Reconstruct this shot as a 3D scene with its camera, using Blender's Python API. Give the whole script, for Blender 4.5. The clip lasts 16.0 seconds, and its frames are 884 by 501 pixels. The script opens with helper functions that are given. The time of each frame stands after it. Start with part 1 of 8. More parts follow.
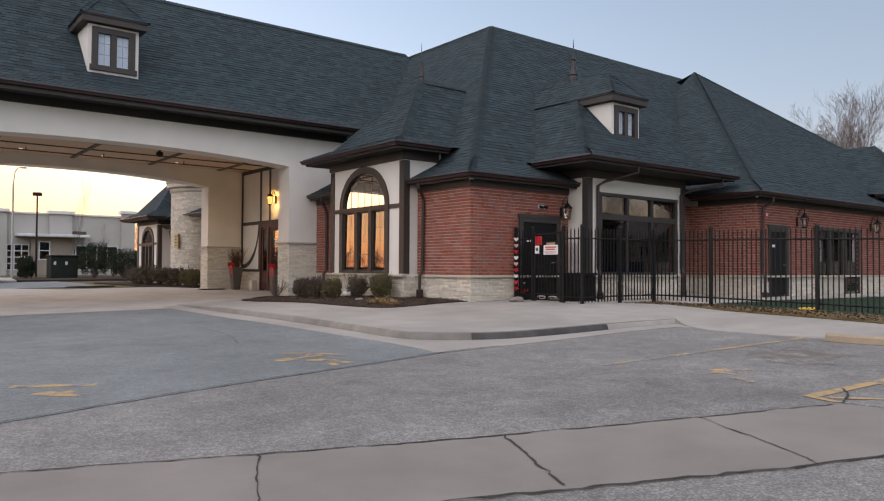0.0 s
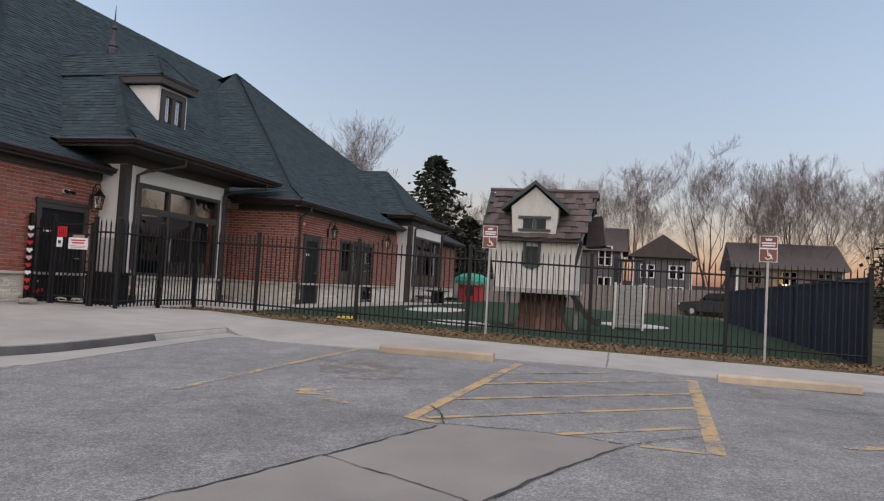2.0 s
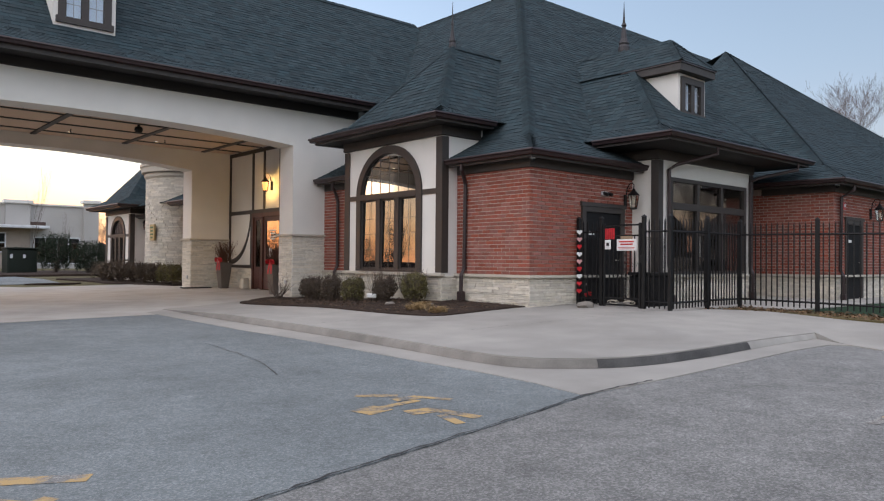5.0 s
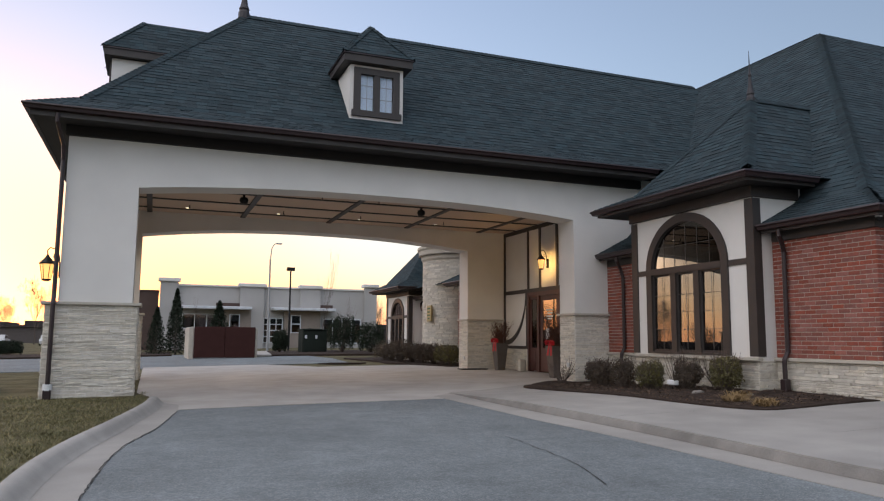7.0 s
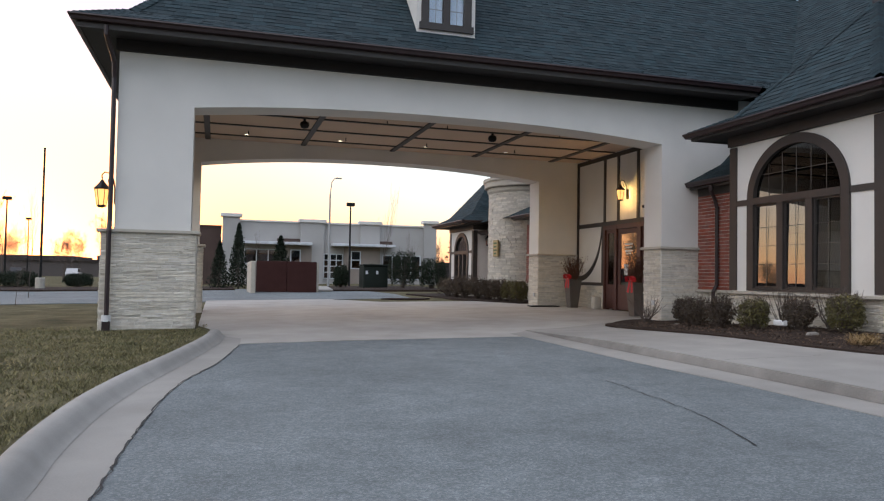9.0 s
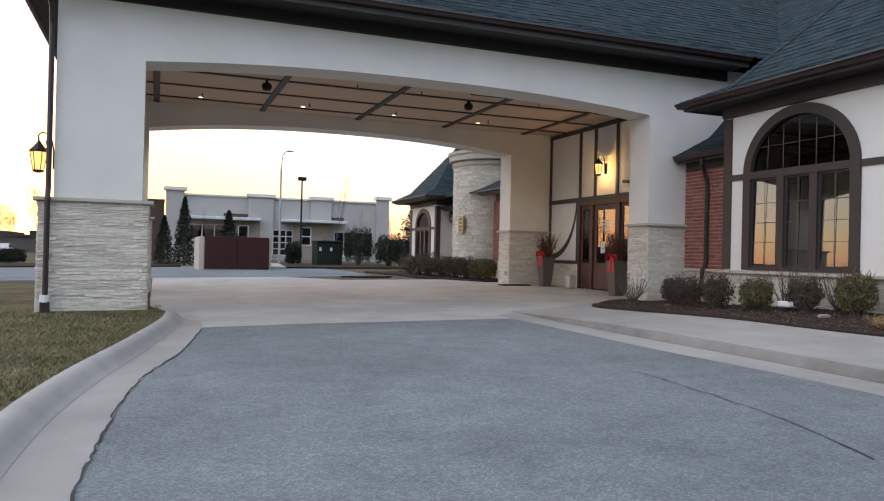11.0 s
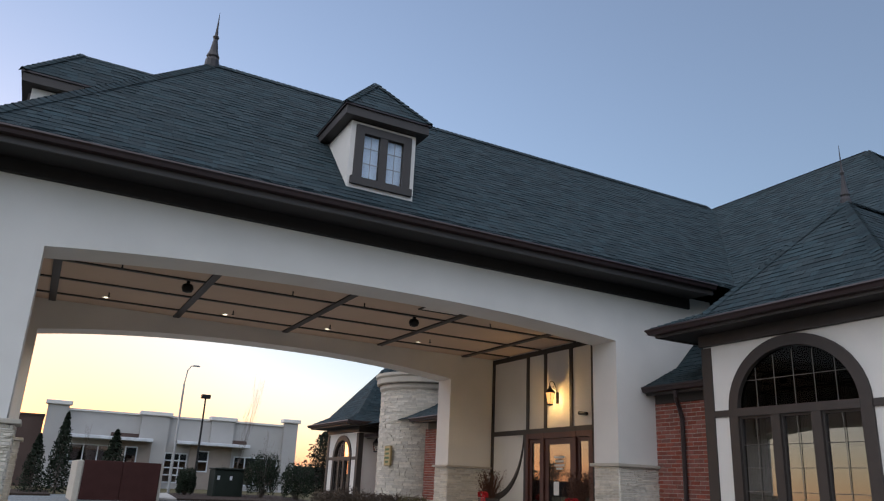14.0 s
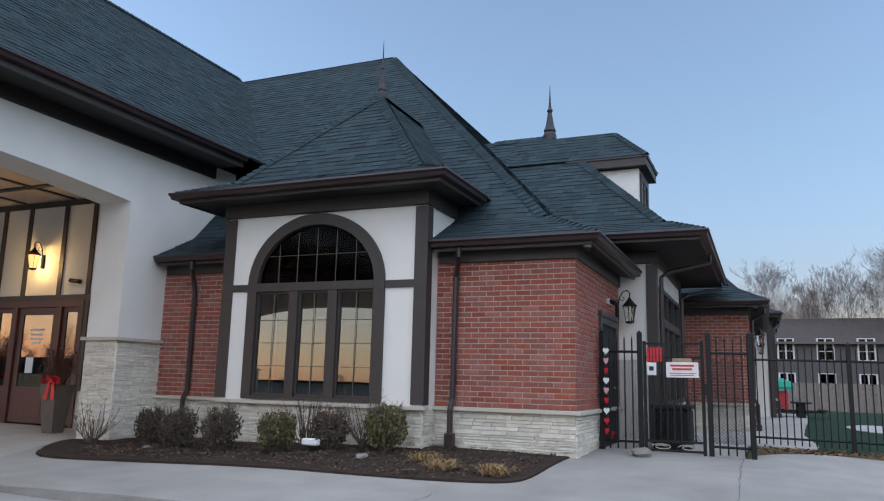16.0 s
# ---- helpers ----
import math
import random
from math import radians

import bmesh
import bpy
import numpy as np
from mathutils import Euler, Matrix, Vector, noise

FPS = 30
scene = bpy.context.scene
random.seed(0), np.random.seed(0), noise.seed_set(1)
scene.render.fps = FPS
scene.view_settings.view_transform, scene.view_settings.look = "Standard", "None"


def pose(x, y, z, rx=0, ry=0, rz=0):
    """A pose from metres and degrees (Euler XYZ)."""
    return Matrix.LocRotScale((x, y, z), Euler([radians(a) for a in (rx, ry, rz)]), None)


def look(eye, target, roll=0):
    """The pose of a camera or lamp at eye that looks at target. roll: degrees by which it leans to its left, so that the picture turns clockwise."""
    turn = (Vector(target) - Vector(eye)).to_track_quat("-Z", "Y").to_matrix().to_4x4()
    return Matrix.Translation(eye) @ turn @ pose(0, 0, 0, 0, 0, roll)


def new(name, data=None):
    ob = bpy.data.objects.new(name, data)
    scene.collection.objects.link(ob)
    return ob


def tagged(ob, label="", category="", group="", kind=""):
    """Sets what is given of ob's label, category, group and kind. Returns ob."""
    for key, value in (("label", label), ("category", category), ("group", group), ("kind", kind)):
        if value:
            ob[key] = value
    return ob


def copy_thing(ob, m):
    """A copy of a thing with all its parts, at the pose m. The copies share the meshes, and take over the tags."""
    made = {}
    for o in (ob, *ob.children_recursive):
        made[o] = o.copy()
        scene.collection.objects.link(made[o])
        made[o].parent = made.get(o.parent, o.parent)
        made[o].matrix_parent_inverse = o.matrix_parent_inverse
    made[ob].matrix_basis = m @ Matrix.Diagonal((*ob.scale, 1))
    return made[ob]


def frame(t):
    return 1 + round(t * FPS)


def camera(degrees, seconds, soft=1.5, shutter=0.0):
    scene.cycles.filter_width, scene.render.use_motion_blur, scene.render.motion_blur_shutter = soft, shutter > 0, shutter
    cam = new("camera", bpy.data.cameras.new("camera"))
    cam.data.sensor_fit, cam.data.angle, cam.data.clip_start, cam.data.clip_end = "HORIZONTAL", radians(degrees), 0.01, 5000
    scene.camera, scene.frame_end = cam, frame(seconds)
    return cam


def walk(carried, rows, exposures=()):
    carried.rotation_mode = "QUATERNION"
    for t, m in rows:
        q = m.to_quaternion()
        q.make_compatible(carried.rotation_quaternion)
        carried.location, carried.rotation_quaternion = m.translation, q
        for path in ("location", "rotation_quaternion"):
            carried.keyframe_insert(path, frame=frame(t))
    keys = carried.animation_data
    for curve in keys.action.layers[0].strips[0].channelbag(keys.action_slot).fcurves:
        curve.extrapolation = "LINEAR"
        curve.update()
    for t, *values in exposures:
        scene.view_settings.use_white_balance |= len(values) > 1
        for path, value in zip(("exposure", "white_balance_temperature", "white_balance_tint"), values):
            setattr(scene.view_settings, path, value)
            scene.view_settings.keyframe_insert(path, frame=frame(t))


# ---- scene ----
cam = camera(61.7, 16.0, 1.2)
PATH = [
    (0, (-0.278, 0.104, 1.555), (0.961, 1.674, 1.603), 0.3),
    (0.5, (-0.207, 0.431, 1.582), (1.225, 1.827, 1.63), 3.5),
    (1, (-0.043, 0.742, 1.626), (1.633, 1.824, 1.762), 2.9),
    (1.5, (0.099, 1.111, 1.591), (1.954, 1.848, 1.715), 3.3),
    (2, (0.209, 1.475, 1.608), (2.139, 1.992, 1.698), 3.2),
    (2.5, (0.386, 1.842, 1.656), (2.329, 2.31, 1.736), 3.2),
    (3, (0.47, 2.235, 1.632), (2.416, 2.69, 1.714), 3.2),
    (3.5, (0.462, 2.64, 1.648), (2.381, 3.2, 1.704), 2.1),
    (4, (0.575, 3.108, 1.643), (2.246, 4.205, 1.709), -0.2),
    (4.5, (0.511, 3.494, 1.635), (2.035, 4.787, 1.697), -0.2),
    (5, (0.393, 3.852, 1.643), (1.703, 5.364, 1.674), 0.5),
    (5.2, (0.37, 4.02, 1.627), (1.517, 5.659, 1.653), 1.1),
    (7.3, (0.495, 5.538, 1.698), (1.21, 7.385, 1.973), 0.3),
    (7.5, (0.514, 5.671, 1.683), (1.231, 7.515, 1.977), 0.4),
    (8, (0.457, 6.033, 1.653), (1.164, 7.885, 1.916), 0.6),
    (8.5, (0.476, 6.407, 1.6), (1.079, 8.31, 1.73), 1.2),
    (9, (0.556, 6.745, 1.586), (1.138, 8.658, 1.656), 1.0),
    (9.2, (0.553, 6.893, 1.562), (1.166, 8.796, 1.614), 0.9),
    (11.5, (0.267, 8.501, 1.557), (0.993, 10.364, 1.568), 1.3),
    (12, (0.291, 8.903, 1.579), (1.025, 10.764, 1.589), 1.3),
    (12.5, (0.341, 9.271, 1.573), (1.115, 11.115, 1.596), 1.7),
    (13, (0.346, 9.645, 1.668), (1.284, 11.391, 1.937), 2.9),
    (13.5, (0.407, 9.997, 1.759), (1.29, 11.701, 2.323), 3.2),
    (14, (0.416, 10.376, 1.762), (1.295, 12.065, 2.373), 2.7),
    (14.5, (0.469, 10.773, 1.745), (1.729, 12.219, 2.313), 1.2),
    (15, (0.682, 11.049, 1.75), (2.28, 12.143, 2.251), 0.9),
    (15.5, (0.837, 11.352, 1.763), (2.566, 12.251, 2.212), 1.0),
    (16, (0.922, 11.722, 1.781), (2.73, 12.505, 2.126), 1.4),
]
EXPOSURE = [(0.0, 0.14, 6700, 15), (3.0, 0.14, 6550, 14), (4.0, 0.24, 6450, 13), (5.2, 0.22, 6300, 12), (7.5, -0.25, 6250, 12), (8.0, -0.28, 6200, 11), (9.0, -0.04, 6050, 10), (11.5, 0.14, 5950, 10), (12.5, 0.07, 5950, 10), (13.0, 0.35, 5950, 10.5), (13.5, 0.22, 5950, 11), (14.0, -0.17, 5920, 10), (14.5, -0.26, 5850, 8), (15.0, 0.1, 5550, 7), (16.0, 0.2, 5550, 7)]
walk(cam, [(t, look(eye, target, roll)) for t, eye, target, roll in PATH], EXPOSURE)

# ---------------------------------------------------------------- world and light
SUNSET = -14.0            # degrees from +y towards +x where the sun went down
world = bpy.data.worlds.new("world")
scene.world = world
world.use_nodes = True
wn, wl = world.node_tree.nodes, world.node_tree.links
sky = wn.new("ShaderNodeTexSky")
sky.sky_type, sky.sun_disc = "NISHITA", False
sky.sun_elevation, sky.sun_rotation = radians(0.8), radians(SUNSET)
sky.air_density, sky.dust_density, sky.ozone_density = 1.0, 1.1, 2.2
soft = wn.new("ShaderNodeHueSaturation")
soft.inputs["Saturation"].default_value = 0.79
wl.new(sky.outputs[0], soft.inputs["Color"])
rose = wn.new("ShaderNodeMix")
rose.data_type, rose.blend_type = "RGBA", "ADD"
rose.inputs[0].default_value = 1.0
rose.inputs[7].default_value = (0.064, 0.052, 0.051, 1)
wl.new(soft.outputs[0], rose.inputs[6])
# the afterglow is deeper yellow close to where the sun went down
where = wn.new("ShaderNodeTexCoord")
near = wn.new("ShaderNodeVectorMath")
near.operation = "DOT_PRODUCT"
near.inputs[1].default_value = (math.sin(radians(SUNSET)), math.cos(radians(SUNSET)), -0.35)
wl.new(where.outputs["Generated"], near.inputs[0])
span = wn.new("ShaderNodeMapRange")
span.interpolation_type = "SMOOTHSTEP"
span.inputs[1].default_value, span.inputs[2].default_value = 0.79, 0.98
wl.new(near.outputs["Value"], span.inputs[0])
afterglow = wn.new("ShaderNodeMix")
afterglow.data_type, afterglow.blend_type = "RGBA", "MULTIPLY"
afterglow.inputs[7].default_value = (0.76, 0.57, 0.36, 1)
wl.new(span.outputs[0], afterglow.inputs[0])
wl.new(rose.outputs[2], afterglow.inputs[6])
# and a faint peach belt lies low along the whole western sky
west = wn.new("ShaderNodeVectorMath")
west.operation = "DOT_PRODUCT"
west.inputs[1].default_value = (-0.85, 0.5, -1.3)
wl.new(where.outputs["Generated"], west.inputs[0])
low = wn.new("ShaderNodeMapRange")
low.interpolation_type = "SMOOTHSTEP"
low.inputs[1].default_value, low.inputs[2].default_value = 0.30, 0.95
wl.new(west.outputs["Value"], low.inputs[0])
peach = wn.new("ShaderNodeMix")
peach.data_type, peach.blend_type = "RGBA", "ADD"
peach.inputs[7].default_value = (0.42, 0.20, 0.12, 1)
wl.new(low.outputs[0], peach.inputs[0])
wl.new(afterglow.outputs[2], peach.inputs[6])
# opposite the sunset the low sky turns mauve
axes = wn.new("ShaderNodeSeparateXYZ")
wl.new(where.outputs["Generated"], axes.inputs[0])
east, height = wn.new("ShaderNodeMapRange"), wn.new("ShaderNodeMapRange")
for node, axis, lo, hi, a, b in ((east, 0, 0.1, 0.75, 0.0, 1.0), (height, 2, 0.0, 0.32, 1.0, 0.0)):
    node.interpolation_type = "SMOOTHSTEP"
    for k, v in zip((1, 2, 3, 4), (lo, hi, a, b)):
        node.inputs[k].default_value = v
    wl.new(axes.outputs[axis], node.inputs[0])
both = wn.new("ShaderNodeMath")
both.operation = "MULTIPLY"
wl.new(east.outputs[0], both.inputs[0]), wl.new(height.outputs[0], both.inputs[1])
mauve = wn.new("ShaderNodeMix")
mauve.data_type, mauve.blend_type = "RGBA", "MULTIPLY"
mauve.inputs[7].default_value = (1.06, 0.97, 1.17, 1)
wl.new(both.outputs[0], mauve.inputs[0]), wl.new(peach.outputs[2], mauve.inputs[6])
wl.new(mauve.outputs[2], wn["Background"].inputs[0])
wn["Background"].inputs[1].default_value = 0.92
# the sun is down: one very wide, soft sun stands for the bright twilight dome
sun = new("sun", bpy.data.lights.new("sun", "SUN"))
sun.data.energy, sun.data.angle, sun.data.color = 3.1, radians(120), (1.0, 0.93, 0.90)
az, el = radians(-110), radians(62)
sun.matrix_world = look((0, 0, 0), (-math.sin(az) * math.cos(el), -math.cos(az) * math.cos(el), -math.sin(el)))

# ---------------------------------------------------------------- materials
MATS = {}


def mat(name, col, col2=None, rough=0.7, scale=6.0, fine=60.0, bump=0.15, dist=0.01, metal=0.0, rand="", spread=0.35, stretch=(1, 1, 1), stain=0.0, spec=0.5):
    """Principled with two-scale colour variation, relief and an optional variation from piece to piece."""
    if name in MATS:
        return MATS[name]
    m = bpy.data.materials.new(name)
    m.use_nodes = True
    n, l = m.node_tree.nodes, m.node_tree.links
    b = n["Principled BSDF"]
    b.inputs["Roughness"].default_value, b.inputs["Metallic"].default_value = rough, metal
    b.inputs["Specular IOR Level"].default_value = spec
    co = n.new("ShaderNodeTexCoord")
    mp = n.new("ShaderNodeMapping")
    mp.inputs["Scale"].default_value = stretch
    geo = n.new("ShaderNodeNewGeometry")
    l.new(geo.outputs["Position"], mp.inputs[0])
    n1, n2 = n.new("ShaderNodeTexNoise"), n.new("ShaderNodeTexNoise")
    n1.inputs["Scale"].default_value, n1.inputs["Detail"].default_value = scale, 5
    n2.inputs["Scale"].default_value, n2.inputs["Detail"].default_value = fine, 3
    l.new(mp.outputs[0], n1.inputs[0]), l.new(mp.outputs[0], n2.inputs[0])
    add = n.new("ShaderNodeMath")
    add.operation = "MULTIPLY_ADD"
    l.new(n2.outputs[0], add.inputs[0])
    add.inputs[1].default_value = 0.6
    sub = n.new("ShaderNodeMath")
    sub.operation = "SUBTRACT"
    l.new(n1.outputs[0], sub.inputs[0])
    sub.inputs[1].default_value = 0.3
    l.new(sub.outputs[0], add.inputs[2])
    ramp = n.new("ShaderNodeMapRange")
    ramp.inputs[1].default_value, ramp.inputs[2].default_value = 0.25, 0.8
    l.new(add.outputs[0], ramp.inputs[0])
    mix = n.new("ShaderNodeMix")
    mix.data_type = "RGBA"
    l.new(ramp.outputs[0], mix.inputs[0])
    c2 = col2 or tuple(c * 0.72 for c in col)
    mix.inputs[6].default_value, mix.inputs[7].default_value = (*col, 1), (*c2, 1)
    out = mix.outputs[2]
    if rand:
        if rand == "island":
            src = geo.outputs["Random Per Island"]
        else:
            src = n.new("ShaderNodeObjectInfo").outputs["Random"]
        hs = n.new("ShaderNodeHueSaturation")
        mr = n.new("ShaderNodeMapRange")
        mr.inputs[3].default_value, mr.inputs[4].default_value = 1 - spread, 1 + spread
        l.new(src, mr.inputs[0]), l.new(mr.outputs[0], hs.inputs["Value"])
        mr2 = n.new("ShaderNodeMapRange")
        wv = n.new("ShaderNodeMath")
        wv.operation = "MULTIPLY"
        wv.inputs[1].default_value = 7.31
        fr = n.new("ShaderNodeMath")
        fr.operation = "FRACT"
        l.new(src, wv.inputs[0]), l.new(wv.outputs[0], fr.inputs[0]), l.new(fr.outputs[0], mr2.inputs[0])
        mr2.inputs[3].default_value, mr2.inputs[4].default_value = 0.86, 1.12
        l.new(mr2.outputs[0], hs.inputs["Saturation"])
        l.new(out, hs.inputs["Color"])
        out = hs.outputs[0]
    if stain:
        n3 = n.new("ShaderNodeTexNoise")
        n3.inputs["Scale"].default_value, n3.inputs["Detail"].default_value = 0.55, 6
        l.new(geo.outputs["Position"], n3.inputs[0])
        mr3 = n.new("ShaderNodeMapRange")
        mr3.inputs[1].default_value, mr3.inputs[2].default_value = 0.4, 0.7
        mr3.inputs[3].default_value, mr3.inputs[4].default_value = 1.0, 1 - stain
        l.new(n3.outputs[0], mr3.inputs[0])
        h3 = n.new("ShaderNodeHueSaturation")
        l.new(out, h3.inputs["Color"]), l.new(mr3.outputs[0], h3.inputs["Value"])
        out = h3.outputs[0]
    l.new(out, b.inputs["Base Color"])
    if bump:
        bp = n.new("ShaderNodeBump")
        bp.inputs["Strength"].default_value, bp.inputs["Distance"].default_value = bump, dist
        l.new(add.outputs[0], bp.inputs["Height"]), l.new(bp.outputs[0], b.inputs["Normal"])
    MATS[name] = m
    return m


def aggregate(name, dark, light, cell, stain, worn=None, amount=0.5):
    """Asphalt or worn paint: pebbles of many greys, larger blotches and stains; worn: a paint colour that lies in broken patches over it."""
    m = bpy.data.materials.new(name)
    m.use_nodes = True
    n, l = m.node_tree.nodes, m.node_tree.links
    b = n["Principled BSDF"]
    b.inputs["Roughness"].default_value, b.inputs["Specular IOR Level"].default_value = 0.9, 0.3
    geo = n.new("ShaderNodeNewGeometry")
    vo = n.new("ShaderNodeTexVoronoi")
    vo.inputs["Scale"].default_value = cell
    l.new(geo.outputs["Position"], vo.inputs[0])
    sep = n.new("ShaderNodeSeparateColor")
    l.new(vo.outputs["Color"], sep.inputs[0])
    pw = n.new("ShaderNodeMath")
    pw.operation, pw.inputs[1].default_value = "POWER", 1.8
    l.new(sep.outputs[0], pw.inputs[0])
    mix = n.new("ShaderNodeMix")
    mix.data_type = "RGBA"
    mix.inputs[6].default_value, mix.inputs[7].default_value = (*dark, 1), (*light, 1)
    l.new(pw.outputs[0], mix.inputs[0])
    out = mix.outputs[2]
    for sc, lo, hi, amt in ((0.35, 0.35, 0.7, stain), (2.3, 0.35, 0.7, stain * 0.7), (11.0, 0.4, 0.65, stain * 0.5)):
        nz = n.new("ShaderNodeTexNoise")
        nz.inputs["Scale"].default_value, nz.inputs["Detail"].default_value = sc, 5
        l.new(geo.outputs["Position"], nz.inputs[0])
        mr = n.new("ShaderNodeMapRange")
        mr.inputs[1].default_value, mr.inputs[2].default_value, mr.inputs[3].default_value, mr.inputs[4].default_value = lo, hi, 1 + amt * 0.5, 1 - amt
        l.new(nz.outputs[0], mr.inputs[0])
        hs = n.new("ShaderNodeHueSaturation")
        l.new(mr.outputs[0], hs.inputs["Value"]), l.new(out, hs.inputs["Color"])
        out = hs.outputs[0]
    if worn:
        nz = n.new("ShaderNodeTexNoise")
        nz.inputs["Scale"].default_value, nz.inputs["Detail"].default_value, nz.inputs["Roughness"].default_value = 3.5, 9, 0.75
        l.new(geo.outputs["Position"], nz.inputs[0])
        mr = n.new("ShaderNodeMapRange")
        mr.inputs[1].default_value, mr.inputs[2].default_value = amount - 0.05, amount + 0.07
        l.new(nz.outputs[0], mr.inputs[0])
        mx = n.new("ShaderNodeMix")
        mx.data_type = "RGBA"
        mx.inputs[6].default_value = (*worn, 1)
        l.new(mr.outputs[0], mx.inputs[0]), l.new(out, mx.inputs[7])
        out = mx.outputs[2]
    l.new(out, b.inputs["Base Color"])
    bp = n.new("ShaderNodeBump")
    bp.inputs["Strength"].default_value, bp.inputs["Distance"].default_value = 0.5, 0.006
    l.new(vo.outputs["Distance"], bp.inputs["Height"]), l.new(bp.outputs[0], b.inputs["Normal"])
    MATS[name] = m
    return m


def glow(name, col, strength):
    m = bpy.data.materials.new(name)
    m.use_nodes = True
    b = m.node_tree.nodes["Principled BSDF"]
    b.inputs["Base Color"].default_value = (*col, 1)
    b.inputs["Emission Color"].default_value, b.inputs["Emission Strength"].default_value = (*col, 1), strength
    return m


def glass(name, tint, ior=1.5, rough=0.0):
    m = bpy.data.materials.new(name)
    m.use_nodes = True
    b = m.node_tree.nodes["Principled BSDF"]
    b.inputs["Base Color"].default_value, b.inputs["Roughness"].default_value = (*tint, 1), rough
    b.inputs["Transmission Weight"].default_value, b.inputs["IOR"].default_value = 1.0, ior
    return m


STUCCO = mat("stucco", (0.70, 0.675, 0.63), (0.62, 0.60, 0.56), 0.9, 1.2, 140, 0.25, 0.004)
TRIM = mat("brown_trim_paint", (0.041, 0.033, 0.029), (0.031, 0.026, 0.023), 0.55, 4, 60, 0.08, 0.004)
GUTTER = mat("dark_bronze_gutter", (0.026, 0.013, 0.014), (0.019, 0.010, 0.010), 0.4, 3, 40, 0.03, 0.003)
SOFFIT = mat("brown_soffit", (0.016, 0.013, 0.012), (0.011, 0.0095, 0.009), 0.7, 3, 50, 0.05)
BRICK_O = mat("brick_piece", (0.275, 0.085, 0.058), (0.190, 0.058, 0.042), 0.9, 9, 120, 0.6, 0.005, rand="object", spread=0.19)
BRICK = mat("brick_joined", (0.275, 0.085, 0.058), (0.190, 0.058, 0.042), 0.9, 9, 120, 0.6, 0.005, rand="island", spread=0.19)
MORTAR = mat("mortar", (0.43, 0.365, 0.31), None, 0.95, 12, 160, 0.4, 0.004)
STONE_O = mat("ledge_stone_piece", (0.66, 0.61, 0.52), (0.50, 0.46, 0.385), 0.92, 11, 70, 0.8, 0.018, rand="object", spread=0.16)
STONE = mat("ledge_stone_joined", (0.66, 0.61, 0.52), (0.50, 0.46, 0.385), 0.92, 11, 70, 0.8, 0.018, rand="island", spread=0.16)
STONE_BACK = mat("stone_joint", (0.50, 0.46, 0.385), None, 0.95, 8, 70, 0.4)
CAPSTONE = mat("limestone_cap", (0.47, 0.43, 0.36), (0.38, 0.35, 0.29), 0.85, 4, 90, 0.3, 0.004)
SHINGLE = mat("green_slate_shingle", (0.033, 0.050, 0.058), (0.023, 0.037, 0.043), 0.95, 30, 220, 0.6, 0.006, rand="island", spread=0.22, spec=0.2)
SHINGLE_O = mat("green_slate_shingle_piece", (0.033, 0.050, 0.058), (0.023, 0.037, 0.043), 0.95, 30, 220, 0.6, 0.006, rand="object", spread=0.22, spec=0.2)
SHINGLE_BASE = mat("roof_felt", (0.018, 0.027, 0.028), None, 0.95, 8, 120, 0.4, spec=0.2)
ASPHALT = aggregate("worn_asphalt", (0.124, 0.125, 0.120), (0.250, 0.250, 0.242), 75, 0.24)
DRIVE = aggregate("smooth_asphalt_drive", (0.117, 0.133, 0.137), (0.207, 0.228, 0.231), 75, 0.18)
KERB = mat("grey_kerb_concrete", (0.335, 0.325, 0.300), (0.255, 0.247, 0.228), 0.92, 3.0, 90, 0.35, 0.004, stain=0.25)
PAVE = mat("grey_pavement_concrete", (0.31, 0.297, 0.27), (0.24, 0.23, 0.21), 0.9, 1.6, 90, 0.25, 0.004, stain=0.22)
# upright kerb face: dirt, plus its own shade put into the colour
KERB_FACE_M = mat("dirty_shaded_kerb_face", (0.240, 0.226, 0.205), (0.155, 0.146, 0.132), 0.95, 2.2, 70, 0.4, 0.005, stain=0.4)
# corner kerb face: tar stains with the shade painted in as well
KERB_DARK = mat("tar_and_shade_kerb", (0.085, 0.083, 0.08), (0.035, 0.035, 0.035), 0.9, 3.0, 60, 0.35, 0.004, stain=0.5)
CONCRETE = mat("pale_concrete", (0.40, 0.38, 0.345), (0.305, 0.29, 0.262), 0.9, 1.6, 90, 0.25, 0.004, stain=0.18)
PATCH = mat("concrete_strip", (0.205, 0.190, 0.172), (0.165, 0.152, 0.138), 0.92, 2.0, 110, 0.3, 0.004, stain=0.22)
PAINT = aggregate("yellow_road_paint", (0.124, 0.125, 0.120), (0.250, 0.250, 0.242), 75, 0.24, (0.37, 0.26, 0.12), 0.505)
FIELDSTONE = mat("grey_brown_fieldstone", (0.26, 0.235, 0.205), (0.15, 0.135, 0.118), 0.9, 7, 60, 0.6, 0.01, stain=0.3)
GRASS_M = mat("winter_turf", (0.165, 0.140, 0.082), (0.052, 0.055, 0.026), 0.98, 1.6, 45, 1.0, 0.04, stain=0.35, spec=0.1)
TURF = mat("green_play_turf", (0.022, 0.044, 0.024), (0.015, 0.031, 0.017), 0.97, 3, 160, 0.6, 0.01, spec=0.15)
MULCH = mat("dark_mulch", (0.050, 0.036, 0.028), (0.028, 0.020, 0.016), 0.97, 12, 60, 1.0, 0.03, spec=0.15)
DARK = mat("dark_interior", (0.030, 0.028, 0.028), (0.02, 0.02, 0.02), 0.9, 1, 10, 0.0)
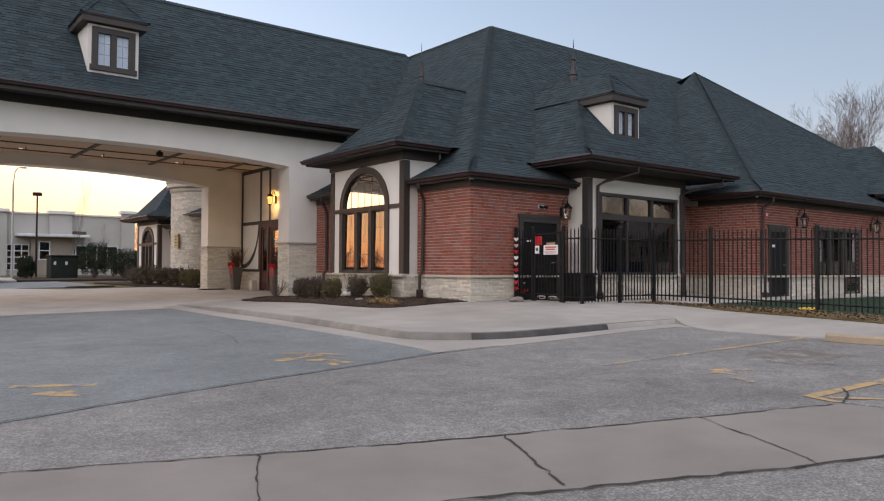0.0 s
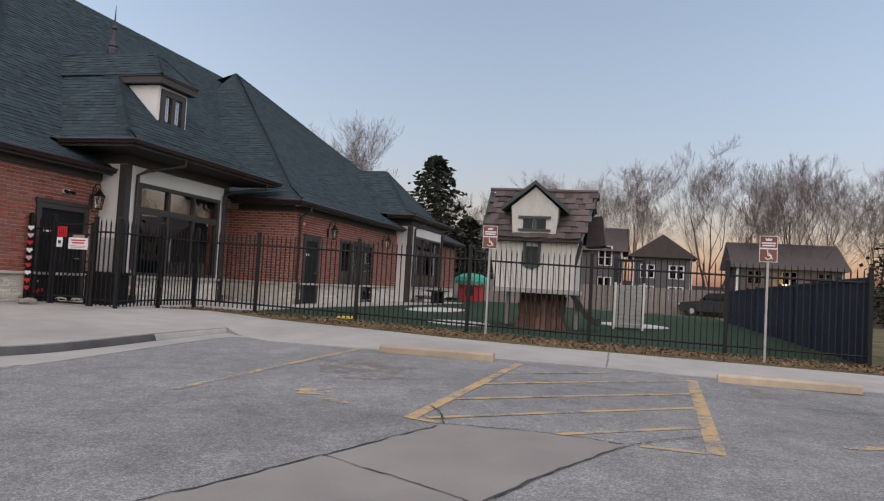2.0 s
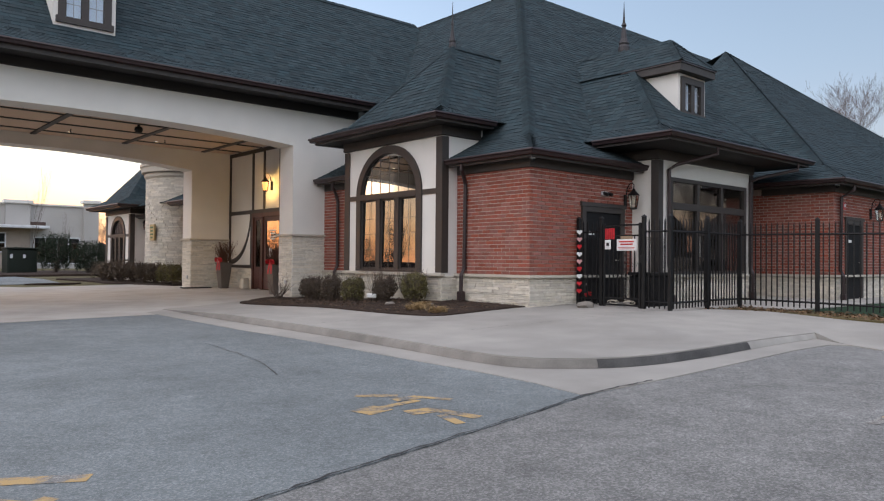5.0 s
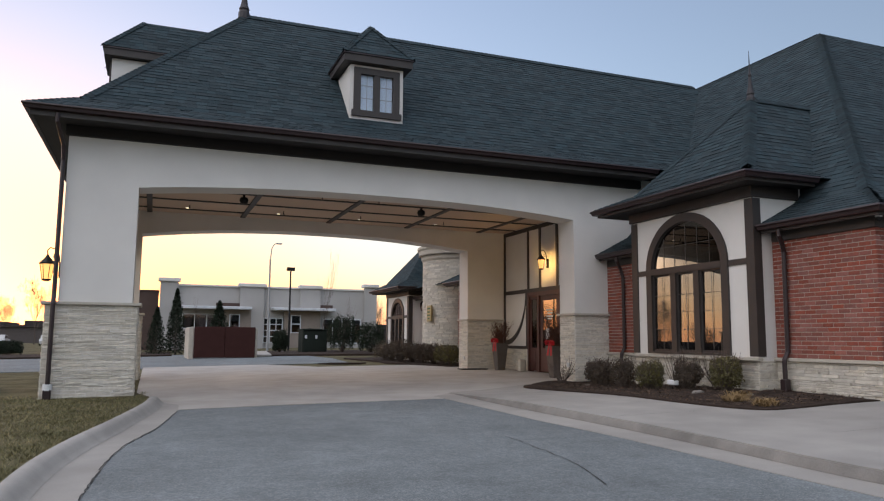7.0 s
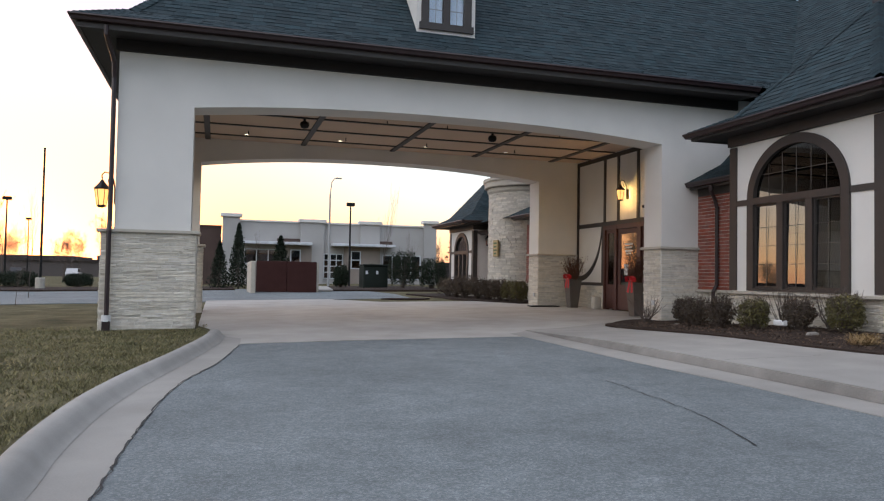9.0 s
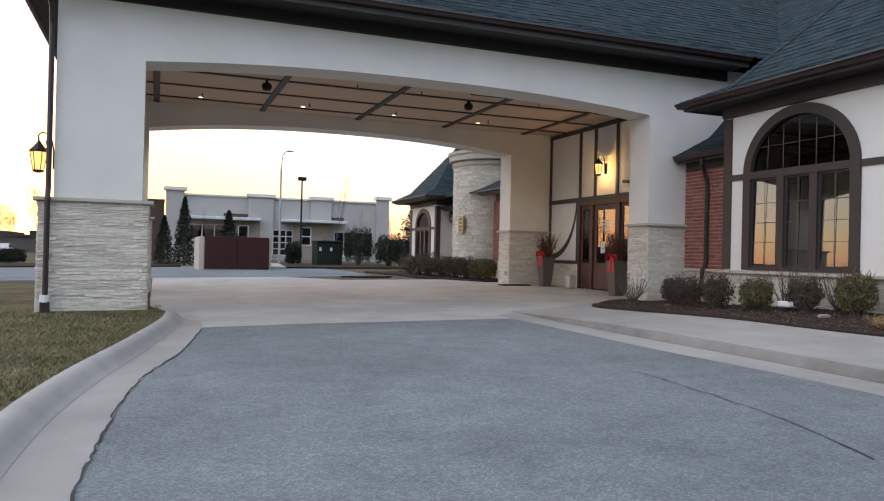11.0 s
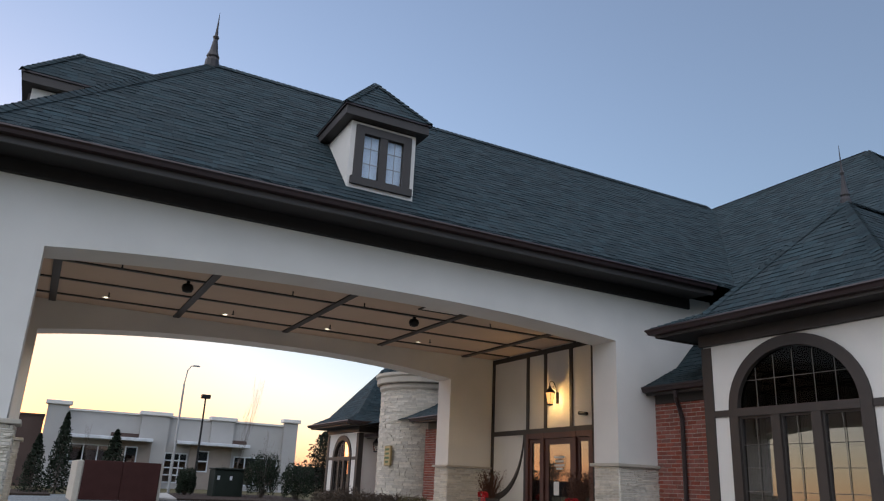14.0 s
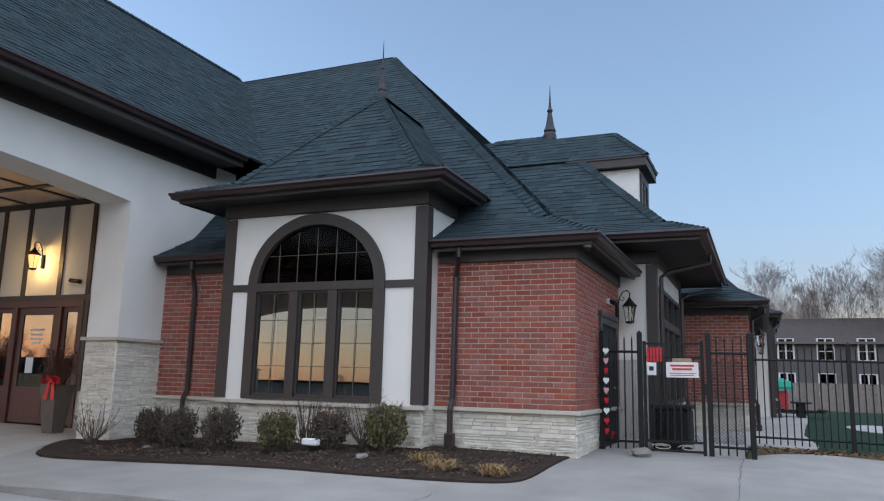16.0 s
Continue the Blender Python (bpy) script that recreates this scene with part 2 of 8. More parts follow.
BLACK_METAL = mat("black_powder_coat", (0.006, 0.006, 0.0065), None, 0.5, 5, 60, 0.03, 0.002, spec=0.3)
DOOR_DARK = mat("dark_grey_door", (0.008, 0.008, 0.009), None, 0.6, 4, 60, 0.04, spec=0.2)
WOOD_DOOR = mat("red_brown_wood_door", (0.085, 0.030, 0.022), (0.060, 0.020, 0.015), 0.5, 5, 60, 0.15, 0.004, stretch=(8, 8, 0.8))
COPPER = mat("aged_copper", (0.040, 0.036, 0.037), (0.026, 0.024, 0.026), 0.5, 8, 60, 0.1, 0.003, metal=0.3)
PANE = glass("window_glass", (0.22, 0.22, 0.22), 2.35)
# window glass again, a dark reflection put into its tint and low ior
PANE_DIM = glass("dim_reflection_glass", (0.10, 0.10, 0.10), 1.25)
PANE_CLEAR = glass("clear_window_glass", (0.9, 0.92, 0.95), 1.5)
GRID = mat("window_grid", (0.115, 0.105, 0.095), None, 0.5, 5, 50, 0.0)

# ---------------------------------------------------------------- mesh helpers


def smooth01(a):
    a = min(max(a, 0.0), 1.0)
    return a * a * (3 - 2 * a)


def clamp(a, lo, hi):
    return min(max(a, lo), hi)


def G(x, y):
    """Height of the car park, which rises gently to the building."""
    return 0.12 + 0.020 * clamp(x, -10, 14) + 0.0105 * clamp(y, -6, 32) + 0.08 * (1 - smooth01((y - 1.5) / 8))


def mesh_of(name, verts, faces, material=None):
    me = bpy.data.meshes.new(name)
    me.from_pydata([tuple(v) for v in verts], [], [tuple(f) for f in faces])
    me.update()
    if material:
        me.materials.append(material)
    return me


def ob_of(name, verts, faces, material, parent=None):
    o = new(name, mesh_of(name, verts, faces, material))
    if parent:
        o.parent = parent
    return o


class Build:
    """Collects simple solids into one mesh."""

    def __init__(self):
        self.v, self.f = [], []

    def add(self, verts, faces):
        k = len(self.v)
        self.v += [tuple(p) for p in verts]
        self.f += [tuple(i + k for i in q) for q in faces]
        return self

    def box(self, x0, x1, y0, y1, z0, z1):
        v = [(x, y, z) for x in (x0, x1) for y in (y0, y1) for z in (z0, z1)]
        return self.add(v, [(0, 1, 3, 2), (4, 6, 7, 5), (0, 4, 5, 1), (2, 3, 7, 6), (0, 2, 6, 4), (1, 5, 7, 3)])

    def bev(self, x0, x1, y0, y1, z0, z1, b=0.01):
        """A box with chamfered edges all round."""
        v, pts = [], []
        for x, sx in ((x0, 1), (x1, -1)):
            for y, sy in ((y0, 1), (y1, -1)):
                for z, sz in ((z0, 1), (z1, -1)):
                    v += [(x, y + sy * b, z + sz * b), (x + sx * b, y, z + sz * b), (x + sx * b, y + sy * b, z)]
        bm = bmesh.new()
        vs = [bm.verts.new(p) for p in v]
        bmesh.ops.convex_hull(bm, input=vs)
        bm.verts.index_update()
        self.add([p.co[:] for p in bm.verts], [[q.index for q in f.verts] for f in bm.faces])
        bm.free()
        return self

    def prism(self, outline, a, b, axis="z"):
        """An outline of two coordinates drawn out along an axis from a to b."""
        n = len(outline)

        def p(u, w, h):
            return {"z": (u, w, h), "y": (u, h, w), "x": (h, u, w)}[axis]
        v = [p(u, w, a) for u, w in outline] + [p(u, w, b) for u, w in outline]
        f = [tuple(range(n))[::-1], tuple(range(n, 2 * n))] + [(i, (i + 1) % n, n + (i + 1) % n, n + i) for i in range(n)]
        return self.add(v, f)

    def tube(self, pts, radii, sides=8, cap=True):
        pts = [Vector(p) for p in pts]
        if not hasattr(radii, "__len__"):
            radii = [radii] * len(pts)
        rings, up = [], None
        for i, p in enumerate(pts):
            d = (pts[min(i + 1, len(pts) - 1)] - pts[max(i - 1, 0)]).normalized()
            if up is None:
                up = Vector((0, 0, 1)) if abs(d.z) < 0.9 else Vector((1, 0, 0))
            s = d.cross(up).normalized()
            up = s.cross(d).normalized()
            rings.append([p + (s * math.cos(2 * math.pi * k / sides) + up * math.sin(2 * math.pi * k / sides)) * radii[i] for k in range(sides)])
        v = [q for r in rings for q in r]
        f = [(i * sides + k, i * sides + (k + 1) % sides, (i + 1) * sides + (k + 1) % sides, (i + 1) * sides + k) for i in range(len(pts) - 1) for k in range(sides)]
        if cap:
            f += [tuple(range(sides))[::-1], tuple((len(pts) - 1) * sides + k for k in range(sides))]
        return self.add(v, f)

    def lathe(self, profile, x, y, sides=16):
        v = [(x + r * math.cos(2 * math.pi * k / sides), y + r * math.sin(2 * math.pi * k / sides), z) for r, z in profile for k in range(sides)]
        f = [(i * sides + k, i * sides + (k + 1) % sides, (i + 1) * sides + (k + 1) % sides, (i + 1) * sides + k) for i in range(len(profile) - 1) for k in range(sides)]
        f += [tuple(range(sides))[::-1], tuple((len(profile) - 1) * sides + k for k in range(sides))]
        return self.add(v, f)

    def moved(self, m):
        self.v = [tuple(m @ Vector(p)) for p in self.v]
        return self

    def done(self, name, material, parent=None, label="", smooth=False, kind="", category="", group=""):
        o = ob_of(name, self.v, self.f, material, parent)
        if smooth:
            for p in o.data.polygons:
                p.use_smooth = True
        return tagged(o, label, category, group, kind)


def thing(name, label, category, x=0, y=0, z=0, group="", kind=""):
    o = new(name)
    o.location = (x, y, z)
    return tagged(o, label, category, group, kind)


def part(name, build, material, parent, label="", smooth=False):
    """One mesh object under a thing; the build is in world metres, or in the thing's own when it stands at the origin."""
    o = build.done(name, material, parent, label, smooth)
    o.matrix_parent_inverse = Matrix.Translation(parent.location).inverted() if parent.parent is None else Matrix()
    return o

# ---------------------------------------------------------------- ground
FZ = 0.66                 # finished floor of the building


def sheet(name, xs, ys, height, material, keep=None, label="", category="ground"):
    """A graded sheet over a grid, its cells kept where keep(x, y) says so."""
    b = Build()
    ids = {}
    for i in range(len(xs) - 1):
        for j in range(len(ys) - 1):
            if keep and not keep((xs[i] + xs[i + 1]) / 2, (ys[j] + ys[j + 1]) / 2):
                continue
            q = []
            for a, c in ((i, j), (i + 1, j), (i + 1, j + 1), (i, j + 1)):
                if (a, c) not in ids:
                    ids[a, c] = len(b.v)
                    b.v.append((xs[a], ys[c], height(xs[a], ys[c])))
                q.append(ids[a, c])
            b.f.append(tuple(q))
    return b.done(name, material, None, label, True, "structure", category)


def slab(name, outline, height, material, down=0.2, label="", category="pavement", parent=None, step=3.0):
    """A slab with the given outline, its top following height(x, y), with sides going down."""
    bm = bmesh.new()
    face = bm.faces.new([bm.verts.new((x, y, 0)) for x, y in outline])
    face.normal_update()
    if face.normal.z < 0:
        face.normal_flip()
    xs, ys = [p[0] for p in outline], [p[1] for p in outline]
    for axis, lo, hi in ((0, min(xs), max(xs)), (1, min(ys), max(ys))):
        for k in range(1, int((hi - lo) / step) + 1):
            c, n = [0, 0, 0], [0, 0, 0]
            c[axis], n[axis] = lo + k * step + 0.0137, 1
            bmesh.ops.bisect_plane(bm, geom=bm.verts[:] + bm.edges[:] + bm.faces[:], dist=1e-5, plane_co=c, plane_no=n)
    bmesh.ops.triangulate(bm, faces=bm.faces[:])
    for v in bm.verts:
        v.co.z = height(v.co.x, v.co.y)
    edges = [e for e in bm.edges if e.is_boundary]
    r = bmesh.ops.extrude_edge_only(bm, edges=edges)
    for g in r["geom"]:
        if isinstance(g, bmesh.types.BMVert):
            g.co.z -= down
    bmesh.ops.recalc_face_normals(bm, faces=bm.faces)
    me = bpy.data.meshes.new(name)
    bm.to_mesh(me)
    bm.free()
    me.materials.append(material)
    o = new(name, me)
    o.parent = parent
    return tagged(o, label, category, "", "structure")


def spans(*cuts):
    out = []
    for a, b, s in cuts:
        k = max(1, round((b - a) / s))
        out += [a + (b - a) * i / k for i in range(k)]
    return out + [cuts[-1][1]]


XS = spans((-3000, -300, 900), (-300, -40, 65), (-40, -10, 10), (-10, 14, 2), (14, 60, 11.5), (60, 300, 60), (300, 3000, 900))
YS = spans((-3000, -300, 900), (-300, -40, 65), (-40, -6, 8.5), (-6, 32, 2), (32, 60, 7), (60, 300, 60), (300, 3000, 900))
MULCH_VERGE = mat("leafy_verge", (0.15, 0.115, 0.06), (0.06, 0.055, 0.025), 0.98, 3.0, 45, 1.0, 0.04, spec=0.1)
sheet("ground", XS, YS, lambda x, y: G(x, y) - 0.02, GRASS_M, None, "dry winter grass and bare ground reaching the horizon")
sheet("car_park", spans((-60, -10, 10), (-10, 12.6, 2)), spans((-60, -6, 9), (-6, 12, 2)), lambda x, y: G(x, y), ASPHALT, None, "worn grey asphalt car park with cracks", "road")


def walk_top(x, y):
    """Pavement height: a kerb above the drive, ramped down flush beside the parking bays."""
    low = smooth01((x - 9.9) / 2.0) * (1 - smooth01((y - 8.3) / 0.9))
    up = 0.135 + 0.08 * smooth01((x - 8.0) / 4.0) * smooth01((y - 9.0) / 3.0)
    up = up * (1 - low) + low * (0.012 + 0.12 * smooth01((y - 2.0) / 7.0) * smooth01((x - 11.9) / 2.0))
    if x < 12.2 and 16.8 < y:
        up *= 1 - smooth01((y - 16.8) / 5.2) * 0.88
    return G(x, y) + up


def verge_top(x, y):
    return G(x, y) + 0.02 + 0.14 * smooth01((y - 2.0) / 7.0)


def curve(pts, n=6):
    """A smooth line through plan points."""
    out = []
    for i in range(len(pts) - 1):
        p = [Vector(pts[clamp(i + k, 0, len(pts) - 1)]) for k in (-1, 0, 1, 2)]
        for j in range(n):
            t = j / n
            out.append(tuple(0.5 * ((2 * p[1]) + (p[2] - p[0]) * t + (2 * p[0] - 5 * p[1] + 4 * p[2] - p[3]) * t * t + (3 * p[1] - p[0] - 3 * p[2] + p[3]) * t ** 3)))
    return out + [tuple(pts[-1])]


RIGHT_KERB = curve([(6.78, 21.0), (6.78, 18.0), (6.92, 14.5), (6.93, 12.4), (6.90, 10.8), (7.02, 10.0), (7.55, 9.45), (8.3, 9.12), (9.4, 9.0), (10.6, 8.98), (11.8, 8.95), (12.6, 8.87)])
# drive of smooth asphalt, concrete apron under the canopy, road beyond
DRIVE_SEAM = [(-4.0, 6.4), (-1.5, 6.9), (0.7, 7.33), (1.65, 7.58), (2.87, 7.86), (4.41, 8.11), (5.2, 8.24), (6.2, 8.42)]
slab("drive", DRIVE_SEAM + [(7.4, 8.45), (7.0, 10.2), (6.8, 11.2), (6.7, 20.0), (0.9, 20.08), (0.1, 17.0), (-0.3, 13.0), (-0.5, 10.5), (-1.5, 8.6)], lambda x, y: G(x, y) + 0.006, DRIVE, 0.02, "smooth blue-grey asphalt drive leading under the canopy", "road", step=1.0)
slab("apron", [(0.9, 20.08), (2.6, 20.15), (4.1, 20.05), (6.7, 19.9), (7.6, 21.3), (12.2, 22.95), (12.2, 29.7), (10.0, 33.6), (6.5, 34.0), (5.0, 37.5), (0.2, 37.5), (0.2, 23.0)], lambda x, y: G(x, y) + 0.008, CONCRETE, 0.05, "pale concrete apron under the entrance canopy", "pavement")
slab("back_road", [(-40, 36.5), (3.5, 36.5), (4.5, 37.4), (8.6, 37.4), (9.3, 43.5), (9.0, 58), (-40, 58)], lambda x, y: G(x, y) + 0.004, DRIVE, 0.02, "grey asphalt road behind the canopy", "road")
slab("pavement", RIGHT_KERB + [(12.2, 8.3), (11.85, 7.6), (11.85, -14), (14.4, -14), (14.4, 5.0), (14.6, 6.6), (14.75, 8.2), (15.2, 10.0), (15.2, 10.9), (14.5, 11.5), (13.9, 11.85), (13.3, 11.9), (13.3, 14.5), (12.2, 14.6), (12.2, 23.0), (10.5, 23.0), (7.6, 21.3)], walk_top, PAVE, 0.22, "pale concrete pavement with a rounded kerb at its corner", step=0.5)
slab("verge", [(14.4, -14), (16.6, -14), (16.6, 12.02), (13.9, 12.02), (13.9, 11.85), (14.5, 11.5), (15.2, 10.9), (15.2, 10.0), (14.75, 8.2), (14.6, 6.6), (14.4, 5.0)], verge_top, MULCH_VERGE, 0.2, "narrow verge of dead grass and leaves below the fence", "ground", step=0.8)
slab("play_lawn", [(16.3, -2.95), (46, -2.95), (46, 14.5), (41.3, 14.5), (41.3, 12.0), (21.1, 12.0), (21.1, 14.3), (13.3, 14.3), (13.3, 12.0), (16.25, 12.0), (16.25, 10.4), (16.3, 9)], lambda x, y: G(x, y) + 0.03 + 0.13 * smooth01((y - 2) / 7), TURF, 0.2, "green artificial turf of the play area", "ground", step=1.5)


def ribbon(name, line, profile, material, label, height=G, category="kerb", rise=None):
    """A profile of (out, up) swept along a line in plan; out is to the right of the line's way."""
    b = Build()
    n = len(profile)
    for i, (x, y) in enumerate(line):
        x0, y0 = line[max(i - 1, 0)]
        x1, y1 = line[min(i + 1, len(line) - 1)]
        d = math.hypot(x1 - x0, y1 - y0)
        ox, oy = (y1 - y0) / d, -(x1 - x0) / d
        k = rise(x, y) if rise else 1.0
        b.v += [(x + ox * o, y + oy * o, height(x + ox * o, y + oy * o) + (u * k if u > 0.05 else u)) for o, u in profile]
    b.f = [(i * n + k, (i + 1) * n + k, (i + 1) * n + k + 1, i * n + k + 1) for i in range(len(line) - 1) for k in range(n - 1)]
    return b.done(name, material, None, label, True, "structure", category)


LEFT_KERB = curve([(-7.0, 7.2), (-3.0, 7.9), (-0.9, 9.6), (-0.68, 11.4), (-0.68, 12.6), (-0.65, 13.5), (-0.57, 14.5), (-0.36, 15.9), (0.03, 17.85), (0.42, 20.1), (0.56, 21.5)])
slab("grass_island", [(0.46, 21.9)] + [(x - 0.07, y + 0.05) for x, y in LEFT_KERB[::-1]] + [(-7.5, 22), (-5.0, 29.5), (-0.3, 30.5), (0.2, 23.0)], lambda x, y: G(x, y) + 0.12, GRASS_M, 0.2, "patchy winter grass beside the canopy pier", "ground")
ribbon("kerb_west", LEFT_KERB, [(-0.12, 0.10), (-0.07, 0.145), (-0.02, 0.158), (0.04, 0.15), (0.09, 0.118), (0.13, 0.07), (0.17, 0.03), (0.20, 0.017)], KERB, "rounded grey concrete kerb curving beside the drive")
PAN_EDGE = [(-0.35, 9.6), (-0.12, 11.4), (-0.06, 12.8), (-0.02, 13.6), (0.08, 15.0), (0.24, 16.05), (0.40, 16.7), (0.60, 17.5), (0.78, 18.6), (0.97, 19.95)]
slab("gutter_west", [(x + 0.17, y) for x, y in LEFT_KERB if y > 9.5] + [(1.02, 21.0), (1.0, 20.4)] + PAN_EDGE[::-1], lambda x, y: G(x, y) + 0.013, PAVE, 0.03, "grey concrete gutter pan beside the drive", "gutter")


def kerb_rise(x, y):
    return clamp((walk_top(x, y) - G(x, y)) / 0.142, 0.02, 1.6)


KERB_FACE = [(0.06, 0.016), (0.03, 0.09), (0.0, 0.125), (-0.04, 0.142)]
PAN_EAST = [(6.20, 20.5), (6.24, 16.0), (6.36, 14.0), (6.36, 11.6), (6.40, 9.9), (6.36, 9.2), (6.22, 8.44), (7.85, 8.42), (9.2, 8.44), (11.0, 8.48), (12.0, 8.4), (12.2, 8.0)]
slab("gutter_east", [(x - 0.02, y - 0.02) for x, y in RIGHT_KERB] + PAN_EAST[::-1], lambda x, y: G(x, y) + 0.013, PAVE, 0.03, "grey concrete gutter pan along the pavement", "gutter", step=1.0)
ribbon("kerb_east", [p for p in RIGHT_KERB if p[0] < 7.7 or p[1] > 10.5], KERB_FACE, KERB_FACE_M, "rounded grey concrete kerb, its dirty face darkened for shade", rise=kerb_rise)
ribbon("kerb_corner", [p for p in RIGHT_KERB if 7.6 < p[0] < 10.7], KERB_FACE, KERB_DARK, "dark kerb face at the pavement corner, tar and painted shade", rise=kerb_rise)
ribbon("kerb_end", [p for p in RIGHT_KERB if p[0] > 10.55], KERB_FACE, KERB, "grey kerb running out flush beside the parking bays", rise=kerb_rise)

# ---------------------------------------------------------------- roofs


def shingles(b, o, u, n_up, w0, w1, length, cut0, cut1, seed, expo=0.145, singles=None):
    """Overlapping shingle tabs on one roof slope. o: lower corner, u: along the eave, n_up: up the slope."""
    rnd = random.Random(seed)
    nrm = u.cross(n_up).normalized()
    rows = int(length / expo)
    for r in range(rows + 1):
        v0, v1 = r * expo, min((r + 1) * expo + 0.02, length)
        if v1 - v0 < 0.03:
            continue
        a, c = w0 + cut0 * (v0 + v1) / 2, w1 - cut1 * (v0 + v1) / 2
        x = a - rnd.random() * 0.3
        while x < c:
            w = rnd.choice((0.16, 0.2, 0.24, 0.3, 0.34))
            x0, x1 = max(x, a), min(x + w - 0.006, c)
            x += w
            if x1 - x0 < 0.02:
                continue
            h = rnd.choice((0.008, 0.012, 0.017))
            s = v0 + rnd.uniform(-0.006, 0.004)
            if singles is not None and len(singles) < 300 and x1 - x0 > w - 0.007 and v1 - v0 > expo:
                singles.append((w, h, o + u * x0 + n_up * s, u, n_up, nrm))
                continue
            k = len(b.v)
            for px, pv, ph in ((x0, s, h), (x1, s, h), (x1, v1, 0.003), (x0, v1, 0.003), (x0, s, 0), (x1, s, 0)):
                b.v.append(tuple(o + u * px + n_up * pv + nrm * ph))
            b.f += [(k, k + 1, k + 2, k + 3), (k + 4, k + 5, k + 1, k)]


def roof_face(base, tiles, p0, p1, inward, profile, cut0, cut1, seed, singles=None):
    """One slope between eave corners p0 and p1 (left to right seen from outside), rising inwards by a profile of (run, z). cut: metres the side edges close per metre of run."""
    p0, p1, inward = Vector((*p0, 0)), Vector((*p1, 0)), Vector((*inward, 0))
    u, width = (p1 - p0).normalized(), (p1 - p0).length
    for i in range(len(profile) - 1):
        (r0, z0), (r1, z1) = profile[i], profile[i + 1]
        a0, b0, a1, b1 = cut0 * r0, width - cut1 * r0, cut0 * r1, width - cut1 * r1
        lo, hi = p0 + inward * r0 + Vector((0, 0, z0)), p0 + inward * r1 + Vector((0, 0, z1))
        base.add([lo + u * a0, lo + u * b0, hi + u * max(b1, a1), hi + u * a1], [(0, 1, 2, 3)])
        if tiles is None:
            continue
        up = (hi - lo)
        L = up.length
        k = (r1 - r0) / L
        shingles(tiles, lo, u, up.normalized(), a0, b0, L, cut0 * k, cut1 * k, seed * 10 + i, singles=singles)


def caps(tiles, a, b, seed, w=0.15, step=0.14):
    """Ridge or hip caps from a up to b."""
    a, b = Vector(a), Vector(b)
    d = (b - a).normalized()
    side = d.cross(Vector((0, 0, 1))).normalized()
    nrm = side.cross(d).normalized()
    drop = w * (0.98 if abs(d.z) < 0.05 else 0.62)
    for i in range(int((b - a).length / step)):
        p = a + d * (i * step)
        q = p + d * (step + 0.02)
        k = len(tiles.v)
        for c, h in ((p, 0.045), (q, 0.025)):
            tiles.v += [tuple(c - side * w + nrm * (h - drop)), tuple(c + nrm * h), tuple(c + side * w + nrm * (h - drop))]
        tiles.f += [(k, k + 1, k + 4, k + 3), (k + 1, k + 2, k + 5, k + 4)]


SINGLES = []   # shingles of the nearest bay roof, laid one by one at the end of the file


def roof(name, faces, hips, label, seed):
    base, tiles = Build(), Build()
    single = [] if name == "roof_bay" else None
    for i, f in enumerate(faces):
        roof_face(base, tiles if f[-1] else None, *f[:-1], seed * 20 + i, singles=single if i == 0 else None)
    for i, h in enumerate(hips):
        for a, c in zip(h[:-1], h[1:]):
            caps(tiles, a, c, i)
    o = base.done(name, SHINGLE_BASE, None, label, False, "structure", "roof")
    s = tiles.done("shingles", SHINGLE, o)
    tagged(s, kind="stuff")
    if single:
        SINGLES.append((o, single))
    return o


def hip_line(p0, inx, iny, profile):
    return [(p0[0] + inx * r, p0[1] + iny * r, z) for r, z in profile]


# main corner roof
ME, MR = 3.95, 10.81
MAIN = [(0, ME), (1.0, ME + 0.52), (7.1, MR)]
MAIN_IN = [(0.87, ME + 0.4524), (1.0, ME + 0.52), (7.1, MR)]
roof("roof_main", [((11.45, 22.5), (11.45, 13.86), (1, 0), MAIN, 0, 1, True), ((11.45, 30.0), (11.45, 22.5), (1, 0), MAIN_IN, 0, 0, True), ((11.45, 38.8), (11.45, 30.0), (1, 0), MAIN, 1, 0, True), ((11.45, 13.86), (31.0, 13.86), (0, 1), MAIN, 1, 0, True),
                   ((31.0, 28.05), (18.62, 28.05), (0, -1), [(0, ME), (7.1, MR)], 0, 0, False), ((25.6, 21), (25.6, 38.8), (-1, 0), [(0, ME), (7.1, MR)], 0, 1, False), ((25.6, 38.8), (11.45, 38.8), (0, -1), [(0, ME), (7.1, MR)], 1, 1, False)],
     [hip_line((11.45, 13.86), 1, 1, MAIN), [(18.52, 21.5, MR - 0.05), (18.52, 31.7, MR - 0.05)], [(19.05, 20.95, MR - 0.05), (30.4, 20.95, MR - 0.05)]], "steep dark green-grey shingle hip roof with flared eaves", 1)
# wing over the classrooms, with a square hip
WING = [(0, ME), (0.93, ME + 0.50), (8.37, 10.82)]
WINGW = [(0, ME), (1.056, ME + 0.50), (9.50, 10.82)]
WINGE = [(0, ME), (1.396, ME + 0.50), (12.56, 10.82)]
roof("roof_wing", [((20.93, 11.58), (42.99, 11.58), (0, 1), WING, 1.135, 1.5006, True), ((20.93, 19.95), (20.93, 11.58), (1, 0), WINGW, 0, 0.8811, True), ((42.99, 11.58), (42.99, 28.32), (-1, 0), WINGE, 0.6664, 0.6664, False), ((42.99, 28.32), (20.93, 28.32), (0, -1), WING, 1.5006, 1.135, False)],
     [hip_line((20.93, 11.58), 1.135, 1, WING), hip_line((42.99, 11.58), -1.5006, 1, WING)], "dark green-grey shingle hip roof over the classroom wing", 2)
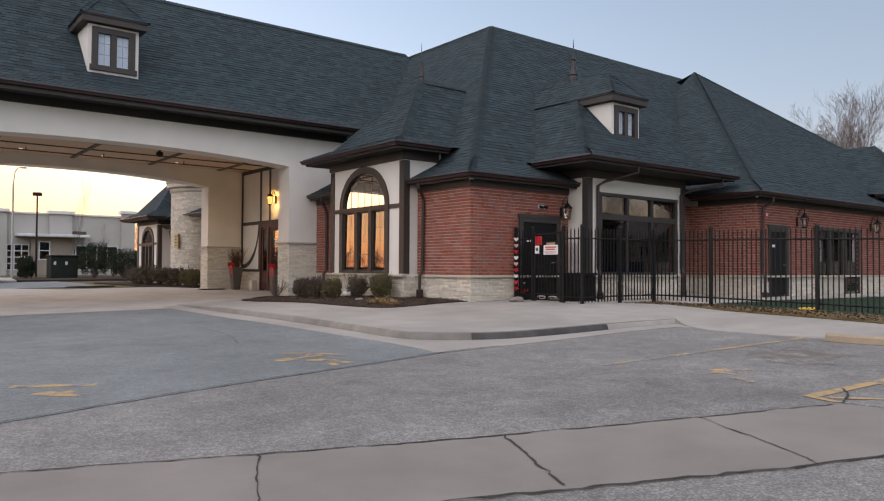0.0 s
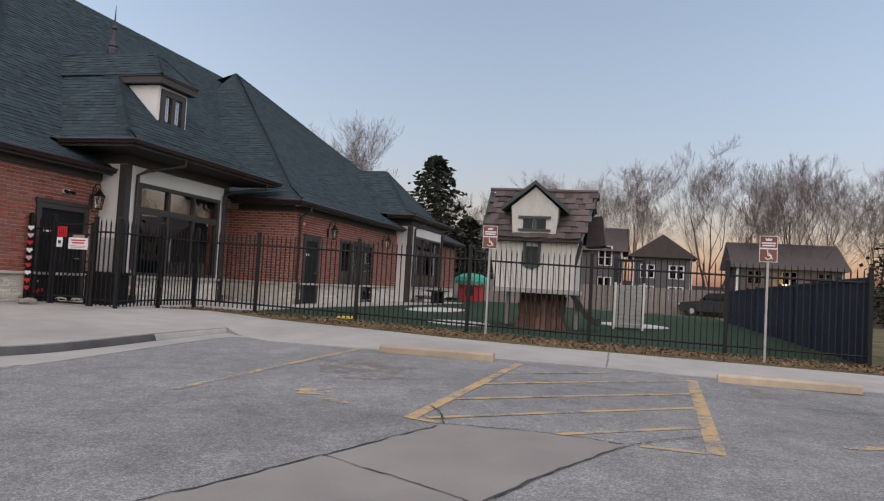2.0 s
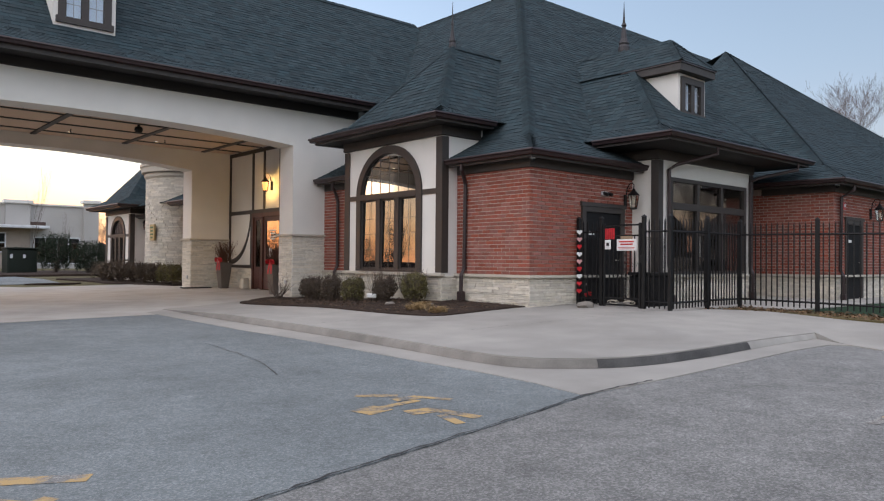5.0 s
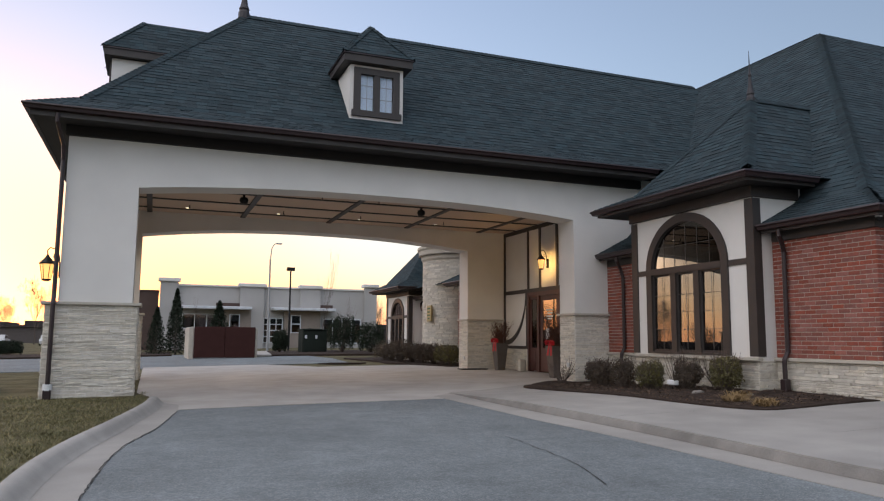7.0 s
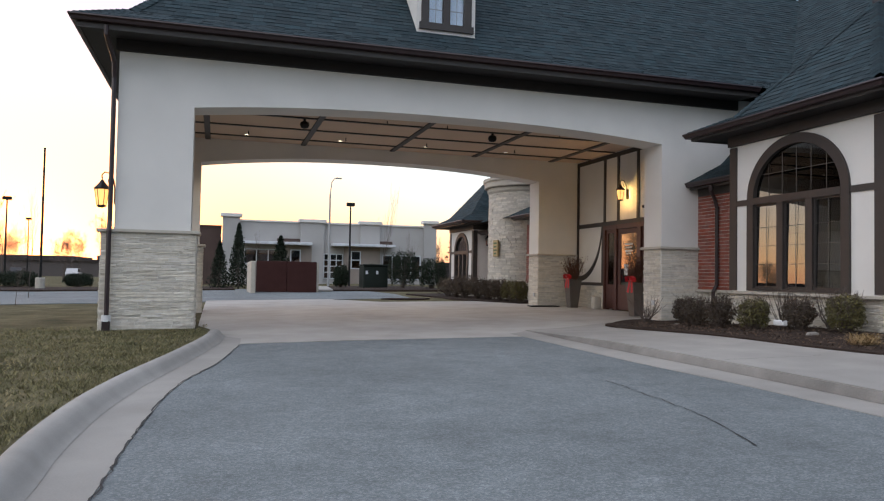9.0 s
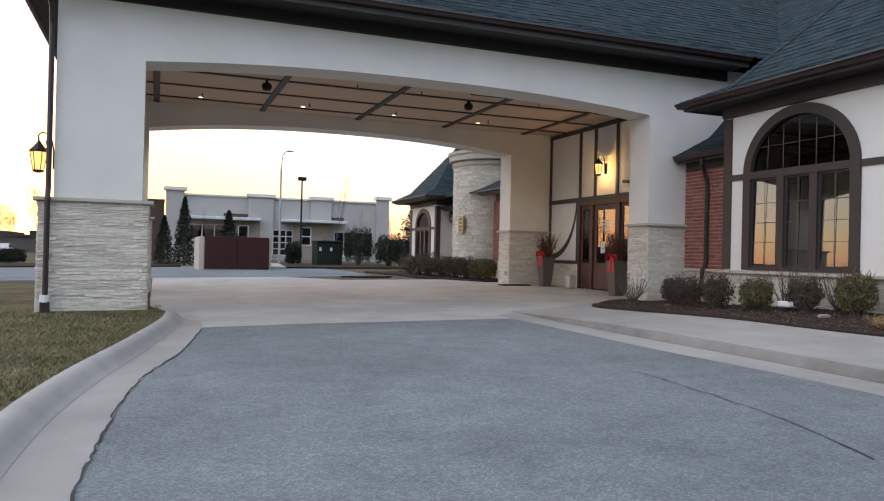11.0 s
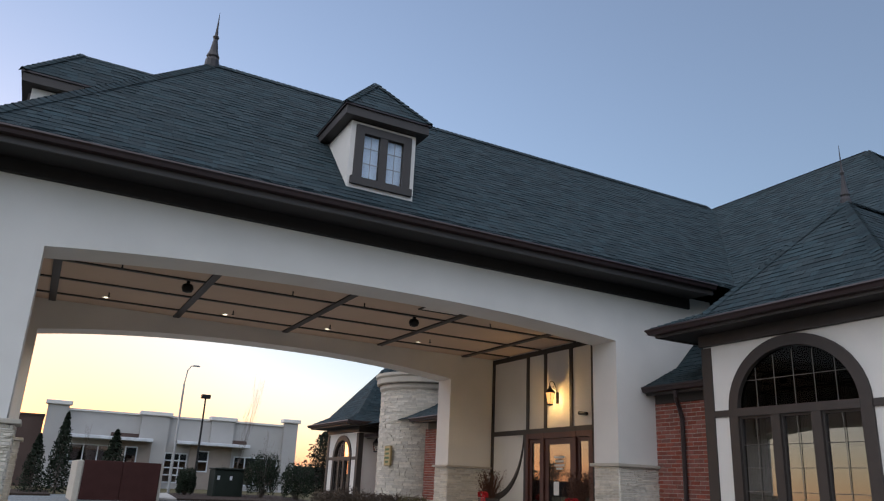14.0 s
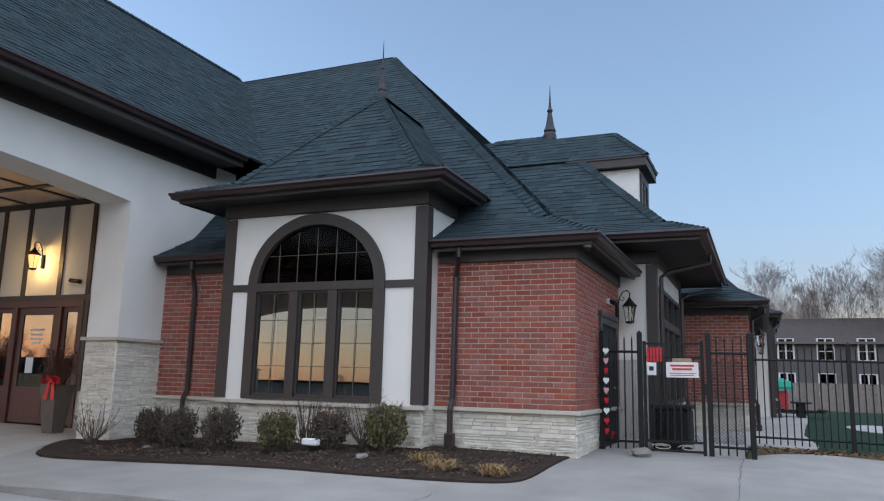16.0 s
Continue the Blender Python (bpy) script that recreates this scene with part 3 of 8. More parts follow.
# canopy roof
CE = 6.25
CANOPY = [(0, CE), (0.9, CE + 0.45), (4.8, 10.81)]
CANOPYW = [(0, CE), (0.853, CE + 0.45), (4.55, 10.81)]
roof("roof_canopy", [((-2.05, 21.4), (18.3, 21.4), (0, 1), CANOPY, 0.9479, 0, True), ((-2.05, 31.0), (-2.05, 21.4), (1, 0), CANOPYW, 1.0549, 1.0549, True), ((18.3, 31.0), (-2.05, 31.0), (0, -1), CANOPY, 0, 0.9479, False)],
     [hip_line((-2.05, 21.4), 0.9479, 1, CANOPY), hip_line((-2.05, 31.0), 0.9479, -1, CANOPY), [(2.45, 26.2, 10.81), (18.4, 26.2, 10.81)]], "dark green-grey shingle roof of the entrance canopy", 3)
# bay roofs
BAY = [(0, 4.90), (0.72, 5.20), (2.72, 7.40)]
BAYS = [(0, 4.90), (0.678, 5.20), (2.56, 7.40)]
roof("roof_bay", [((10.70, 21.1), (10.70, 15.98), (1, 0), BAY, 0.9412, 0.9412, True), ((10.70, 15.98), (15.6, 15.98), (0, 1), BAYS, 1.0625, 0, True), ((15.6, 21.1), (10.70, 21.1), (0, -1), BAYS, 0, 1.0625, True)],
     [hip_line((10.70, 15.98), 1, 0.9412, BAY), hip_line((10.70, 21.1), 1, -0.9412, BAY), [(13.42, 18.54, 7.40), (15.4, 18.54, 7.40)]], "small shingle hip roof over the arched bay", 4)
BAY2 = [(0, 4.50), (0.75, 4.82), (3.70, 7.70)]
BAY2S = [(0, 4.50), (0.71, 4.82), (3.50, 7.70)]
roof("roof_window_bay", [((14.36, 12.56), (21.36, 12.56), (0, 1), BAY2, 0.9459, 0.9459, True), ((14.36, 18.2), (14.36, 12.56), (1, 0), BAY2S, 0, 1.0571, True), ((21.36, 12.56), (21.36, 18.2), (-1, 0), BAY2S, 1.0571, 0, True)],
     [hip_line((14.36, 12.56), 0.9459, 1, BAY2), hip_line((21.36, 12.56), -0.9459, 1, BAY2), [(17.86, 16.26, 7.70), (17.86, 17.8, 7.70)]], "small shingle hip roof over the wide window bay", 5)
BAY3 = [(0, 4.56), (0.7, 4.85), (2.6, 6.95)]
BAY3S = [(0, 4.56), (0.934, 4.85), (3.47, 6.95)]
roof("roof_end_bay", [((30.95, 11.05), (37.89, 11.05), (0, 1), BAY3, 1.3346, 1.3346, True), ((30.95, 15.2), (30.95, 11.05), (1, 0), BAY3S, 0, 0.7493, True), ((37.89, 11.05), (37.89, 15.2), (-1, 0), BAY3S, 0.7493, 0, True)],
     [hip_line((30.95, 11.05), 1.3346, 1, BAY3), [(34.42, 13.65, 6.95), (34.42, 15.2, 6.95)]], "small shingle hip roof over the far window bay", 6)
FAR = [(0, 4.05), (0.62, 4.38), (2.3, 6.5)]
roof("roof_far_bay", [((10.7, 41.6), (10.7, 37.0), (1, 0), FAR, 1, 1, True), ((10.7, 37.0), (15.6, 37.0), (0, 1), FAR, 1, 0, True), ((15.6, 41.6), (10.7, 41.6), (0, -1), FAR, 0, 1, False)],
     [hip_line((10.7, 37.0), 1, 1, FAR)], "shingle hip roof over the far arched bay", 7)


def eaves(name, line, wall_out, z, drop, soft_z, frieze=None):
    """Gutter, fascia and soffit along a plan line of eave corners; wall_out: how far the wall lies back from the eave."""
    t = thing(name, "dark bronze gutter with brown fascia and soffit", "eaves", *line[0], z, kind="structure")

    outs = wall_out if hasattr(wall_out, "__len__") else [wall_out] * (len(line) - 1)

    def off(i, d):
        """A corner moved inwards by d, or to the walls and d beyond where d is 5 or more; the sides meet at right angles."""
        p = Vector(line[i])
        for k in (i - 1, i):
            if 0 <= k < len(line) - 1:
                a = (Vector(line[k + 1]) - Vector(line[k])).normalized()
                p += Vector((-a.y, a.x)) * (d if d < 4 else outs[k] + d - 5)
        return p.x, p.y

    def sweep(nm, prof, m):
        b = Build()
        k = len(prof)
        for i in range(len(line)):
            b.v += [(*off(i, d), z + h) for d, h in prof]
        for i in range(len(line) - 1):
            b.f += [(i * k + j, (i + 1) * k + j, (i + 1) * k + (j + 1) % k, i * k + (j + 1) % k) for j in range(k)]
        b.f += [tuple(range(k))[::-1], tuple((len(line) - 1) * k + j for j in range(k))]
        part(nm, b, m, t)
    sweep("gutter", [(-0.08, 0.0), (-0.09, -0.03), (-0.06, -0.06), (-0.045, -0.11), (0.045, -0.125), (0.05, 0.0)], GUTTER)
    sweep("fascia", [(0.055, -0.01), (0.055, -drop), (0.095, -drop), (0.095, -0.01)], TRIM)
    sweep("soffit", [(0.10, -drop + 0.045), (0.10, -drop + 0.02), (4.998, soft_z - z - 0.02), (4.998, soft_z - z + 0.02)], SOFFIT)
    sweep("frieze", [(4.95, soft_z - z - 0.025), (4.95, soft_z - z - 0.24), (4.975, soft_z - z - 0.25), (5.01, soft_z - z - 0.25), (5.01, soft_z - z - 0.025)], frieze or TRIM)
    return t


# lines run so that the building lies to the left
eaves("eaves_corner", [(11.42, 16.45), (11.42, 13.86), (15.4, 13.86)], (0.37, 0.39), ME, 0.17, 3.88)
eaves("eaves_link", [(11.45, 22.15), (11.45, 20.5)], 0.35, ME, 0.17, 3.88)
eaves("eaves_bay", [(12.5, 21.1), (10.70, 21.1), (10.70, 15.98), (12.5, 15.98)], (0.70, 0.62, 0.52), 4.90, 0.17, 4.77)
eaves("eaves_window_bay", [(14.36, 14.6), (14.36, 12.56), (21.36, 12.56), (21.36, 14.6)], (1.05, 0.98, 1.44), 4.50, 0.17, 4.33)
eaves("eaves_wing", [(20.93, 14.0), (20.93, 11.58), (31.4, 11.58)], (0.55, 0.45), ME, 0.17, 3.88)
eaves("eaves_wing_end", [(37.4, 11.58), (42.99, 11.58), (42.99, 20)], 0.45, ME, 0.17, 3.88)
eaves("eaves_end_bay", [(30.95, 12.3), (30.95, 11.05), (37.89, 11.05), (37.89, 12.3)], (0.75, 0.32, 0.9), 4.56, 0.17, 4.36)
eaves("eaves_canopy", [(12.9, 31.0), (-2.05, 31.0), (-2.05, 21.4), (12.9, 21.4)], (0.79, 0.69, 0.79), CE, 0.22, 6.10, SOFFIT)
eaves("eaves_far_bay", [(12.5, 41.6), (10.7, 41.6), (10.7, 37.0), (12.5, 37.0)], (0.6, 0.7, 0.6), 4.05, 0.17, 3.93)

# ---------------------------------------------------------------- walls


def wall_solid(name, x0, x1, y0, y1, z0, z1, material, label):
    return Build().box(x0, x1, y0, y1, z0, z1).done(name, material, None, label, False, "structure", "wall")


def face_pieces(origin, u, out, w, h, rows, lengths, depth, gap, seed, stagger=None):
    """Oblong pieces in courses on a wall face: lists of (corner, length, height, depth)."""
    rnd = random.Random(seed)
    z, r, res = 0.0, 0, []
    while z < h - 0.015:
        rh = rnd.choice(rows) if len(rows) > 1 else rows[0]
        rh = min(rh, h - z)
        x = 0.0
        first = True
        while x < w - 1e-4:
            ln = rnd.uniform(*lengths) if stagger is None else lengths[0]
            if stagger is not None and first and r % 2:
                ln = lengths[0] / 2
            first = False
            ln = min(ln, w - x)
            if w - x - ln < 0.04:
                ln = w - x
            res.append((origin + u * (x + gap / 2) + Vector((0, 0, z + gap / 2)), ln - gap, rh - gap, depth * (rnd.uniform(0.45, 1.0) if stagger is None else rnd.uniform(0.9, 1.05))))
            x += ln
        z += rh
        r += 1
    return res


def piece_verts(c, u, out, ln, h, d, ch=0.004, rough=None):
    """One piece on a wall face; rough: a random source that splits its face unevenly, as broken stone is."""
    up = Vector((0, 0, 1))
    if rough:
        v = [c, c + u * ln, c + u * ln + up * h, c + up * h]
        cols = [0.0, rough.uniform(0.25, 0.45), rough.uniform(0.55, 0.8), 1.0] if ln > 0.2 else [0.0, rough.uniform(0.35, 0.65), 1.0]
        f, n = [], len(cols)
        for fz in (0, 1):
            for k, q in enumerate(cols):
                e = rough.uniform(0.2, 1.0) * ch
                a = q * ln + (e if k == 0 else -e if k == n - 1 else 0)
                z = e if fz == 0 else h - rough.uniform(0.2, 1.2) * ch
                f.append(c + u * a + up * z + out * d * rough.uniform(0.55, 1.2))
        faces = []
        for k in range(n - 1):
            faces.append((4 + k, 5 + k, 5 + n + k, 4 + n + k))
        faces += [tuple([0, 1] + [4 + k for k in range(n - 1, -1, -1)]), tuple([2, 3] + [4 + n + k for k in range(n)]), (1, 2, 3 + 2 * n, 3 + n), (3, 0, 4, 4 + n)]
        return v + f, faces
    v = [c, c + u * ln, c + u * ln + up * h, c + up * h]
    f = [p + out * d for p in (c + u * ch + up * ch, c + u * (ln - ch) + up * ch, c + u * (ln - ch) + up * (h - ch), c + u * ch + up * (h - ch))]
    return v + f, [(4, 5, 6, 7), (0, 1, 5, 4), (1, 2, 6, 5), (2, 3, 7, 6), (3, 0, 4, 7)]


PIECES = []   # faces whose pieces are laid at the end of the file


def clad(kind, parent, origin, u, out, w, h, seed, single=False, holes=()):
    PIECES.append((kind, parent, Vector(origin), Vector(u), Vector(out), w, h, seed, single, holes))


ST = 1.38                 # top of the stone plinth
X, Y = (1, 0, 0), (0, 1, 0)
NX, NY = (-1, 0, 0), (0, -1, 0)


def brick_wall(name, x0, x1, y0, y1, side, label, seed, single=False, z1=3.95, stone=True, holes=()):
    """A wall with brick above a stone plinth on one face: side 'w' faces -x, 's' faces -y."""
    if side == "s" and holes:
        wb_ = Build()
        cuts = [x0] + [x0 + v for h in sorted(holes) for v in h[:2]] + [x1]
        for a, c in zip(cuts[::2], cuts[1::2]):
            wb_.box(a, c, y0, y1, 0.3, z1)
        for a, c, top in holes:
            wb_.box(x0 + a, x0 + c, y0, y1, top, z1)
            wb_.box(x0 + a, x0 + c, y0, y1, 0.3, 0.55)
        o = wb_.done(name, MORTAR, None, label, False, "structure", "wall")
    else:
        o = wall_solid(name, x0, x1, y0, y1, 0.3, z1, MORTAR, label)
    if side == "s":
        o.data.transform(Matrix.Translation((0.01, 0.004, 0)))
    if side == "w":
        org, u, out, w = (x0, y1, 0), NY, NX, y1 - y0
    else:
        org, u, out, w = (x0 - 0.012, y0, 0), X, NY, x1 - x0 + 0.012
    b0 = ST if stone else 0.5
    clad("brick", o, (org[0], org[1], b0), u, out, w, 3.66 - b0, seed, single, holes)
    if stone:
        clad("stone", o, (org[0], org[1], 0.5), u, out, w, ST - 0.06 - 0.5, seed + 1, single, holes)
        cap = Build()
        if side == "w":
            cap.bev(x0 - 0.09, x0 + 0.02, y0 - 0.0, y1, ST - 0.06, ST, 0.008)
        else:
            cap.bev(x0 - 0.09, x1, y0 - 0.09, y0 + 0.02, ST - 0.06, ST, 0.008)
        cap.done("stone_cap", CAPSTONE, o, "pale limestone ledge")
    return o


brick_wall("wall_west_corner", 11.80, 12.1, 14.25, 16.5, "w", "red brick wall on a pale stone plinth", 11, True)
GD = (13.52, 15.12, 0.0, 2.95)        # doorway by the gate: x0, x1, z0, z1
brick_wall("wall_south_corner", 11.80, 15.41, 14.25, 14.57, "s", "red brick wall with a dark door by the gate", 13, False, holes=((GD[0] - 11.80, GD[1] - 11.80, GD[3]),))
brick_wall("wall_west_link", 11.80, 12.1, 20.4, 22.3, "w", "red brick wall between bay and canopy", 15)
brick_wall("wall_south_link", 19.9, 21.5, 14.33, 14.65, "s", "red brick wall beside the window bay", 17)
brick_wall("wall_wing_west", 21.5, 21.8, 12.03, 14.33, "w", "red brick end wall of the classroom wing", 19)
D2 = (22.25, 23.4, 0, 2.92)
W2 = (25.3, 28.7, 0, 2.92)
brick_wall("wall_wing_south", 21.5, 31.75, 12.03, 12.33, "s", "long red brick wall of the classroom wing", 21, False, holes=((D2[0] - 21.5, D2[1] - 21.5,  2.95), (W2[0] - 21.5, W2[1] - 21.5, 2.95)))
brick_wall("wall_wing_end", 36.95, 42.5, 12.03, 12.33, "s", "red brick wall at the wing's end", 23)
wall_solid("wall_wing_east", 42.2, 42.5, 12.4, 28.2, 0.3, 3.95, MORTAR, "brick end wall turned away from the car park")
wall_solid("wall_north", 12.2, 39.6, 38.0, 38.3, 0.3, 3.95, MORTAR, "plain rear wall")
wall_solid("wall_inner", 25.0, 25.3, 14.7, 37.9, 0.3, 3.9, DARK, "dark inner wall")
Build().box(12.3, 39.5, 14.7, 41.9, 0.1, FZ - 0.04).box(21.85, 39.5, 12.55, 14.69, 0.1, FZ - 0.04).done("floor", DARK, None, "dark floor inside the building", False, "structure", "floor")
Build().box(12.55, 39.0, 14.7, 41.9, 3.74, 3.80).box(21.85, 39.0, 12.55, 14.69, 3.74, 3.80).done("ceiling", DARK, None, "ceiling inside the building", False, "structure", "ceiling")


def bay_wall(tag, x, y0, y1, ztop, label, shift=0.0, half=1.31, zs=3.31, arch=1.18):
    """Stucco bay that faces -x, with an arched window and brown boards over a stone plinth."""
    yc = (y0 + y1) / 2 + shift
    zb = ST + 0.02
    R = half
    o = Build()
    # stucco round the arched opening in one piece, and the wall below it
    n = 24
    pts = [(yc + R * math.cos(math.pi * k / n), zs + arch * math.sin(math.pi * k / n)) for k in range(n + 1)]
    o.prism([(y0, zb), (y0, ztop), (y1, ztop), (y1, zb), (yc + half, zb)] + pts + [(yc - half, zb)], x, x + 0.25, "x")
    o.box(x, x + 0.25, y0, y1, 0.3, zb - 0.001)
    o.box(x + 0.25, 12.6, y0, y0 + 0.25, 0.3, ztop)
    o.box(x + 0.25, 12.6, y1 - 0.25, y1, 0.3, ztop)
    w = o.done("wall_" + tag, STUCCO, None, label, False, "structure", "wall")
    tr = Build()
    for a, c in ((y0, y0 + 0.19), (y1 - 0.19, y1)):
        tr.box(x - 0.03, x - 0.001, a, c, ST + 0.02, ztop - 0.30)
    tr.box(x - 0.03, x + 0.17, y0 - 0.03, y0 - 0.001, ST + 0.02, ztop - 0.30)
    tr.box(x - 0.03, x + 0.17, y1 + 0.001, y1 + 0.03, ST + 0.02, ztop - 0.30)
    tr.box(x - 0.026, x - 0.002, y0 + 0.19, yc - half - 0.02, zs - 0.10, zs + 0.02)
    tr.box(x - 0.026, x - 0.002, yc + half + 0.02, y1 - 0.19, zs - 0.10, zs + 0.02)
    tr.done("trim_board", TRIM, w, "dark brown half-timber boards")
    clad("stone", w, (x, y1, 0.5), NY, NX, y1 - y0, ST - 0.06 - 0.5, int(y0 * 7), tag == "bay")
    clad("stone", w, (x, y0, 0.5), X, NY, 11.83 - x, ST - 0.06 - 0.5, int(y0 * 7) + 1)
    Build().bev(x - 0.12, x + 0.02, y0 - 0.10, y1 + 0.05, ST - 0.06, ST, 0.008).done("stone_cap", CAPSTONE, w, "pale limestone ledge")
    # window
    win = thing("window_" + tag, "arched window with brown frame, three tall panes and a fanlight", "window", x, yc, ST, kind="structure")
    ring = Build()
    m = 24
    for k in range(m):
        a, c = math.pi * k / m, math.pi * (k + 1) / m
        q = [(yc - (R + 0.02) * math.cos(t), zs + (arch + 0.02) * math.sin(t)) for t in (a, c)] + [(yc - (R - 0.17) * math.cos(t), zs + (arch - 0.17) * math.sin(t)) for t in (c, a)]
        ring.prism(q, x - 0.05, x + 0.10, "x")
    part("arch_frame", ring, TRIM, win)
    fr = Build()
    fr.box(x - 0.05, x + 0.10, yc - half - 0.02, yc - half + 0.17, zb, zs)
    fr.box(x - 0.05, x + 0.10, yc + half - 0.17, yc + half + 0.02, zb, zs)
    part("side_frame", fr, TRIM, win)
    part("transom", Build().box(x - 0.055, x + 0.10, yc - half + 0.171, yc + half - 0.171, zs - 0.11, zs + 0.03), TRIM, win)
    part("window_sill", Build().box(x - 0.055, x + 0.10, yc - half + 0.171, yc + half - 0.171, zb, zb + 0.05), TRIM, win)
    inner = half - 0.17
    for s in (-1, 1):
        part("mullion", Build().box(x - 0.045, x + 0.09, yc + s * inner / 3 - 0.085, yc + s * inner / 3 + 0.085, zb + 0.051, zs - 0.111), TRIM, win)
    for k in range(3):
        a = yc - inner + k * inner * 2 / 3 + (0.085 if k else 0)
        c = yc - inner + (k + 1) * inner * 2 / 3 - (0.085 if k < 2 else 0)
        sash = Build()
        for q in ((a + 0.001, a + 0.035), (c - 0.035, c - 0.001)):
            sash.box(x, x + 0.07, q[0], q[1], zb + 0.052, zs - 0.112)
        for q in ((zb + 0.052, zb + 0.10), (zs - 0.15, zs - 0.112)):
            sash.box(x, x + 0.07, a + 0.036, c - 0.036, q[0], q[1])
        part("sash", sash, TRIM, win)
        pane = Build().box(x + 0.03, x + 0.036, a + 0.03, c - 0.03, zb + 0.09, zs - 0.14)
        pane.v = [(p[0] + 0.014 * (p[2] - zb - 0.9), p[1], p[2]) for p in pane.v]
        part("pane", pane, PANE, win)
        g = Build()
        g.box(x + 0.008, x + 0.013, (a + c) / 2 - 0.006, (a + c) / 2 + 0.006, zb + 0.1, zs - 0.14)
        for f in (0.27, 0.5, 0.73):
            zz = zb + 0.1 + (zs - zb - 0.25) * f
            g.box(x + 0.0085, x + 0.0125, a + 0.036, c - 0.036, zz - 0.005, zz + 0.005)
        part("glazing_bars", g, GRID, win)
    fan = [(yc - (R - 0.19) * math.cos(math.pi * k / 16), zs + 0.03 + (arch - 0.21) * math.sin(math.pi * k / 16)) for k in range(17)]
    part("fanlight", Build().prism(fan, x + 0.03, x + 0.036, "x"), PANE_DIM, win)
    g = Build()
    for f in (-0.66, -0.33, 0, 0.33, 0.66):
        yy = yc + f * inner
        g.box(x + 0.020, x + 0.027, yy - 0.005, yy + 0.005, zs + 0.03, zs + (arch - 0.23) * math.sqrt(1 - f * f * 0.98))
    g.box(x + 0.021, x + 0.026, yc - inner * 0.84, yc + inner * 0.84, zs + 0.50, zs + 0.508)
    part("glazing_bars", g, GRID, win)
    return w


bay_wall("bay", 11.34, 16.5, 20.4, 4.80, "cream stucco bay with brown boards over pale stone", 0.08)
bay_wall("far_bay", 11.4, 37.6, 41.0, 3.95, "cream stucco bay beyond the round tower", -0.05, 0.98, 2.75, 0.84)


def wide_bay(tag, x0, x1, y, depth, ztop, label):
    """Stucco bay that faces -y, with a broad grid window, brown corner posts and a stone plinth."""
    a, c = x0 + 0.50, x1 - 0.42
    zb, zt = 1.40, 3.70
    o = Build()
    o.box(x0, a, y, y + 0.25, 0.3, ztop)
    o.box(c, x1, y, y + 0.25, 0.3, ztop)
    o.box(a, c, y, y + 0.25, 0.3, zb)
    o.box(a, c, y, y + 0.25, zt, ztop)
    o.box(x0, x0 + 0.25, y + 0.25, y + depth, 0.3, ztop)
    o.box(x1 - 0.25, x1, y + 0.25, y + depth, 0.3, ztop)
    w = o.done("wall_" + tag, STUCCO, None, label, False, "structure", "wall")
    tr = Build()
    for p, q in ((x0 - 0.03, x0 + 0.17), (x1 - 0.17, x1 + 0.03)):
        tr.box(p, q, y - 0.03, y - 0.001, 0.5, ztop - 0.30)
    tr.box(x0 - 0.03, x0 - 0.001, y - 0.001, y + 0.17, 0.5, ztop - 0.30)
    tr.box(x1 + 0.001, x1 + 0.03, y - 0.001, y + 0.17, 0.5, ztop - 0.30)
    tr.done("trim_board", TRIM, w, "dark brown corner boards")
    clad("stone", w, (x0 + 0.17, y, 0.5), X, NY, x1 - x0 - 0.34, ST - 0.06 - 0.5, int(x0 * 5))
    Build().bev(x0 + 0.172, x1 - 0.172, y - 0.10, y + 0.01, ST - 0.06, ST, 0.008).done("stone_cap", CAPSTONE, w, "pale limestone ledge")
    win = thing("window_" + tag, "wide dark window with brown frame and small upper lights", "window", (a + c) / 2, y, zb, kind="structure")
    fr = Build()
    fr.box(a - 0.05, a + 0.07, y - 0.04, y + 0.10, zb, zt)
    fr.box(c - 0.07, c + 0.05, y - 0.04, y + 0.10, zb, zt)
    part("side_frame", fr, TRIM, win)
    part("head", Build().box(a + 0.071, c - 0.071, y - 0.04, y + 0.10, zt - 0.09, zt), TRIM, win)
    part("window_sill", Build().box(a + 0.071, c - 0.071, y - 0.05, y + 0.10, zb, zb + 0.07), TRIM, win)
    zm = 2.95
    part("transom", Build().box(a + 0.071, c - 0.071, y - 0.03, y + 0.09, zm, zm + 0.16), TRIM, win)
    w3 = (c - a - 0.14) / 3
    for k in (1, 2):
        xx = a + 0.07 + k * w3
        part("mullion", Build().box(xx - 0.05, xx + 0.05, y - 0.03, y + 0.09, zb + 0.071, zm - 0.001), TRIM, win)
        part("mullion", Build().box(xx - 0.05, xx + 0.05, y - 0.03, y + 0.09, zm + 0.161, zt - 0.091), TRIM, win)
    for k in range(3):
        p, q = a + 0.07 + k * w3 + 0.02, a + 0.07 + (k + 1) * w3 - 0.02
        part("pane", Build().box(p, q, y + 0.03, y + 0.036, zb + 0.06, zm + 0.01), PANE, win)
        part("pane", Build().box(p, q, y + 0.03, y + 0.036, zm + 0.15, zt - 0.08), PANE, win)
    return w


wide_bay("window_bay", 15.41, 19.92, 13.54, 0.79, 4.37, "cream stucco bay with a wide dark window")
wide_bay("end_bay", 31.7, 37.0, 11.37, 0.7, 4.4, "cream stucco bay at the far end of the wing")

# ---------------------------------------------------------------- entrance canopy
CY0, CY1, CT = 22.2, 30.05, 0.75
PX0, OX0, OX1 = -1.35, 0.05, 10.76
ZSP, RISE, CTOP = 4.86, 0.24, 6.12


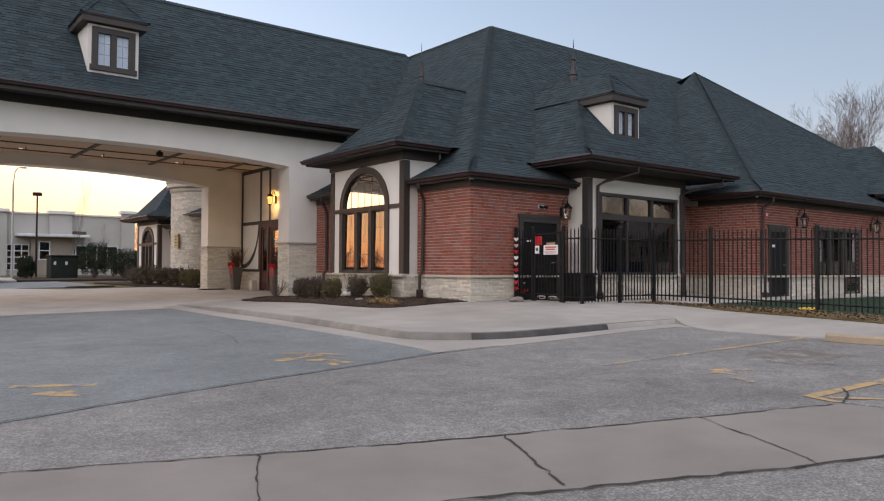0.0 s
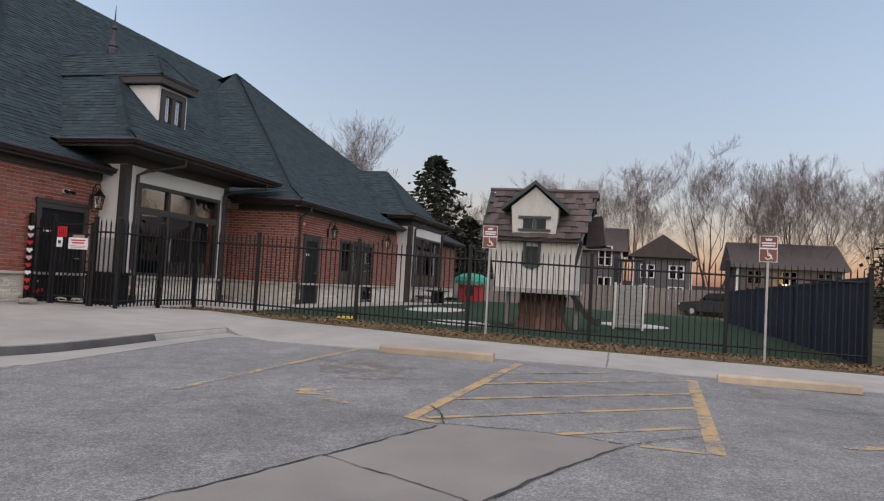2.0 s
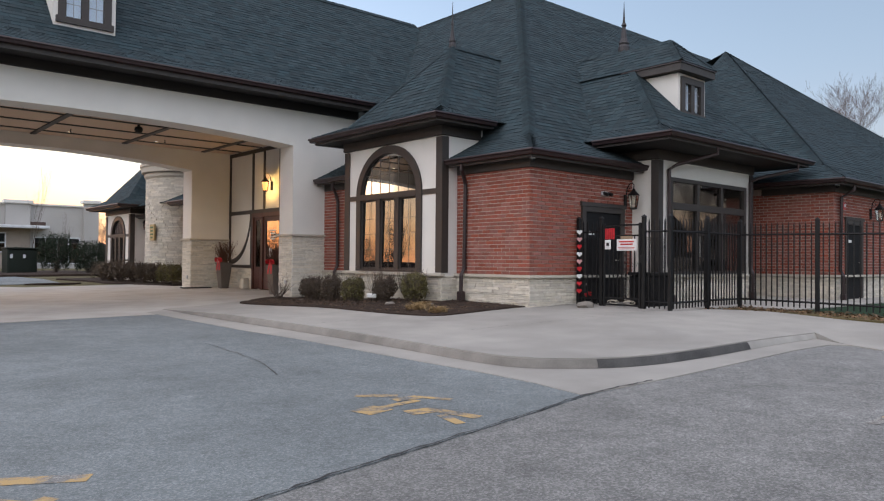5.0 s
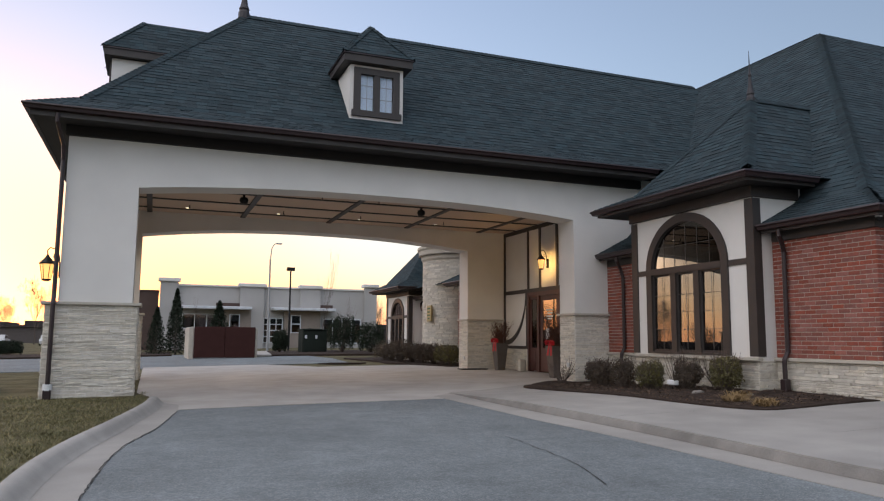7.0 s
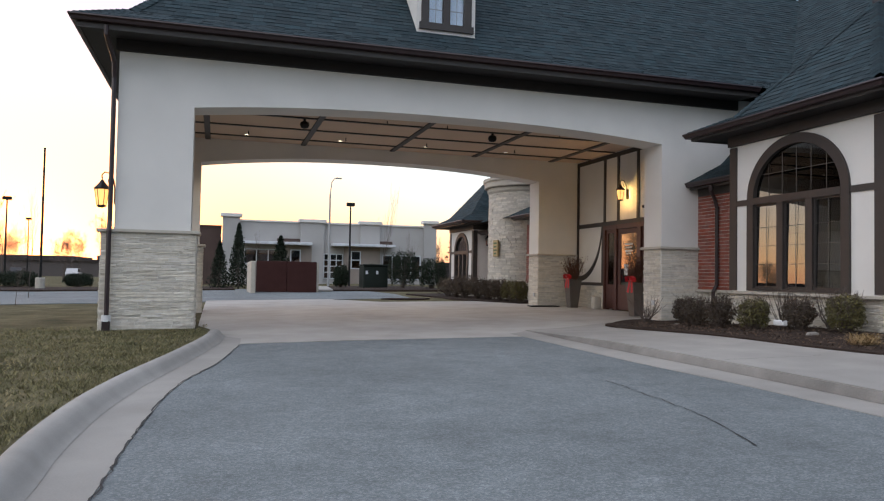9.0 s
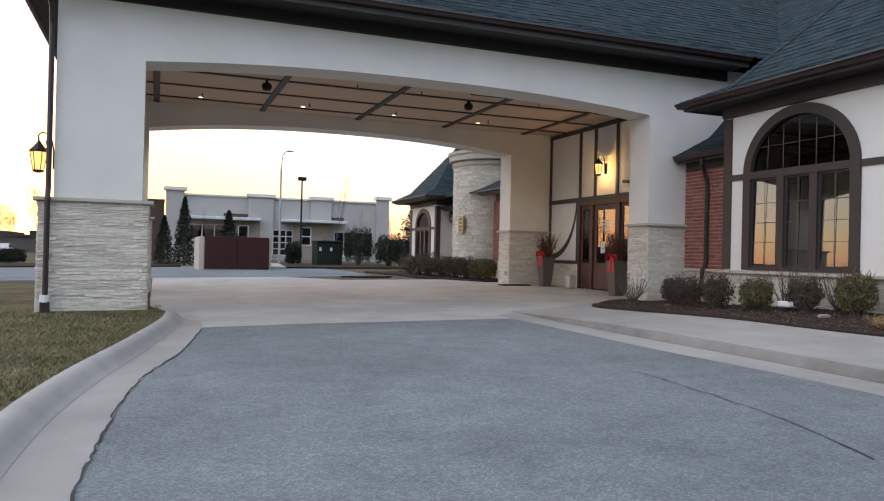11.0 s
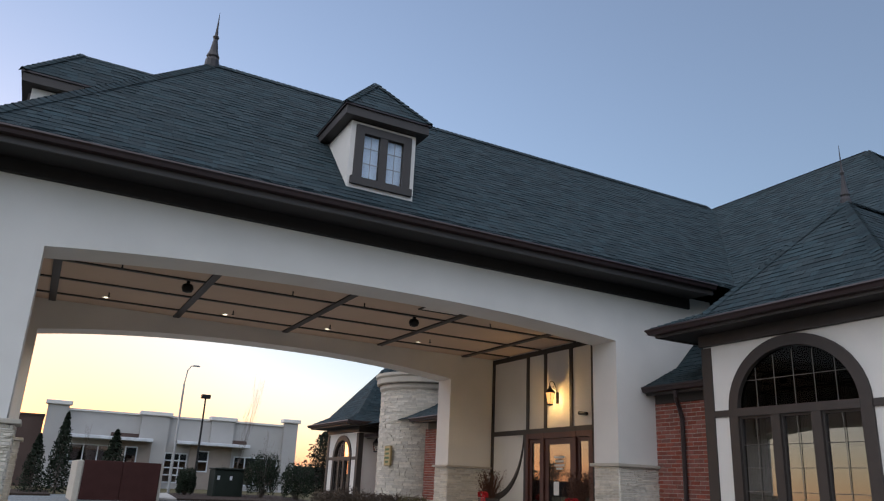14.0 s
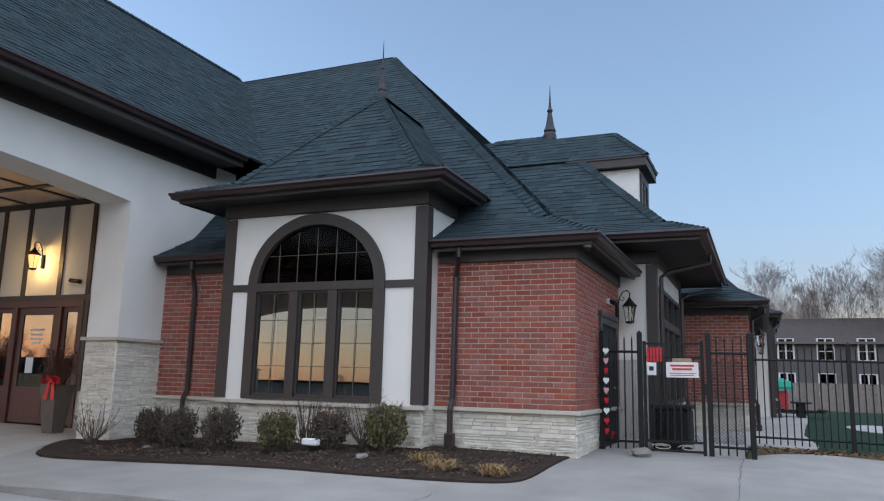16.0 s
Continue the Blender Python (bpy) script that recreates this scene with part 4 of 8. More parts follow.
def canopy_wall(tag, y0, y1, label, spring=ZSP, rise=RISE):
    o = Build()
    o.box(PX0, OX0, y0, y1, 0.2, CTOP)
    o.box(OX1, 12.25, y0, y1, 0.2, CTOP)
    o.box(12.25, 13.6, y0, y1, 4.1, CTOP)
    n = 24
    xm, hw = (OX0 + OX1) / 2, (OX1 - OX0) / 2

    def z(x):
        t = abs((x - xm) / hw)
        return spring + rise * (1 - t ** 2.3)
    xs = [OX0 + (OX1 - OX0) * k / n for k in range(n + 1)]
    for a, c in zip(xs[:-1], xs[1:]):
        o.prism([(a, z(a)), (c, z(c)), (c, CTOP), (a, CTOP)], y0, y1, "y")
    return o.done("wall_" + tag, STUCCO, None, label, False, "structure", "wall")


wf = canopy_wall("canopy_front", CY0, CY0 + CT, "smooth cream stucco canopy front with a shallow arch")
wb = canopy_wall("canopy_back", CY1 - CT, CY1, "smooth cream stucco canopy back with a shallow arch", 4.79, 0.33)
EA, EB = CY0 + CT, CY1 - CT
we = Build().prism([(EA, CTOP)] + [(EA + (EB - EA) * k / 20, 4.35 + 0.30 * (1 - abs(k / 10 - 1) ** 2.3)) for k in range(21)] + [(EB, CTOP)], PX0, PX0 + CT, "x").done("wall_canopy_end", STUCCO, None, "cream stucco canopy end with a shallow arch", False, "structure", "wall")
PS = 2.38                 # top of the pier stone


def pier_stone(parent, x0, x1, y0, y1, faces, seed, single=()):
    """Stone skin round the foot of a pier, 8 cm proud, with a cap."""
    p = 0.045
    core = Build().box(x0 - p + 0.05, x1 + p - 0.05, y0 - p + 0.05, y1 + p - 0.05, 0.1, PS - 0.06)
    core.done("stone_backing", STONE_BACK, parent)
    Build().bev(x0 - p - 0.03, x1 + p + 0.03, y0 - p - 0.03, y1 + p + 0.03, PS - 0.05, PS + 0.015, 0.01).done("stone_cap", CAPSTONE, parent, "pale limestone cap")
    h = PS - 0.06 - 0.2
    e = p - 0.05
    for i, f in enumerate(faces):
        org, u, out, w = {"s": ((x0 - e, y0 - e, 0.2), X, NY, x1 - x0 + 2 * e), "w": ((x0 - e, y1 + e, 0.2), NY, NX, y1 - y0 + 2 * e),
                          "e": ((x1 + e, y0 - e, 0.2), Y, X, y1 - y0 + 2 * e), "n": ((x1 + e, y1 + e, 0.2), NX, Y, x1 - x0 + 2 * e)}[f]
        clad("pierstone", parent, org, u, out, w, h, seed + i, f in single)


pier_stone(wf, -1.58, 0.16, CY0, CY0 + CT, "swe", 101, "s")
pier_stone(wf, OX1, 11.9, CY0, CY0 + CT, "sw", 111, "s")
pier_stone(wb, -1.58, 0.16, CY1 - CT, CY1, "se", 121)
pier_stone(wb, OX1, 12.1, CY1 - CT, CY1, "sw", 131)

# ceiling of the canopy with brown battens
CZ = 5.50
ceil = Build().box(PX0 + 0.05, 12.25, CY0 + 0.05, CY1 - 0.05, CZ, CZ + 0.06)
for xx in (0.22, 2.97, 5.72, 8.44, 11.15):
    ceil.box(xx - 0.075, xx + 0.075, CY0 + CT, CY1 - CT, CZ - 0.035, CZ - 0.002)
ceil_o = ceil.done("ceiling_canopy", mat("canopy_ceiling", (0.56, 0.43, 0.325), (0.50, 0.385, 0.29), 0.9, 1.0, 90, 0.1), None, "cream panelled canopy ceiling with dark battens", False, "structure", "ceiling")
ceil_o.data.materials.append(TRIM)
for i, p in enumerate(ceil_o.data.polygons):
    if i >= 6:
        p.material_index = 1
bt = Build()
for yy in (23.85, 25.37, 26.9, 28.45):
    bt.box(PX0 + 0.06, 12.19, yy - 0.042, yy + 0.042, CZ - 0.03, CZ - 0.001)
bt.done("trim_battens", TRIM, None, "dark brown ceiling battens", False, "structure", "trim")
SPOT = glow("downlight_glow", (1.0, 0.82, 0.52), 3.0)
dl = thing("downlight", "small lit recessed ceiling lamp with a white ring", "downlight", 1.27, 28.2, CZ, "canopy downlights")
part("ring", Build().lathe([(0.055, CZ - 0.012), (0.08, CZ - 0.012), (0.085, CZ - 0.001), (0.055, CZ - 0.001)], 1.27, 28.2, 16), STUCCO, dl)
part("lens", Build().lathe([(0.001, CZ - 0.016), (0.048, CZ - 0.016), (0.054, CZ - 0.011)], 1.27, 28.2, 16), SPOT, dl)
for xx in (3.92, 6.5, 9.1):
    copy_thing(dl, Matrix.Translation((xx, 28.2, CZ)))
for xx in (1.27, 3.92, 6.5, 9.1):
    dlamp = new("downlight_lamp", bpy.data.lights.new("downlight_lamp", "SPOT"))
    dlamp.data.energy, dlamp.data.color, dlamp.data.spot_size, dlamp.data.spot_blend, dlamp.data.shadow_soft_size = 120, (1.0, 0.70, 0.42), radians(120), 0.6, 0.06
    dlamp.location = (xx, 28.2, CZ - 0.03)
sp = thing("ceiling_speaker", "black ball-shaped speaker hanging below the ceiling", "speaker", 2.58, 25.45, CZ, "canopy speakers")
part("bracket", Build().box(2.55, 2.61, 25.42, 25.48, CZ - 0.08, CZ - 0.001), BLACK_METAL, sp)
part("body", Build().lathe([(0.03, CZ - 0.26), (0.09, CZ - 0.24), (0.12, CZ - 0.17), (0.10, CZ - 0.10), (0.04, CZ - 0.075)], 2.58, 25.45, 14), BLACK_METAL, sp, smooth=True)
copy_thing(sp, Matrix.Translation((7.6, 25.4, CZ)))
HX, HY = 7.85, 24.35
hat = thing("ceiling_hatch", "square access hatch with a brown frame", "hatch", HX, HY, CZ)
hb = Build()
for q in ((HX - 0.5, HX + 0.5, HY - 0.35, HY - 0.31), (HX - 0.5, HX + 0.5, HY + 0.31, HY + 0.35), (HX - 0.5, HX - 0.46, HY - 0.309, HY + 0.309), (HX + 0.46, HX + 0.5, HY - 0.309, HY + 0.309)):
    hb.box(*q, CZ - 0.03, CZ - 0.001)
part("frame", hb, TRIM, hat)
part("panel", Build().box(HX - 0.459, HX + 0.459, HY - 0.309, HY + 0.309, CZ - 0.015, CZ - 0.001), STUCCO, hat)
spr = thing("sprinkler", "small ceiling sprinkler head", "sprinkler", 1.3, 25.0, CZ, "canopy sprinklers")
part("head", Build().lathe([(0.02, CZ - 0.10), (0.035, CZ - 0.09), (0.012, CZ - 0.07), (0.015, CZ - 0.001)], 1.3, 25.0, 8), COPPER, spr)
for xx, yy in ((4.6, 25.0), (6.2, 25.0), (9.4, 25.0), (1.3, 27.7), (4.0, 27.7), (6.4, 27.7), (9.2, 27.7)):
    copy_thing(spr, Matrix.Translation((xx, yy, CZ)))

# entrance wall with half-timbering
DX = 12.2
DY0, DY1, DZT = 24.72, 27.5, 3.26
ewo = Build().prism([(CY0 + 0.1, 0.3), (DY0, 0.3), (DY0, DZT), (DY1, DZT), (DY1, 0.3), (CY1 - 0.1, 0.3), (CY1 - 0.1, CZ), (CY0 + 0.1, CZ)], DX, DX + 0.3, "x").done("wall_entrance", STUCCO, None, "cream stucco entrance wall with dark half-timber boards", False, "structure", "wall")
tb = Build()
t0, t1 = DX - 0.03, DX - 0.001
tb.box(t0 - 0.004, t1, CY0 + CT, CY1 - CT, CZ - 0.16, CZ - 0.031)
tb.box(t0 - 0.004, t1, CY0 + CT, CY1 - CT, 3.25, 3.38)
for yy in (29.24, 27.46, 26.64, 25.54, 24.68):
    tb.box(t0, t1, yy - 0.06, yy + 0.06, 3.38, CZ - 0.16)
for yy in (29.24, 27.56, 24.66):
    tb.box(t0, t1, yy - 0.06, yy + 0.06, ST, 3.25)
tb.box(t0, t1, 27.62, 29.18, ST + 0.0, ST + 0.10)
tb.box(t0, t1, CY0 + CT, 24.60, ST + 0.0, ST + 0.10)
for sgn, ya, yb in ((1, 29.15, 27.64), (-1, 23.1, 24.6)):
    n = 10
    for k in range(n):
        f0, f1 = k / n, (k + 1) / n
        q = []
        for f, e in ((f0, 0), (f1, 0), (f1, 1), (f0, 1)):
            yy = ya + (yb - ya) * math.sin(f * math.pi / 2)
            zz = ST + 0.12 + 1.72 * (1 - math.cos(f * math.pi / 2))
            q.append((yy, zz + (0.17 if e else 0)))
        tb.prism(q, t0 + 0.003, t1, "x")
tb.done("trim_timber", TRIM, ewo, "dark brown half-timber boards with a curved brace")
clad("stone", ewo, (DX, CY1 - CT, 0.5), NY, NX, CY1 - CT - 27.62, ST - 0.5, 141)
clad("stone", ewo, (DX, 24.60, 0.5), NY, NX, 24.60 - CY0 - CT, ST - 0.5, 143)
# entrance door with side lights
dr = thing("door_1", "red-brown wooden entrance door with glass and side lights", "door", DX, (DY0 + DY1) / 2, FZ, kind="structure")
fb = Build()
for a, c in ((DY0, DY0 + 0.10), (DY1 - 0.10, DY1), (25.36, 25.48), (26.70, 26.82)):
    fb.box(DX - 0.04, DX + 0.14, a, c, FZ - 0.02, DZT - 0.001)
part("frame", fb, WOOD_DOOR, dr)
part("head", Build().box(DX - 0.035, DX + 0.13, DY0 + 0.101, DY1 - 0.101, DZT - 0.14, DZT - 0.002), WOOD_DOOR, dr)


def glazed(name, y0, y1, z0, z1, rail, low):
    b = Build()
    b.box(DX + 0.01, DX + 0.06, y0, y0 + rail, z0, z1)
    b.box(DX + 0.01, DX + 0.06, y1 - rail, y1, z0, z1)
    b.box(DX + 0.01, DX + 0.06, y0 + rail, y1 - rail, z0, z0 + low)
    b.box(DX + 0.01, DX + 0.06, y0 + rail, y1 - rail, z1 - rail, z1)
    leaf = part(name, b, WOOD_DOOR, dr)
    o = Build().box(DX + 0.03, DX + 0.036, y0 + rail - 0.01, y1 - rail + 0.01, z0 + low - 0.01, z1 - rail + 0.01).done("pane", PANE, leaf)
    if low > 0.4:
        Build().bev(DX - 0.002, DX + 0.012, y0 + rail + 0.08, y1 - rail - 0.08, z0 + 0.12, z0 + low - 0.10, 0.006).done("panel", WOOD_DOOR, leaf)
    return leaf


leaf = glazed("leaf", 25.49, 26.69, FZ + 0.02, DZT - 0.15, 0.15, 0.75)
hd = Build().tube([(DX - 0.06, 25.62, 1.45), (DX - 0.07, 25.62, 1.65), (DX - 0.06, 25.62, 1.85)], 0.015, 8)
hd.box(DX - 0.06, DX + 0.012, 25.61, 25.63, 1.46, 1.48).box(DX - 0.06, DX + 0.012, 25.61, 25.63, 1.82, 1.84)
hd.done("handle", BLACK_METAL, leaf)
glazed("side_light", 24.83, 25.35, FZ + 0.02, DZT - 0.15, 0.10, 0.75)
glazed("side_light", 26.83, 27.39, FZ + 0.02, DZT - 0.15, 0.10, 0.75)
note = thing("door_notice", "small white paper notice stuck on the door glass", "notice", DX, 26.5, 2.0)
part("sheet", Build().box(DX + 0.022, DX + 0.026, 26.12, 26.34, 1.72, 2.05), mat("white_paper", (0.75, 0.75, 0.74), None, 0.8, 3, 40, 0.0), note)
decal = thing("door_decal", "pale lettering bars stuck on the door glass", "decal", DX, 26.4, 2.5)
for k, (w, zz) in enumerate(((0.42, 2.62), (0.34, 2.52), (0.40, 2.42), (0.26, 2.34))):
    part("bar", Build().box(DX + 0.022, DX + 0.026, 26.10 - w / 2, 26.10 + w / 2, zz, zz + 0.045), MATS["white_paper"], decal)

# round stone tower and the wall beyond
tw = Build().lathe([(1.70, 0.3), (1.70, 5.05)], 13.0, 35.1, 40).done("wall_tower", STONE_BACK, None, "round pale stone tower beyond the canopy", False, "structure", "wall")
PIECES.append(("tower", tw, Vector((13.0, 35.1, 0.5)), None, None, 1.70, 4.7, 151, False, ()))
Build().lathe([(1.74, 5.0), (1.80, 5.08), (1.80, 5.2), (1.92, 5.26), (1.92, 5.44), (1.98, 5.5), (1.98, 5.6), (0.2, 5.64)], 13.0, 35.1, 40).done("tower_cornice", CAPSTONE, tw, "pale moulded cornice")
Build().lathe([(1.83, 5.212), (1.86, 5.212), (1.86, 5.252), (1.83, 5.252)], 13.0, 35.1, 40).done("tower_band", TRIM, tw, "dark band under the cornice")
brick_wall("wall_west_far", 12.2, 12.5, 30.05, 33.6, "w", "red brick wall beside the tower", 31)
brick_wall("wall_west_beyond", 12.2, 12.5, 36.6, 37.6, "w", "red brick wall between tower and far bay", 33)
brick_wall("wall_west_end", 12.2, 12.5, 41.0, 42.5, "w", "red brick wall past the far bay", 35)
eaves("eaves_beyond", [(11.45, 33.3), (11.45, 31.15)], 0.74, ME, 0.17, 3.88)
eaves("eaves_far", [(11.65, 37.7), (11.65, 36.4)], 0.5, 3.60, 0.17, 3.52)


plq = thing("wall_plaque", "small gilt plaque with green bars on the round tower", "plaque", 11.24, 34.6, 2.75)
part("plate", Build().bev(11.26, 11.34, 34.36, 34.84, 2.42, 3.08, 0.01), mat("gilt_plate", (0.40, 0.31, 0.14), (0.32, 0.25, 0.11), 0.5, 4, 40, 0.05), plq)
for zz, ww in ((2.92, 0.34), (2.78, 0.28), (2.64, 0.36), (2.51, 0.24)):
    part("lettering_bar", Build().box(11.254, 11.259, 34.6 - ww / 2, 34.6 + ww / 2, zz, zz + 0.07), mat("green_letter", (0.06, 0.12, 0.05), None, 0.6, 4, 40, 0.0), plq)


# ---------------------------------------------------------------- dormers and finials
GRID_PALE = mat("pale_window_grid", (0.30, 0.32, 0.35), None, 0.5, 5, 50, 0.0)
BLIND = mat("pale_blue_blind", (0.66, 0.76, 0.86), (0.60, 0.70, 0.80), 0.8, 2, 30, 0.0)


def dormer(name, m, label, H=1.44, rise=1.10, W=0.69):
    """Built facing -y with its front foot at the origin, then set by m."""
    t = new(name)
    t.matrix_basis = m
    tagged(t, label, "dormer", "roof dormers", "structure")
    D = 1.03 * H + 0.1

    def put(nm, b, mt):
        return b.done(nm, mt, t)
    b = Build()
    b.box(-W, -W + 0.14, 0, 0.12, 0, H).box(W - 0.14, W, 0, 0.12, 0, H).box(-W + 0.14, W - 0.14, 0, 0.12, 0, 0.17).box(-W + 0.14, W - 0.14, 0, 0.12, H - 0.08, H)
    for s in (-1, 1):
        b.prism([(0.12, 0.0), (D, H), (0.12, H)], s * W - 0.06 * (s + 1), s * W - 0.06 * (s - 1), "x")
    b.box(-W + 0.12, W - 0.12, 0.5, 0.6, 0.3, H)
    put("cheeks", b, STUCCO)
    f = Build()
    f.box(-W + 0.1, -W + 0.27, -0.05, 0.08, 0.281, H - 0.07).box(W - 0.27, W - 0.1, -0.05, 0.08, 0.281, H - 0.07).box(-0.08, 0.08, -0.04, 0.07, 0.281, H - 0.231)
    f.box(-W + 0.271, W - 0.271, -0.05, 0.08, H - 0.23, H - 0.07).box(-W + 0.05, W - 0.05, -0.07, 0.08, 0.13, 0.28)
    put("window_frame", f, TRIM)
    g = (W - 0.35) / 2
    for s in (-(W - 0.19) / 2, (W - 0.19) / 2):
        put("pane", Build().box(s - g, s + g, 0.02, 0.026, 0.28, H - 0.22), PANE_CLEAR).visible_shadow = False
        put("blind", Build().box(s - g, s + g, 0.06, 0.066, 0.26, H - 0.2), BLIND)
        put("glazing_bars", Build().box(s - 0.005, s + 0.005, 0.006, 0.014, 0.28, H - 0.23).box(s - g, s - 0.009, 0.006, 0.014, 0.28 + (H - 0.5) * 0.34, 0.295 + (H - 0.5) * 0.34).box(s + 0.009, s + g, 0.006, 0.014, 0.28 + (H - 0.5) * 0.34, 0.295 + (H - 0.5) * 0.34).box(s - g, s - 0.009, 0.006, 0.014, 0.28 + (H - 0.5) * 0.68, 0.295 + (H - 0.5) * 0.68).box(s + 0.009, s + g, 0.006, 0.014, 0.28 + (H - 0.5) * 0.68, 0.295 + (H - 0.5) * 0.68), GRID_PALE)
    put("apron_board", Build().box(-W - 0.02, W + 0.02, -0.04, 0.0, -0.07, -0.005), TRIM)
    e = Build()
    O, zt = 0.19, H + 0.02
    e.prism([(-W - O, -O), (W + O, -O), (W + O, D + 0.2), (-W - O, D + 0.2)], zt, zt + 0.18, "z")
    put("eaves", e, TRIM)
    put("eaves_edge", Build().prism([(-W - O - 0.03, -O - 0.03), (W + O + 0.03, -O - 0.03), (W + O + 0.03, D + 0.2), (-W - O - 0.03, D + 0.2)], zt + 0.181, zt + 0.215, "z"), GUTTER)
    base, tiles = Build(), Build()
    pr = [(0, zt + 0.22), (W + O + 0.03, zt + 0.22 + rise)]
    q = W + O + 0.03
    roof_face(base, tiles, (-q, -O - 0.03), (q, -O - 0.03), (0, 1), pr, 1, 1, 71)
    roof_face(base, tiles, (-q, 3.0), (-q, -O - 0.03), (1, 0), pr, 0, 1, 72)
    roof_face(base, tiles, (q, -O - 0.03), (q, 3.0), (-1, 0), pr, 1, 0, 73)
    caps(tiles, (-q, -O - 0.03, pr[0][1]), (0, q - O - 0.03, pr[1][1]), 1, 0.1)
    caps(tiles, (q, -O - 0.03, pr[0][1]), (0, q - O - 0.03, pr[1][1]), 2, 0.1)
    r = put("dormer_roof", base, SHINGLE_BASE)
    tagged(tiles.done("shingles", SHINGLE, r), kind="stuff")
    return t


dormer("dormer_south", Matrix.Translation((5.40, 22.64, 7.01)), "cream stucco dormer with a brown twin window on the canopy roof")
dormer("dormer_west", Matrix.Translation((-0.84, 26.2, 7.05)) @ Matrix.Rotation(radians(-90), 4, "Z"), "cream stucco dormer at the canopy's end", 1.76)
dormer("dormer_bay", Matrix.Translation((17.70, 14.04, 5.24)), "cream stucco dormer over the wide window bay", 1.24, 0.86, 0.64)


def finial(x, y, z, s=1.0, tall=1.0):
    t = thing("roof_finial", "slender aged copper spire finial on the roof peak", "finial", x, y, z, "roof finials")
    part("base", Build().lathe([(0.17 * s, z - 0.25 * tall), (0.16 * s, z + 0.05 * tall), (0.13 * s, z + 0.12 * tall), (0.15 * s, z + 0.16 * tall), (0.10 * s, z + 0.30 * tall), (0.05 * s, z + 0.62 * tall)], x, y, 10), COPPER, t)
    part("spike", Build().lathe([(0.05 * s, z + 0.621 * tall), (0.075 * s, z + 0.68 * tall), (0.04 * s, z + 0.75 * tall), (0.025 * s, z + 0.9 * tall), (0.004, z + 1.35 * tall)], x, y, 8), COPPER, t)


finial(2.46, 26.2, 10.83)
finial(13.42, 18.54, 7.38, 0.62, 0.90)
finial(17.88, 16.26, 7.70)

# ---------------------------------------------------------------- doors and fittings on the building
def steel_door(name, x0, x1, y, z1, label):
    """A plain outward door that faces -y in a brown frame."""
    t = thing(name, label, "door", (x0 + x1) / 2, y, FZ, kind="structure")
    f = Build().box(x0 - 0.05, x0 + 0.09, y - 0.05, y + 0.12, FZ - 0.1, z1).box(x1 - 0.09, x1 + 0.05, y - 0.05, y + 0.12, FZ - 0.1, z1).box(x0 + 0.09, x1 - 0.09, y - 0.05, y + 0.12, z1 - 0.12, z1)
    f.box(x0 - 0.09, x1 + 0.09, y - 0.07, y + 0.02, z1 + 0.001, z1 + 0.09)
    part("frame", f, TRIM, t)
    leaf = part("leaf", Build().bev(x0 + 0.092, x1 - 0.092, y - 0.01, y + 0.04, FZ - 0.05, z1 - 0.122, 0.006), DOOR_DARK, t)
    Build().tube([(x1 - 0.2, y - 0.01, 1.72), (x1 - 0.2, y - 0.06, 1.72), (x1 - 0.32, y - 0.06, 1.72)], 0.012, 6).done("handle", CAPSTONE, leaf)
    Build().box(x0 + 0.2, x0 + 0.42, y - 0.014, y - 0.011, 2.28, 2.36).done("door_plate", MATS["white_paper"], leaf, "small white plate")
    return t


steel_door("door_2", GD[0], GD[1] - 0.12, 14.25, 2.92, "dark grey steel door in a brown frame beside the gate")
steel_door("door_3", D2[0], D2[1], 12.03, 2.90, "dark grey steel door of the classroom wing")
# patio doors with windows of the wing
pw = thing("window_wing", "dark window and glazed patio door in brown frames", "window", 26.9, 12.03, FZ, kind="structure")
fb = Build()
for xx in (W2[0], 26.4, 27.4, 27.62, W2[1]):
    fb.box(xx - 0.06, xx + 0.06, 11.98, 12.13, (FZ - 0.1) if xx > 27.5 else ST + 0.001, 2.92)
part("frame", fb, TRIM, pw)
part("head", Build().box(W2[0] - 0.1, W2[1] + 0.1, 11.97, 12.14, 2.921, 3.03), TRIM, pw)
for a, c, z0 in ((W2[0] + 0.061, 26.339, ST), (26.461, 27.339, ST), (27.681, W2[1] - 0.061, FZ)):
    part("pane", Build().box(a, c, 12.05, 12.056, z0 + 0.05, 2.90), PANE, pw)
part("window_sill", Build().box(W2[0], 27.55, 11.93, 12.13, ST - 0.07, ST), CAPSTONE, pw)
part("apron", Build().box(W2[0], 27.55, 12.02, 12.13, 0.4, ST - 0.071), STONE_BACK, pw)

LAMP_GLASS = glass("lantern_glass", (0.9, 0.85, 0.75), 1.35, 0.15)
FLAME = glow("lantern_bulb", (1.0, 0.58, 0.16), 60.0)
AMBER = glow("lit_amber_glass", (1.0, 0.55, 0.16), 1.3)
COLD = mat("unlit_bulb", (0.6, 0.58, 0.5), None, 0.4, 4, 30, 0.0)


